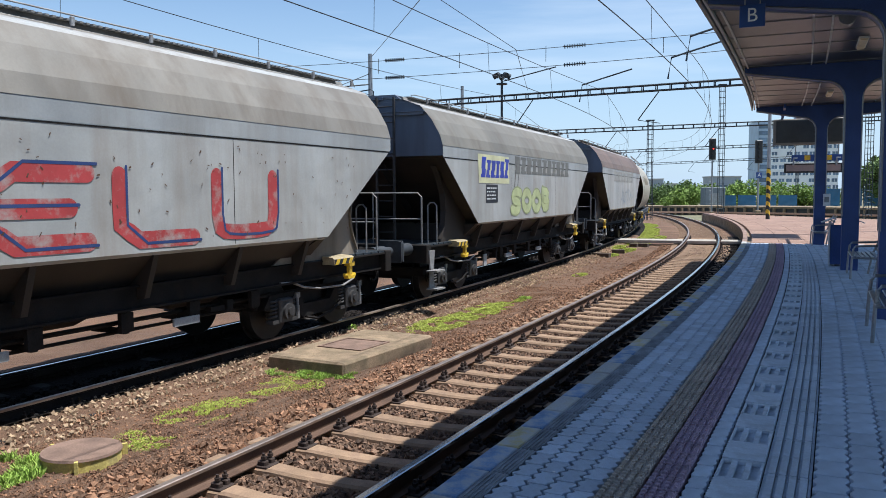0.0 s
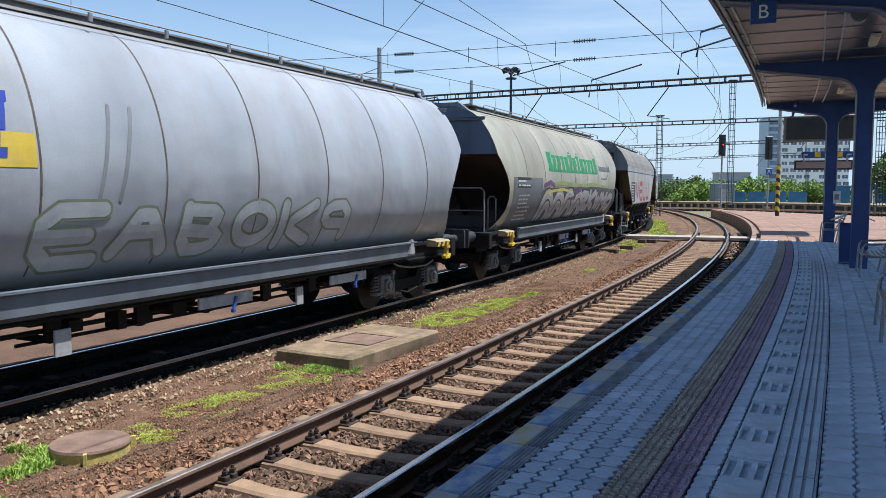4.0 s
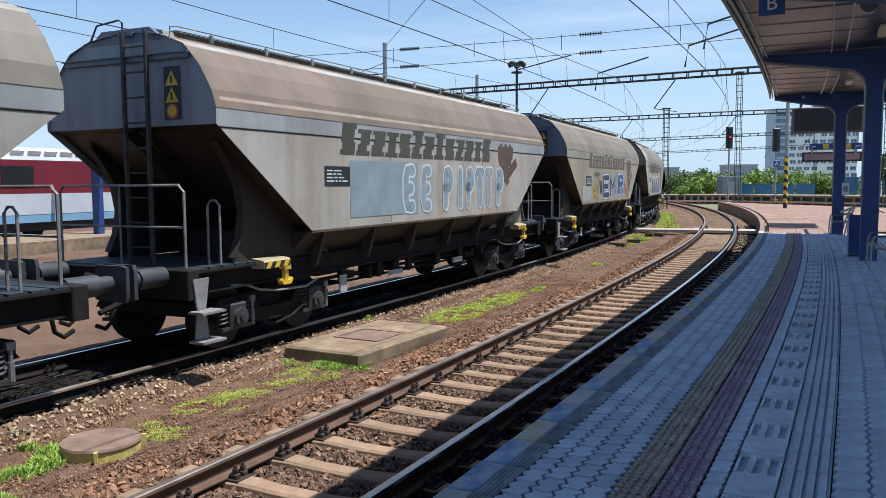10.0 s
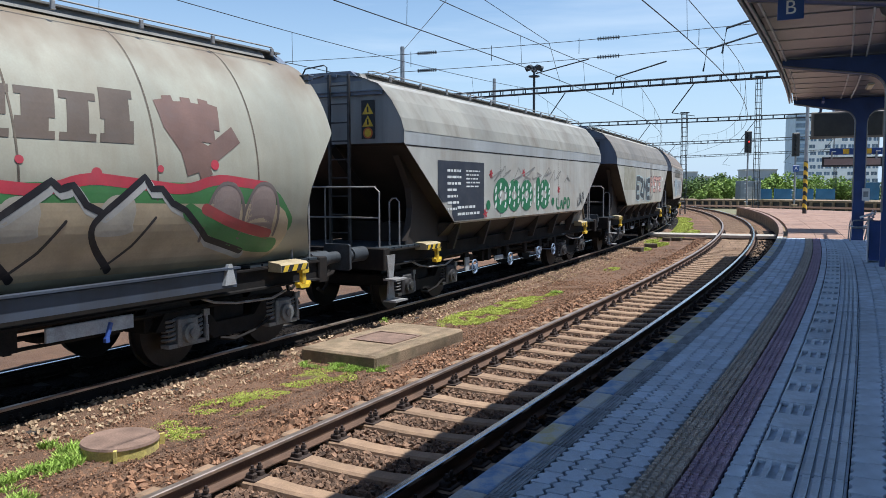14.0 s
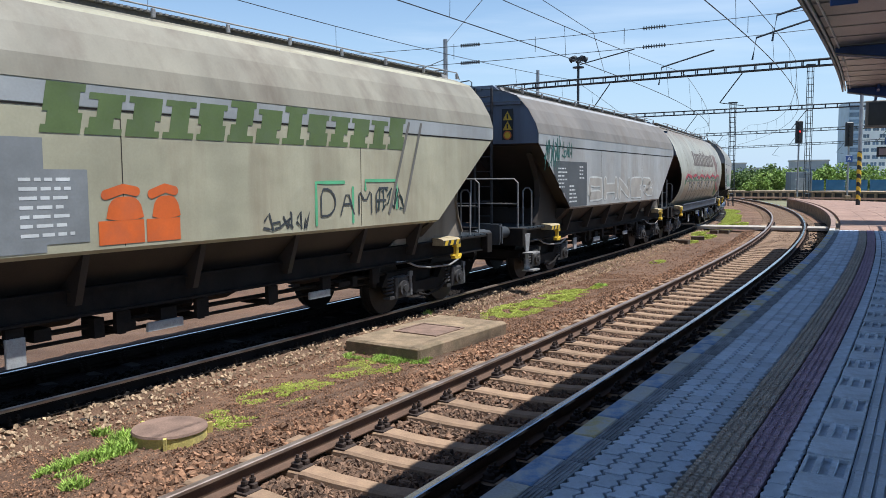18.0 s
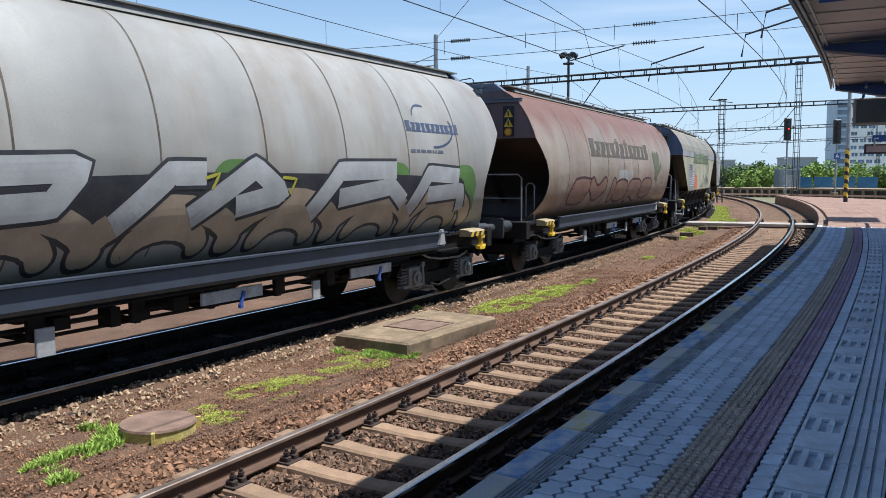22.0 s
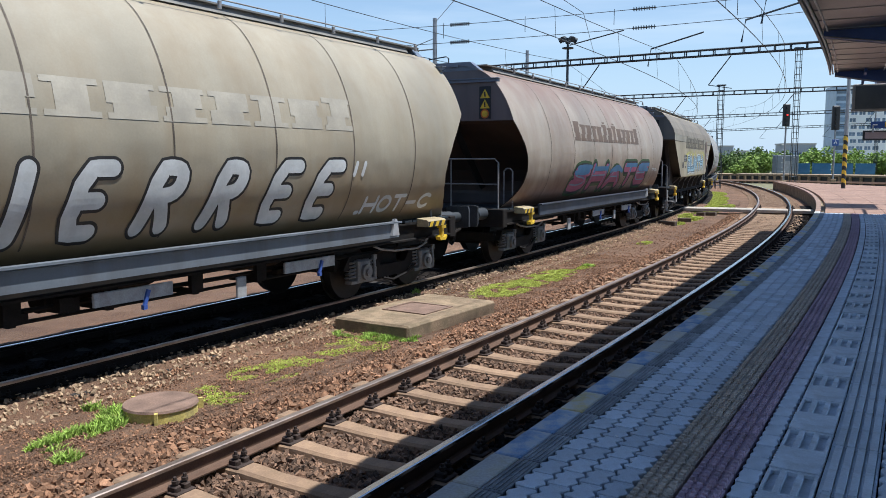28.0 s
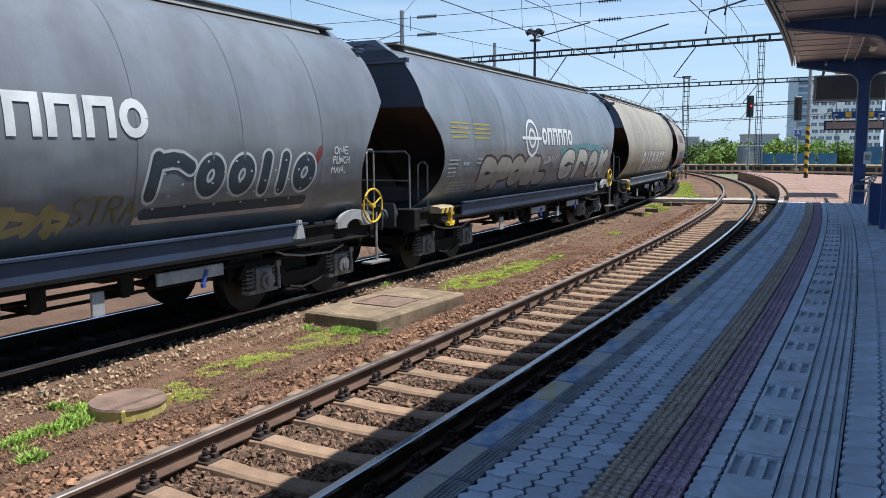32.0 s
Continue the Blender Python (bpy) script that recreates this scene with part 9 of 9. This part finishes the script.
# sunlit end of the platform: rows of reddish slabs narrowing to the tip
rv, rf = [], []
rng = random.Random(12)
for i in range(96):
    s = END + 0.02 + 0.44 * i
    right = 15.0 if s < 50 else max(2.6, 15.0 - (s - 50) * 0.6)
    o = 2.06
    while o < right:
        w = min(0.9, right - o)
        v, f = curved_tile(s, s + 0.432, o, o + w - 0.008, PZ - 0.12, PZ + rng.uniform(-.003, .003))
        k = len(rv)
        rv += v
        rf += [tuple(q + k for q in g_) for g_ in f]
        o += 0.9
tagged(part("red_slabs", mesh_of("red_slabs", rv, rf, M["brick_red"]), plat, "sunlit reddish paving slabs"), kind="stuff")
bd = Build()
for i in range(43):
    s = END + i
    right = 14.9 if s < 50 else max(2.5, 14.9 - (s - 50) * 0.6)
    v = [at(s, 2.1), at(s + 1, 2.1), at(s + 1, right), at(s, right)]
    bd.add([(p.x, p.y, -0.45) for p in v] + [(p.x, p.y, PZ - 0.02) for p in v], [(4, 5, 6, 7), (0, 1, 5, 4), (1, 2, 6, 5), (2, 3, 7, 6), (3, 0, 4, 7)])
part("platform_core", bd.mesh("platform_core", M["concrete"]), plat)


# ---------------------------------------------------------------- ballast stones, grass and litter
def rock(nr):
    """An angular broken stone: a box with its corners knocked about."""
    c = np.array([(x, y, z) for x in (-1, 1) for y in (-1, 1) for z in (-1, 1)], float) * 0.62
    c += nr.uniform(-0.34, 0.34, c.shape)
    f = np.array([(0, 1, 3), (0, 3, 2), (4, 6, 7), (4, 7, 5), (0, 4, 5), (0, 5, 1), (2, 3, 7), (2, 7, 6), (0, 2, 6), (0, 6, 4), (1, 5, 7), (1, 7, 3)])
    return c, f


BED = np.vectorize(bed_height)


def scatter(name, label, spots, sizes, mat, seed, sink=0.3):
    """Thousands of stones in one mesh; spots are (s, off) pairs."""
    nr = np.random.RandomState(seed)
    spots = np.array(spots)
    n = len(spots)
    s, o = spots[:, 0], spots[:, 1]
    h = np.interp(s, _s, _th)
    P = np.stack([np.interp(s, _s, _x) + o * np.cos(h), np.interp(s, _s, _y) - o * np.sin(h), BED(o) + 0.6 * sizes * (1 - sink)], 1)
    q = nr.normal(size=(n, 4))
    w, x, y, z = (q / np.linalg.norm(q, axis=1, keepdims=True)).T
    R = np.stack([np.stack([1 - 2 * (y * y + z * z), 2 * (x * y - z * w), 2 * (x * z + y * w)], 1), np.stack([2 * (x * y + z * w), 1 - 2 * (x * x + z * z), 2 * (y * z - x * w)], 1),
                  np.stack([2 * (x * z - y * w), 2 * (y * z + x * w), 1 - 2 * (x * x + y * y)], 1)], 1)
    kinds = [rock(nr) for _ in range(12)]
    base = np.stack([k[0] for k in kinds])[nr.randint(12, size=n)]
    base = base * (np.array([1.15, 0.95, 0.7]) * sizes[:, None])[:, None, :]
    V = np.einsum("nij,nkj->nki", R, base) + P[:, None, :]
    F = kinds[0][1][None] + 8 * np.arange(n)[:, None, None]
    me = bpy.data.meshes.new(name)
    me.vertices.add(8 * n)
    me.vertices.foreach_set("co", V.ravel())
    me.loops.add(36 * n)
    me.loops.foreach_set("vertex_index", F.ravel())
    me.polygons.add(12 * n)
    me.polygons.foreach_set("loop_start", np.arange(0, 36 * n, 3))
    me.polygons.foreach_set("use_smooth", np.zeros(12 * n, dtype=bool))
    me.materials.append(mat)
    me.update()
    me.validate()
    return tagged(part(name, me), label, "stones", kind="stuff")


nr = np.random.RandomState(3)


def spread(n, s0, s1, o0, o1, power=1.7):
    s = s0 + (s1 - s0) * nr.rand(n) ** power
    o = o0 + (o1 - o0) * nr.rand(n)
    # leave the sleepers' tops clear
    gap = np.abs((s - 6.88 + 0.3) % 0.6 - 0.3)
    keep = (gap > 0.155) | (np.abs(o) > 1.28)
    return list(zip(s[keep], o[keep]))


sp = spread(42000, 1.5, 45, -0.68, 0.68)
scatter("ballast_stones", "rusty brown crushed ballast between the rails", sp, 0.013 + 0.024 * nr.rand(len(sp)), M["bed_stone"], 5, 0.1)
# these stones take a blackened colour in place of the edge's shade
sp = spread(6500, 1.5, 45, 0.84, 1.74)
scatter("ballast_stones", "shade-dark ballast under the platform edge", sp, 0.026 + 0.024 * nr.rand(len(sp)), M["shadowed_stone"], 6)
sp = spread(11000, 1.5, 40, -1.75, -0.86)
scatter("ballast_stones", "rusty brown ballast shoulder beside the rail", sp, 0.014 + 0.028 * nr.rand(len(sp)) ** 2, M["stone"], 7)
sp = spread(60000, 2.5, 22, -3.45, -0.86, 1.25)
scatter("ballast_stones", "fine reddish brown gravel between the two tracks", sp, 0.005 + 0.010 * nr.rand(len(sp)) ** 1.6, M["stone"], 18)
sp = spread(9000, 1.5, 34, -3.4, -1.6)
scatter("ballast_stones", "small gravel between the two tracks", sp, 0.008 + 0.014 * nr.rand(len(sp)) ** 2, M["stone"], 8)
sp = spread(5200, 3.0, 45, -3.86, -3.1)
scatter("ballast_stones", "pale stones along the freight track shoulder", sp, 0.010 + 0.022 * nr.rand(len(sp)), M["pale_stone"], 9)
sp = spread(12000, 2.0, 36, -4.9, -3.86)
scatter("ballast_stones", "shade-dark ballast of the freight track", sp, 0.02 + 0.022 * nr.rand(len(sp)), M["shadowed_stone"], 10)


def tuft(name, label, patches, count, height, mat, seed, wide=0.008):
    """Grass blades standing in the given patches (s, off, rs, ro)."""
    rng = random.Random(seed)
    vs, fs = [], []
    for s, o, rs, ro in patches:
        n = int(count * rs * ro * 4)
        for _ in range(n):
            a, q = rng.uniform(0, 6.28), rng.random() ** 0.6
            ds, do = rs * q * math.cos(a), ro * q * math.sin(a)
            if noise.noise(((s + ds) * 3, (o + do) * 4, seed)) < -0.12:
                continue
            p = at(s + ds, o + do, bed_height(o) - 0.005)
            h = height * rng.uniform(0.4, 1.3) * (1.15 - 0.6 * q)
            b = rng.uniform(0, 6.28)
            w = Vector((math.cos(b), math.sin(b), 0)) * wide * rng.uniform(0.7, 1.6)
            d = Vector((rng.gauss(0, 0.45), rng.gauss(0, 0.45), 1.0)) * h
            k = len(vs)
            vs += [p - w, p + w, p + d * 0.55 + w * 0.8, p + d * 0.55 - w * 0.8, p + d * 0.75 + Vector((d.x, d.y, 0)) * 0.4 + Vector((0, 0, h * 0.15))]
            fs += [(k, k + 1, k + 2, k + 3), (k + 3, k + 2, k + 4)]
    return tagged(part(name, mesh_of(name, vs, fs, mat)), label, "grass", kind="stuff")


tuft("grass", "bright green weeds beside the concrete cover", [(10.85, -2.5, 0.22, 0.5), (10.8, -3.0, 0.2, 0.2), (11.0, -1.98, 0.16, 0.14)], 9000, 0.07, M["grass"], 2, 0.006)
tuft("grass", "bright green weeds beside the round ring", [(6.5, -2.5, 0.22, 0.18), (6.15, -2.5, 0.42, 0.16), (5.85, -2.45, 0.2, 0.14), (6.72, -3.05, 0.1, 0.09), (5.75, -2.06, 0.16, 0.1), (6.75, -2.75, 0.2, 0.14)], 5200, 0.095, M["grass"], 3, 0.0055)
tuft("grass", "yellow green moss patches on the gravel", [(8.6, -2.55, 0.42, 0.42), (9.0, -2.6, 0.5, 0.3), (9.6, -2.5, 0.6, 0.2), (10.35, -2.45, 0.5, 0.45), (7.55, -2.3, 0.32, 0.3), (7.75, -2.1, 0.2, 0.2), (7.8, -2.65, 0.2, 0.14)], 26000, 0.022, M["dry_grass"], 4, 0.0055)
tuft("grass", "long light green grass strip on the track bed", [(15.6, -2.75, 1.3, 0.5), (17.4, -2.65, 1.6, 0.42), (19.4, -2.45, 0.5, 0.14), (25.5, -2.6, 0.6, 0.2)], 11000, 0.042, M["dry_grass"], 5, 0.009)
tuft("grass", "far grass on the track bed near the crossing", [(36.5, -2.9, 1.5, 0.35), (42.5, -2.9, 2.2, 0.6), (46, -3.0, 2.5, 0.6), (51, -3.0, 3, 0.6), (37.5, -3.4, 1.5, 0.3), (33.5, -3.1, 0.8, 0.3), (40.5, -3.3, 0.9, 0.4), (56, -3.1, 4, 0.7), (64, -3.2, 4, 0.8), (47, -2.2, 2.0, 0.3)], 2200, 0.07, M["dry_grass"], 6, 0.02)
tuft("grass", "bright tuft by the freight track", [(19.5, -2.42, 0.22, 0.14), (13.9, -3.72, 0.12, 0.1)], 3000, 0.09, M["grass"], 7, 0.011)

lt = Build()
rng = random.Random(21)
for s, o, w in ((10.1, 2.36, 0.02), (6.6, 2.3, 0.012)):
    p = at(s, o, PZ + 0.012)
    lt = Build().add([p + Vector((w, 0, 0.01)), p + Vector((0, w, 0.0)), p + Vector((-w, 0.005, 0.012)), p + Vector((0.0, -w, 0.004))], [(0, 1, 2), (0, 2, 3)])
    tagged(part("paper_scrap", mesh_of("paper_scrap", lt.v, lt.f, M["white"])), "small white paper scrap on the paving", "litter", "paper scraps")


# bed strip whose dark colour imitates shade beneath the platform edge
tagged(part("track_bed", uneven("edge_bed", list(np.linspace(0.86, 1.8, 6)), -14, 48, 0.25, lambda o: bed_height(o) + 0.02, 0.012, M["shadowed"])),
       "shade-dark ballast bed under the platform edge", "ground", kind="structure")


# ---------------------------------------------------------------- movement
def rolling(front, kind):
    """Poses of one wagon through the clip: both bogies stay on the curve of the track."""
    half = 6.28 if kind == "angular" else 6.69
    rows = []
    for t in np.arange(0, 32.01, 0.5):
        s = float(np.interp(t, np.arange(len(TRAVEL)) * 2.0, TRAVEL)) - front - half
        a, b = at(s - 4.95, TRAIN), at(s + 4.95, TRAIN)
        d = (b - a).normalized()
        rows.append((float(t), pose(*((a + b) / 2), 0, 0, math.degrees(math.atan2(d.y, d.x)))))
    return rows


def spin(wagon_, front, half):
    """Wheelsets turn as far as they roll, while their wagon is near the station."""
    ts = np.arange(0, 32.001, 0.08)
    s = np.interp(ts, np.arange(len(TRAVEL)) * 2.0, TRAVEL)
    turn = np.degrees((s - s[0]) / 0.46)
    mid_s = s - front - half
    for w, ob, ax in WHEELSETS:
        if w is wagon_:
            rows = [(float(t), pose(ax, 0, 0.46, 0, float(a), 0)) for t, a, m in zip(ts, turn, mid_s) if -25 < m < 60]
            if len(rows) > 1:
                walk(ob, ([(0.0, rows[0][1])] if rows[0][0] > 0 else []) + rows + ([(32.0, rows[-1][1])] if rows[-1][0] < 31.99 else []))


def motions():
    fronts = [FRONT[0] - 15.1] + list(FRONT)
    for w, front, sp in zip(WAGONS, fronts, SPEC):
        walk(w, rolling(front, sp[0]))
        spin(w, front, 6.28 if sp[0] == "angular" else 6.69)


motions()
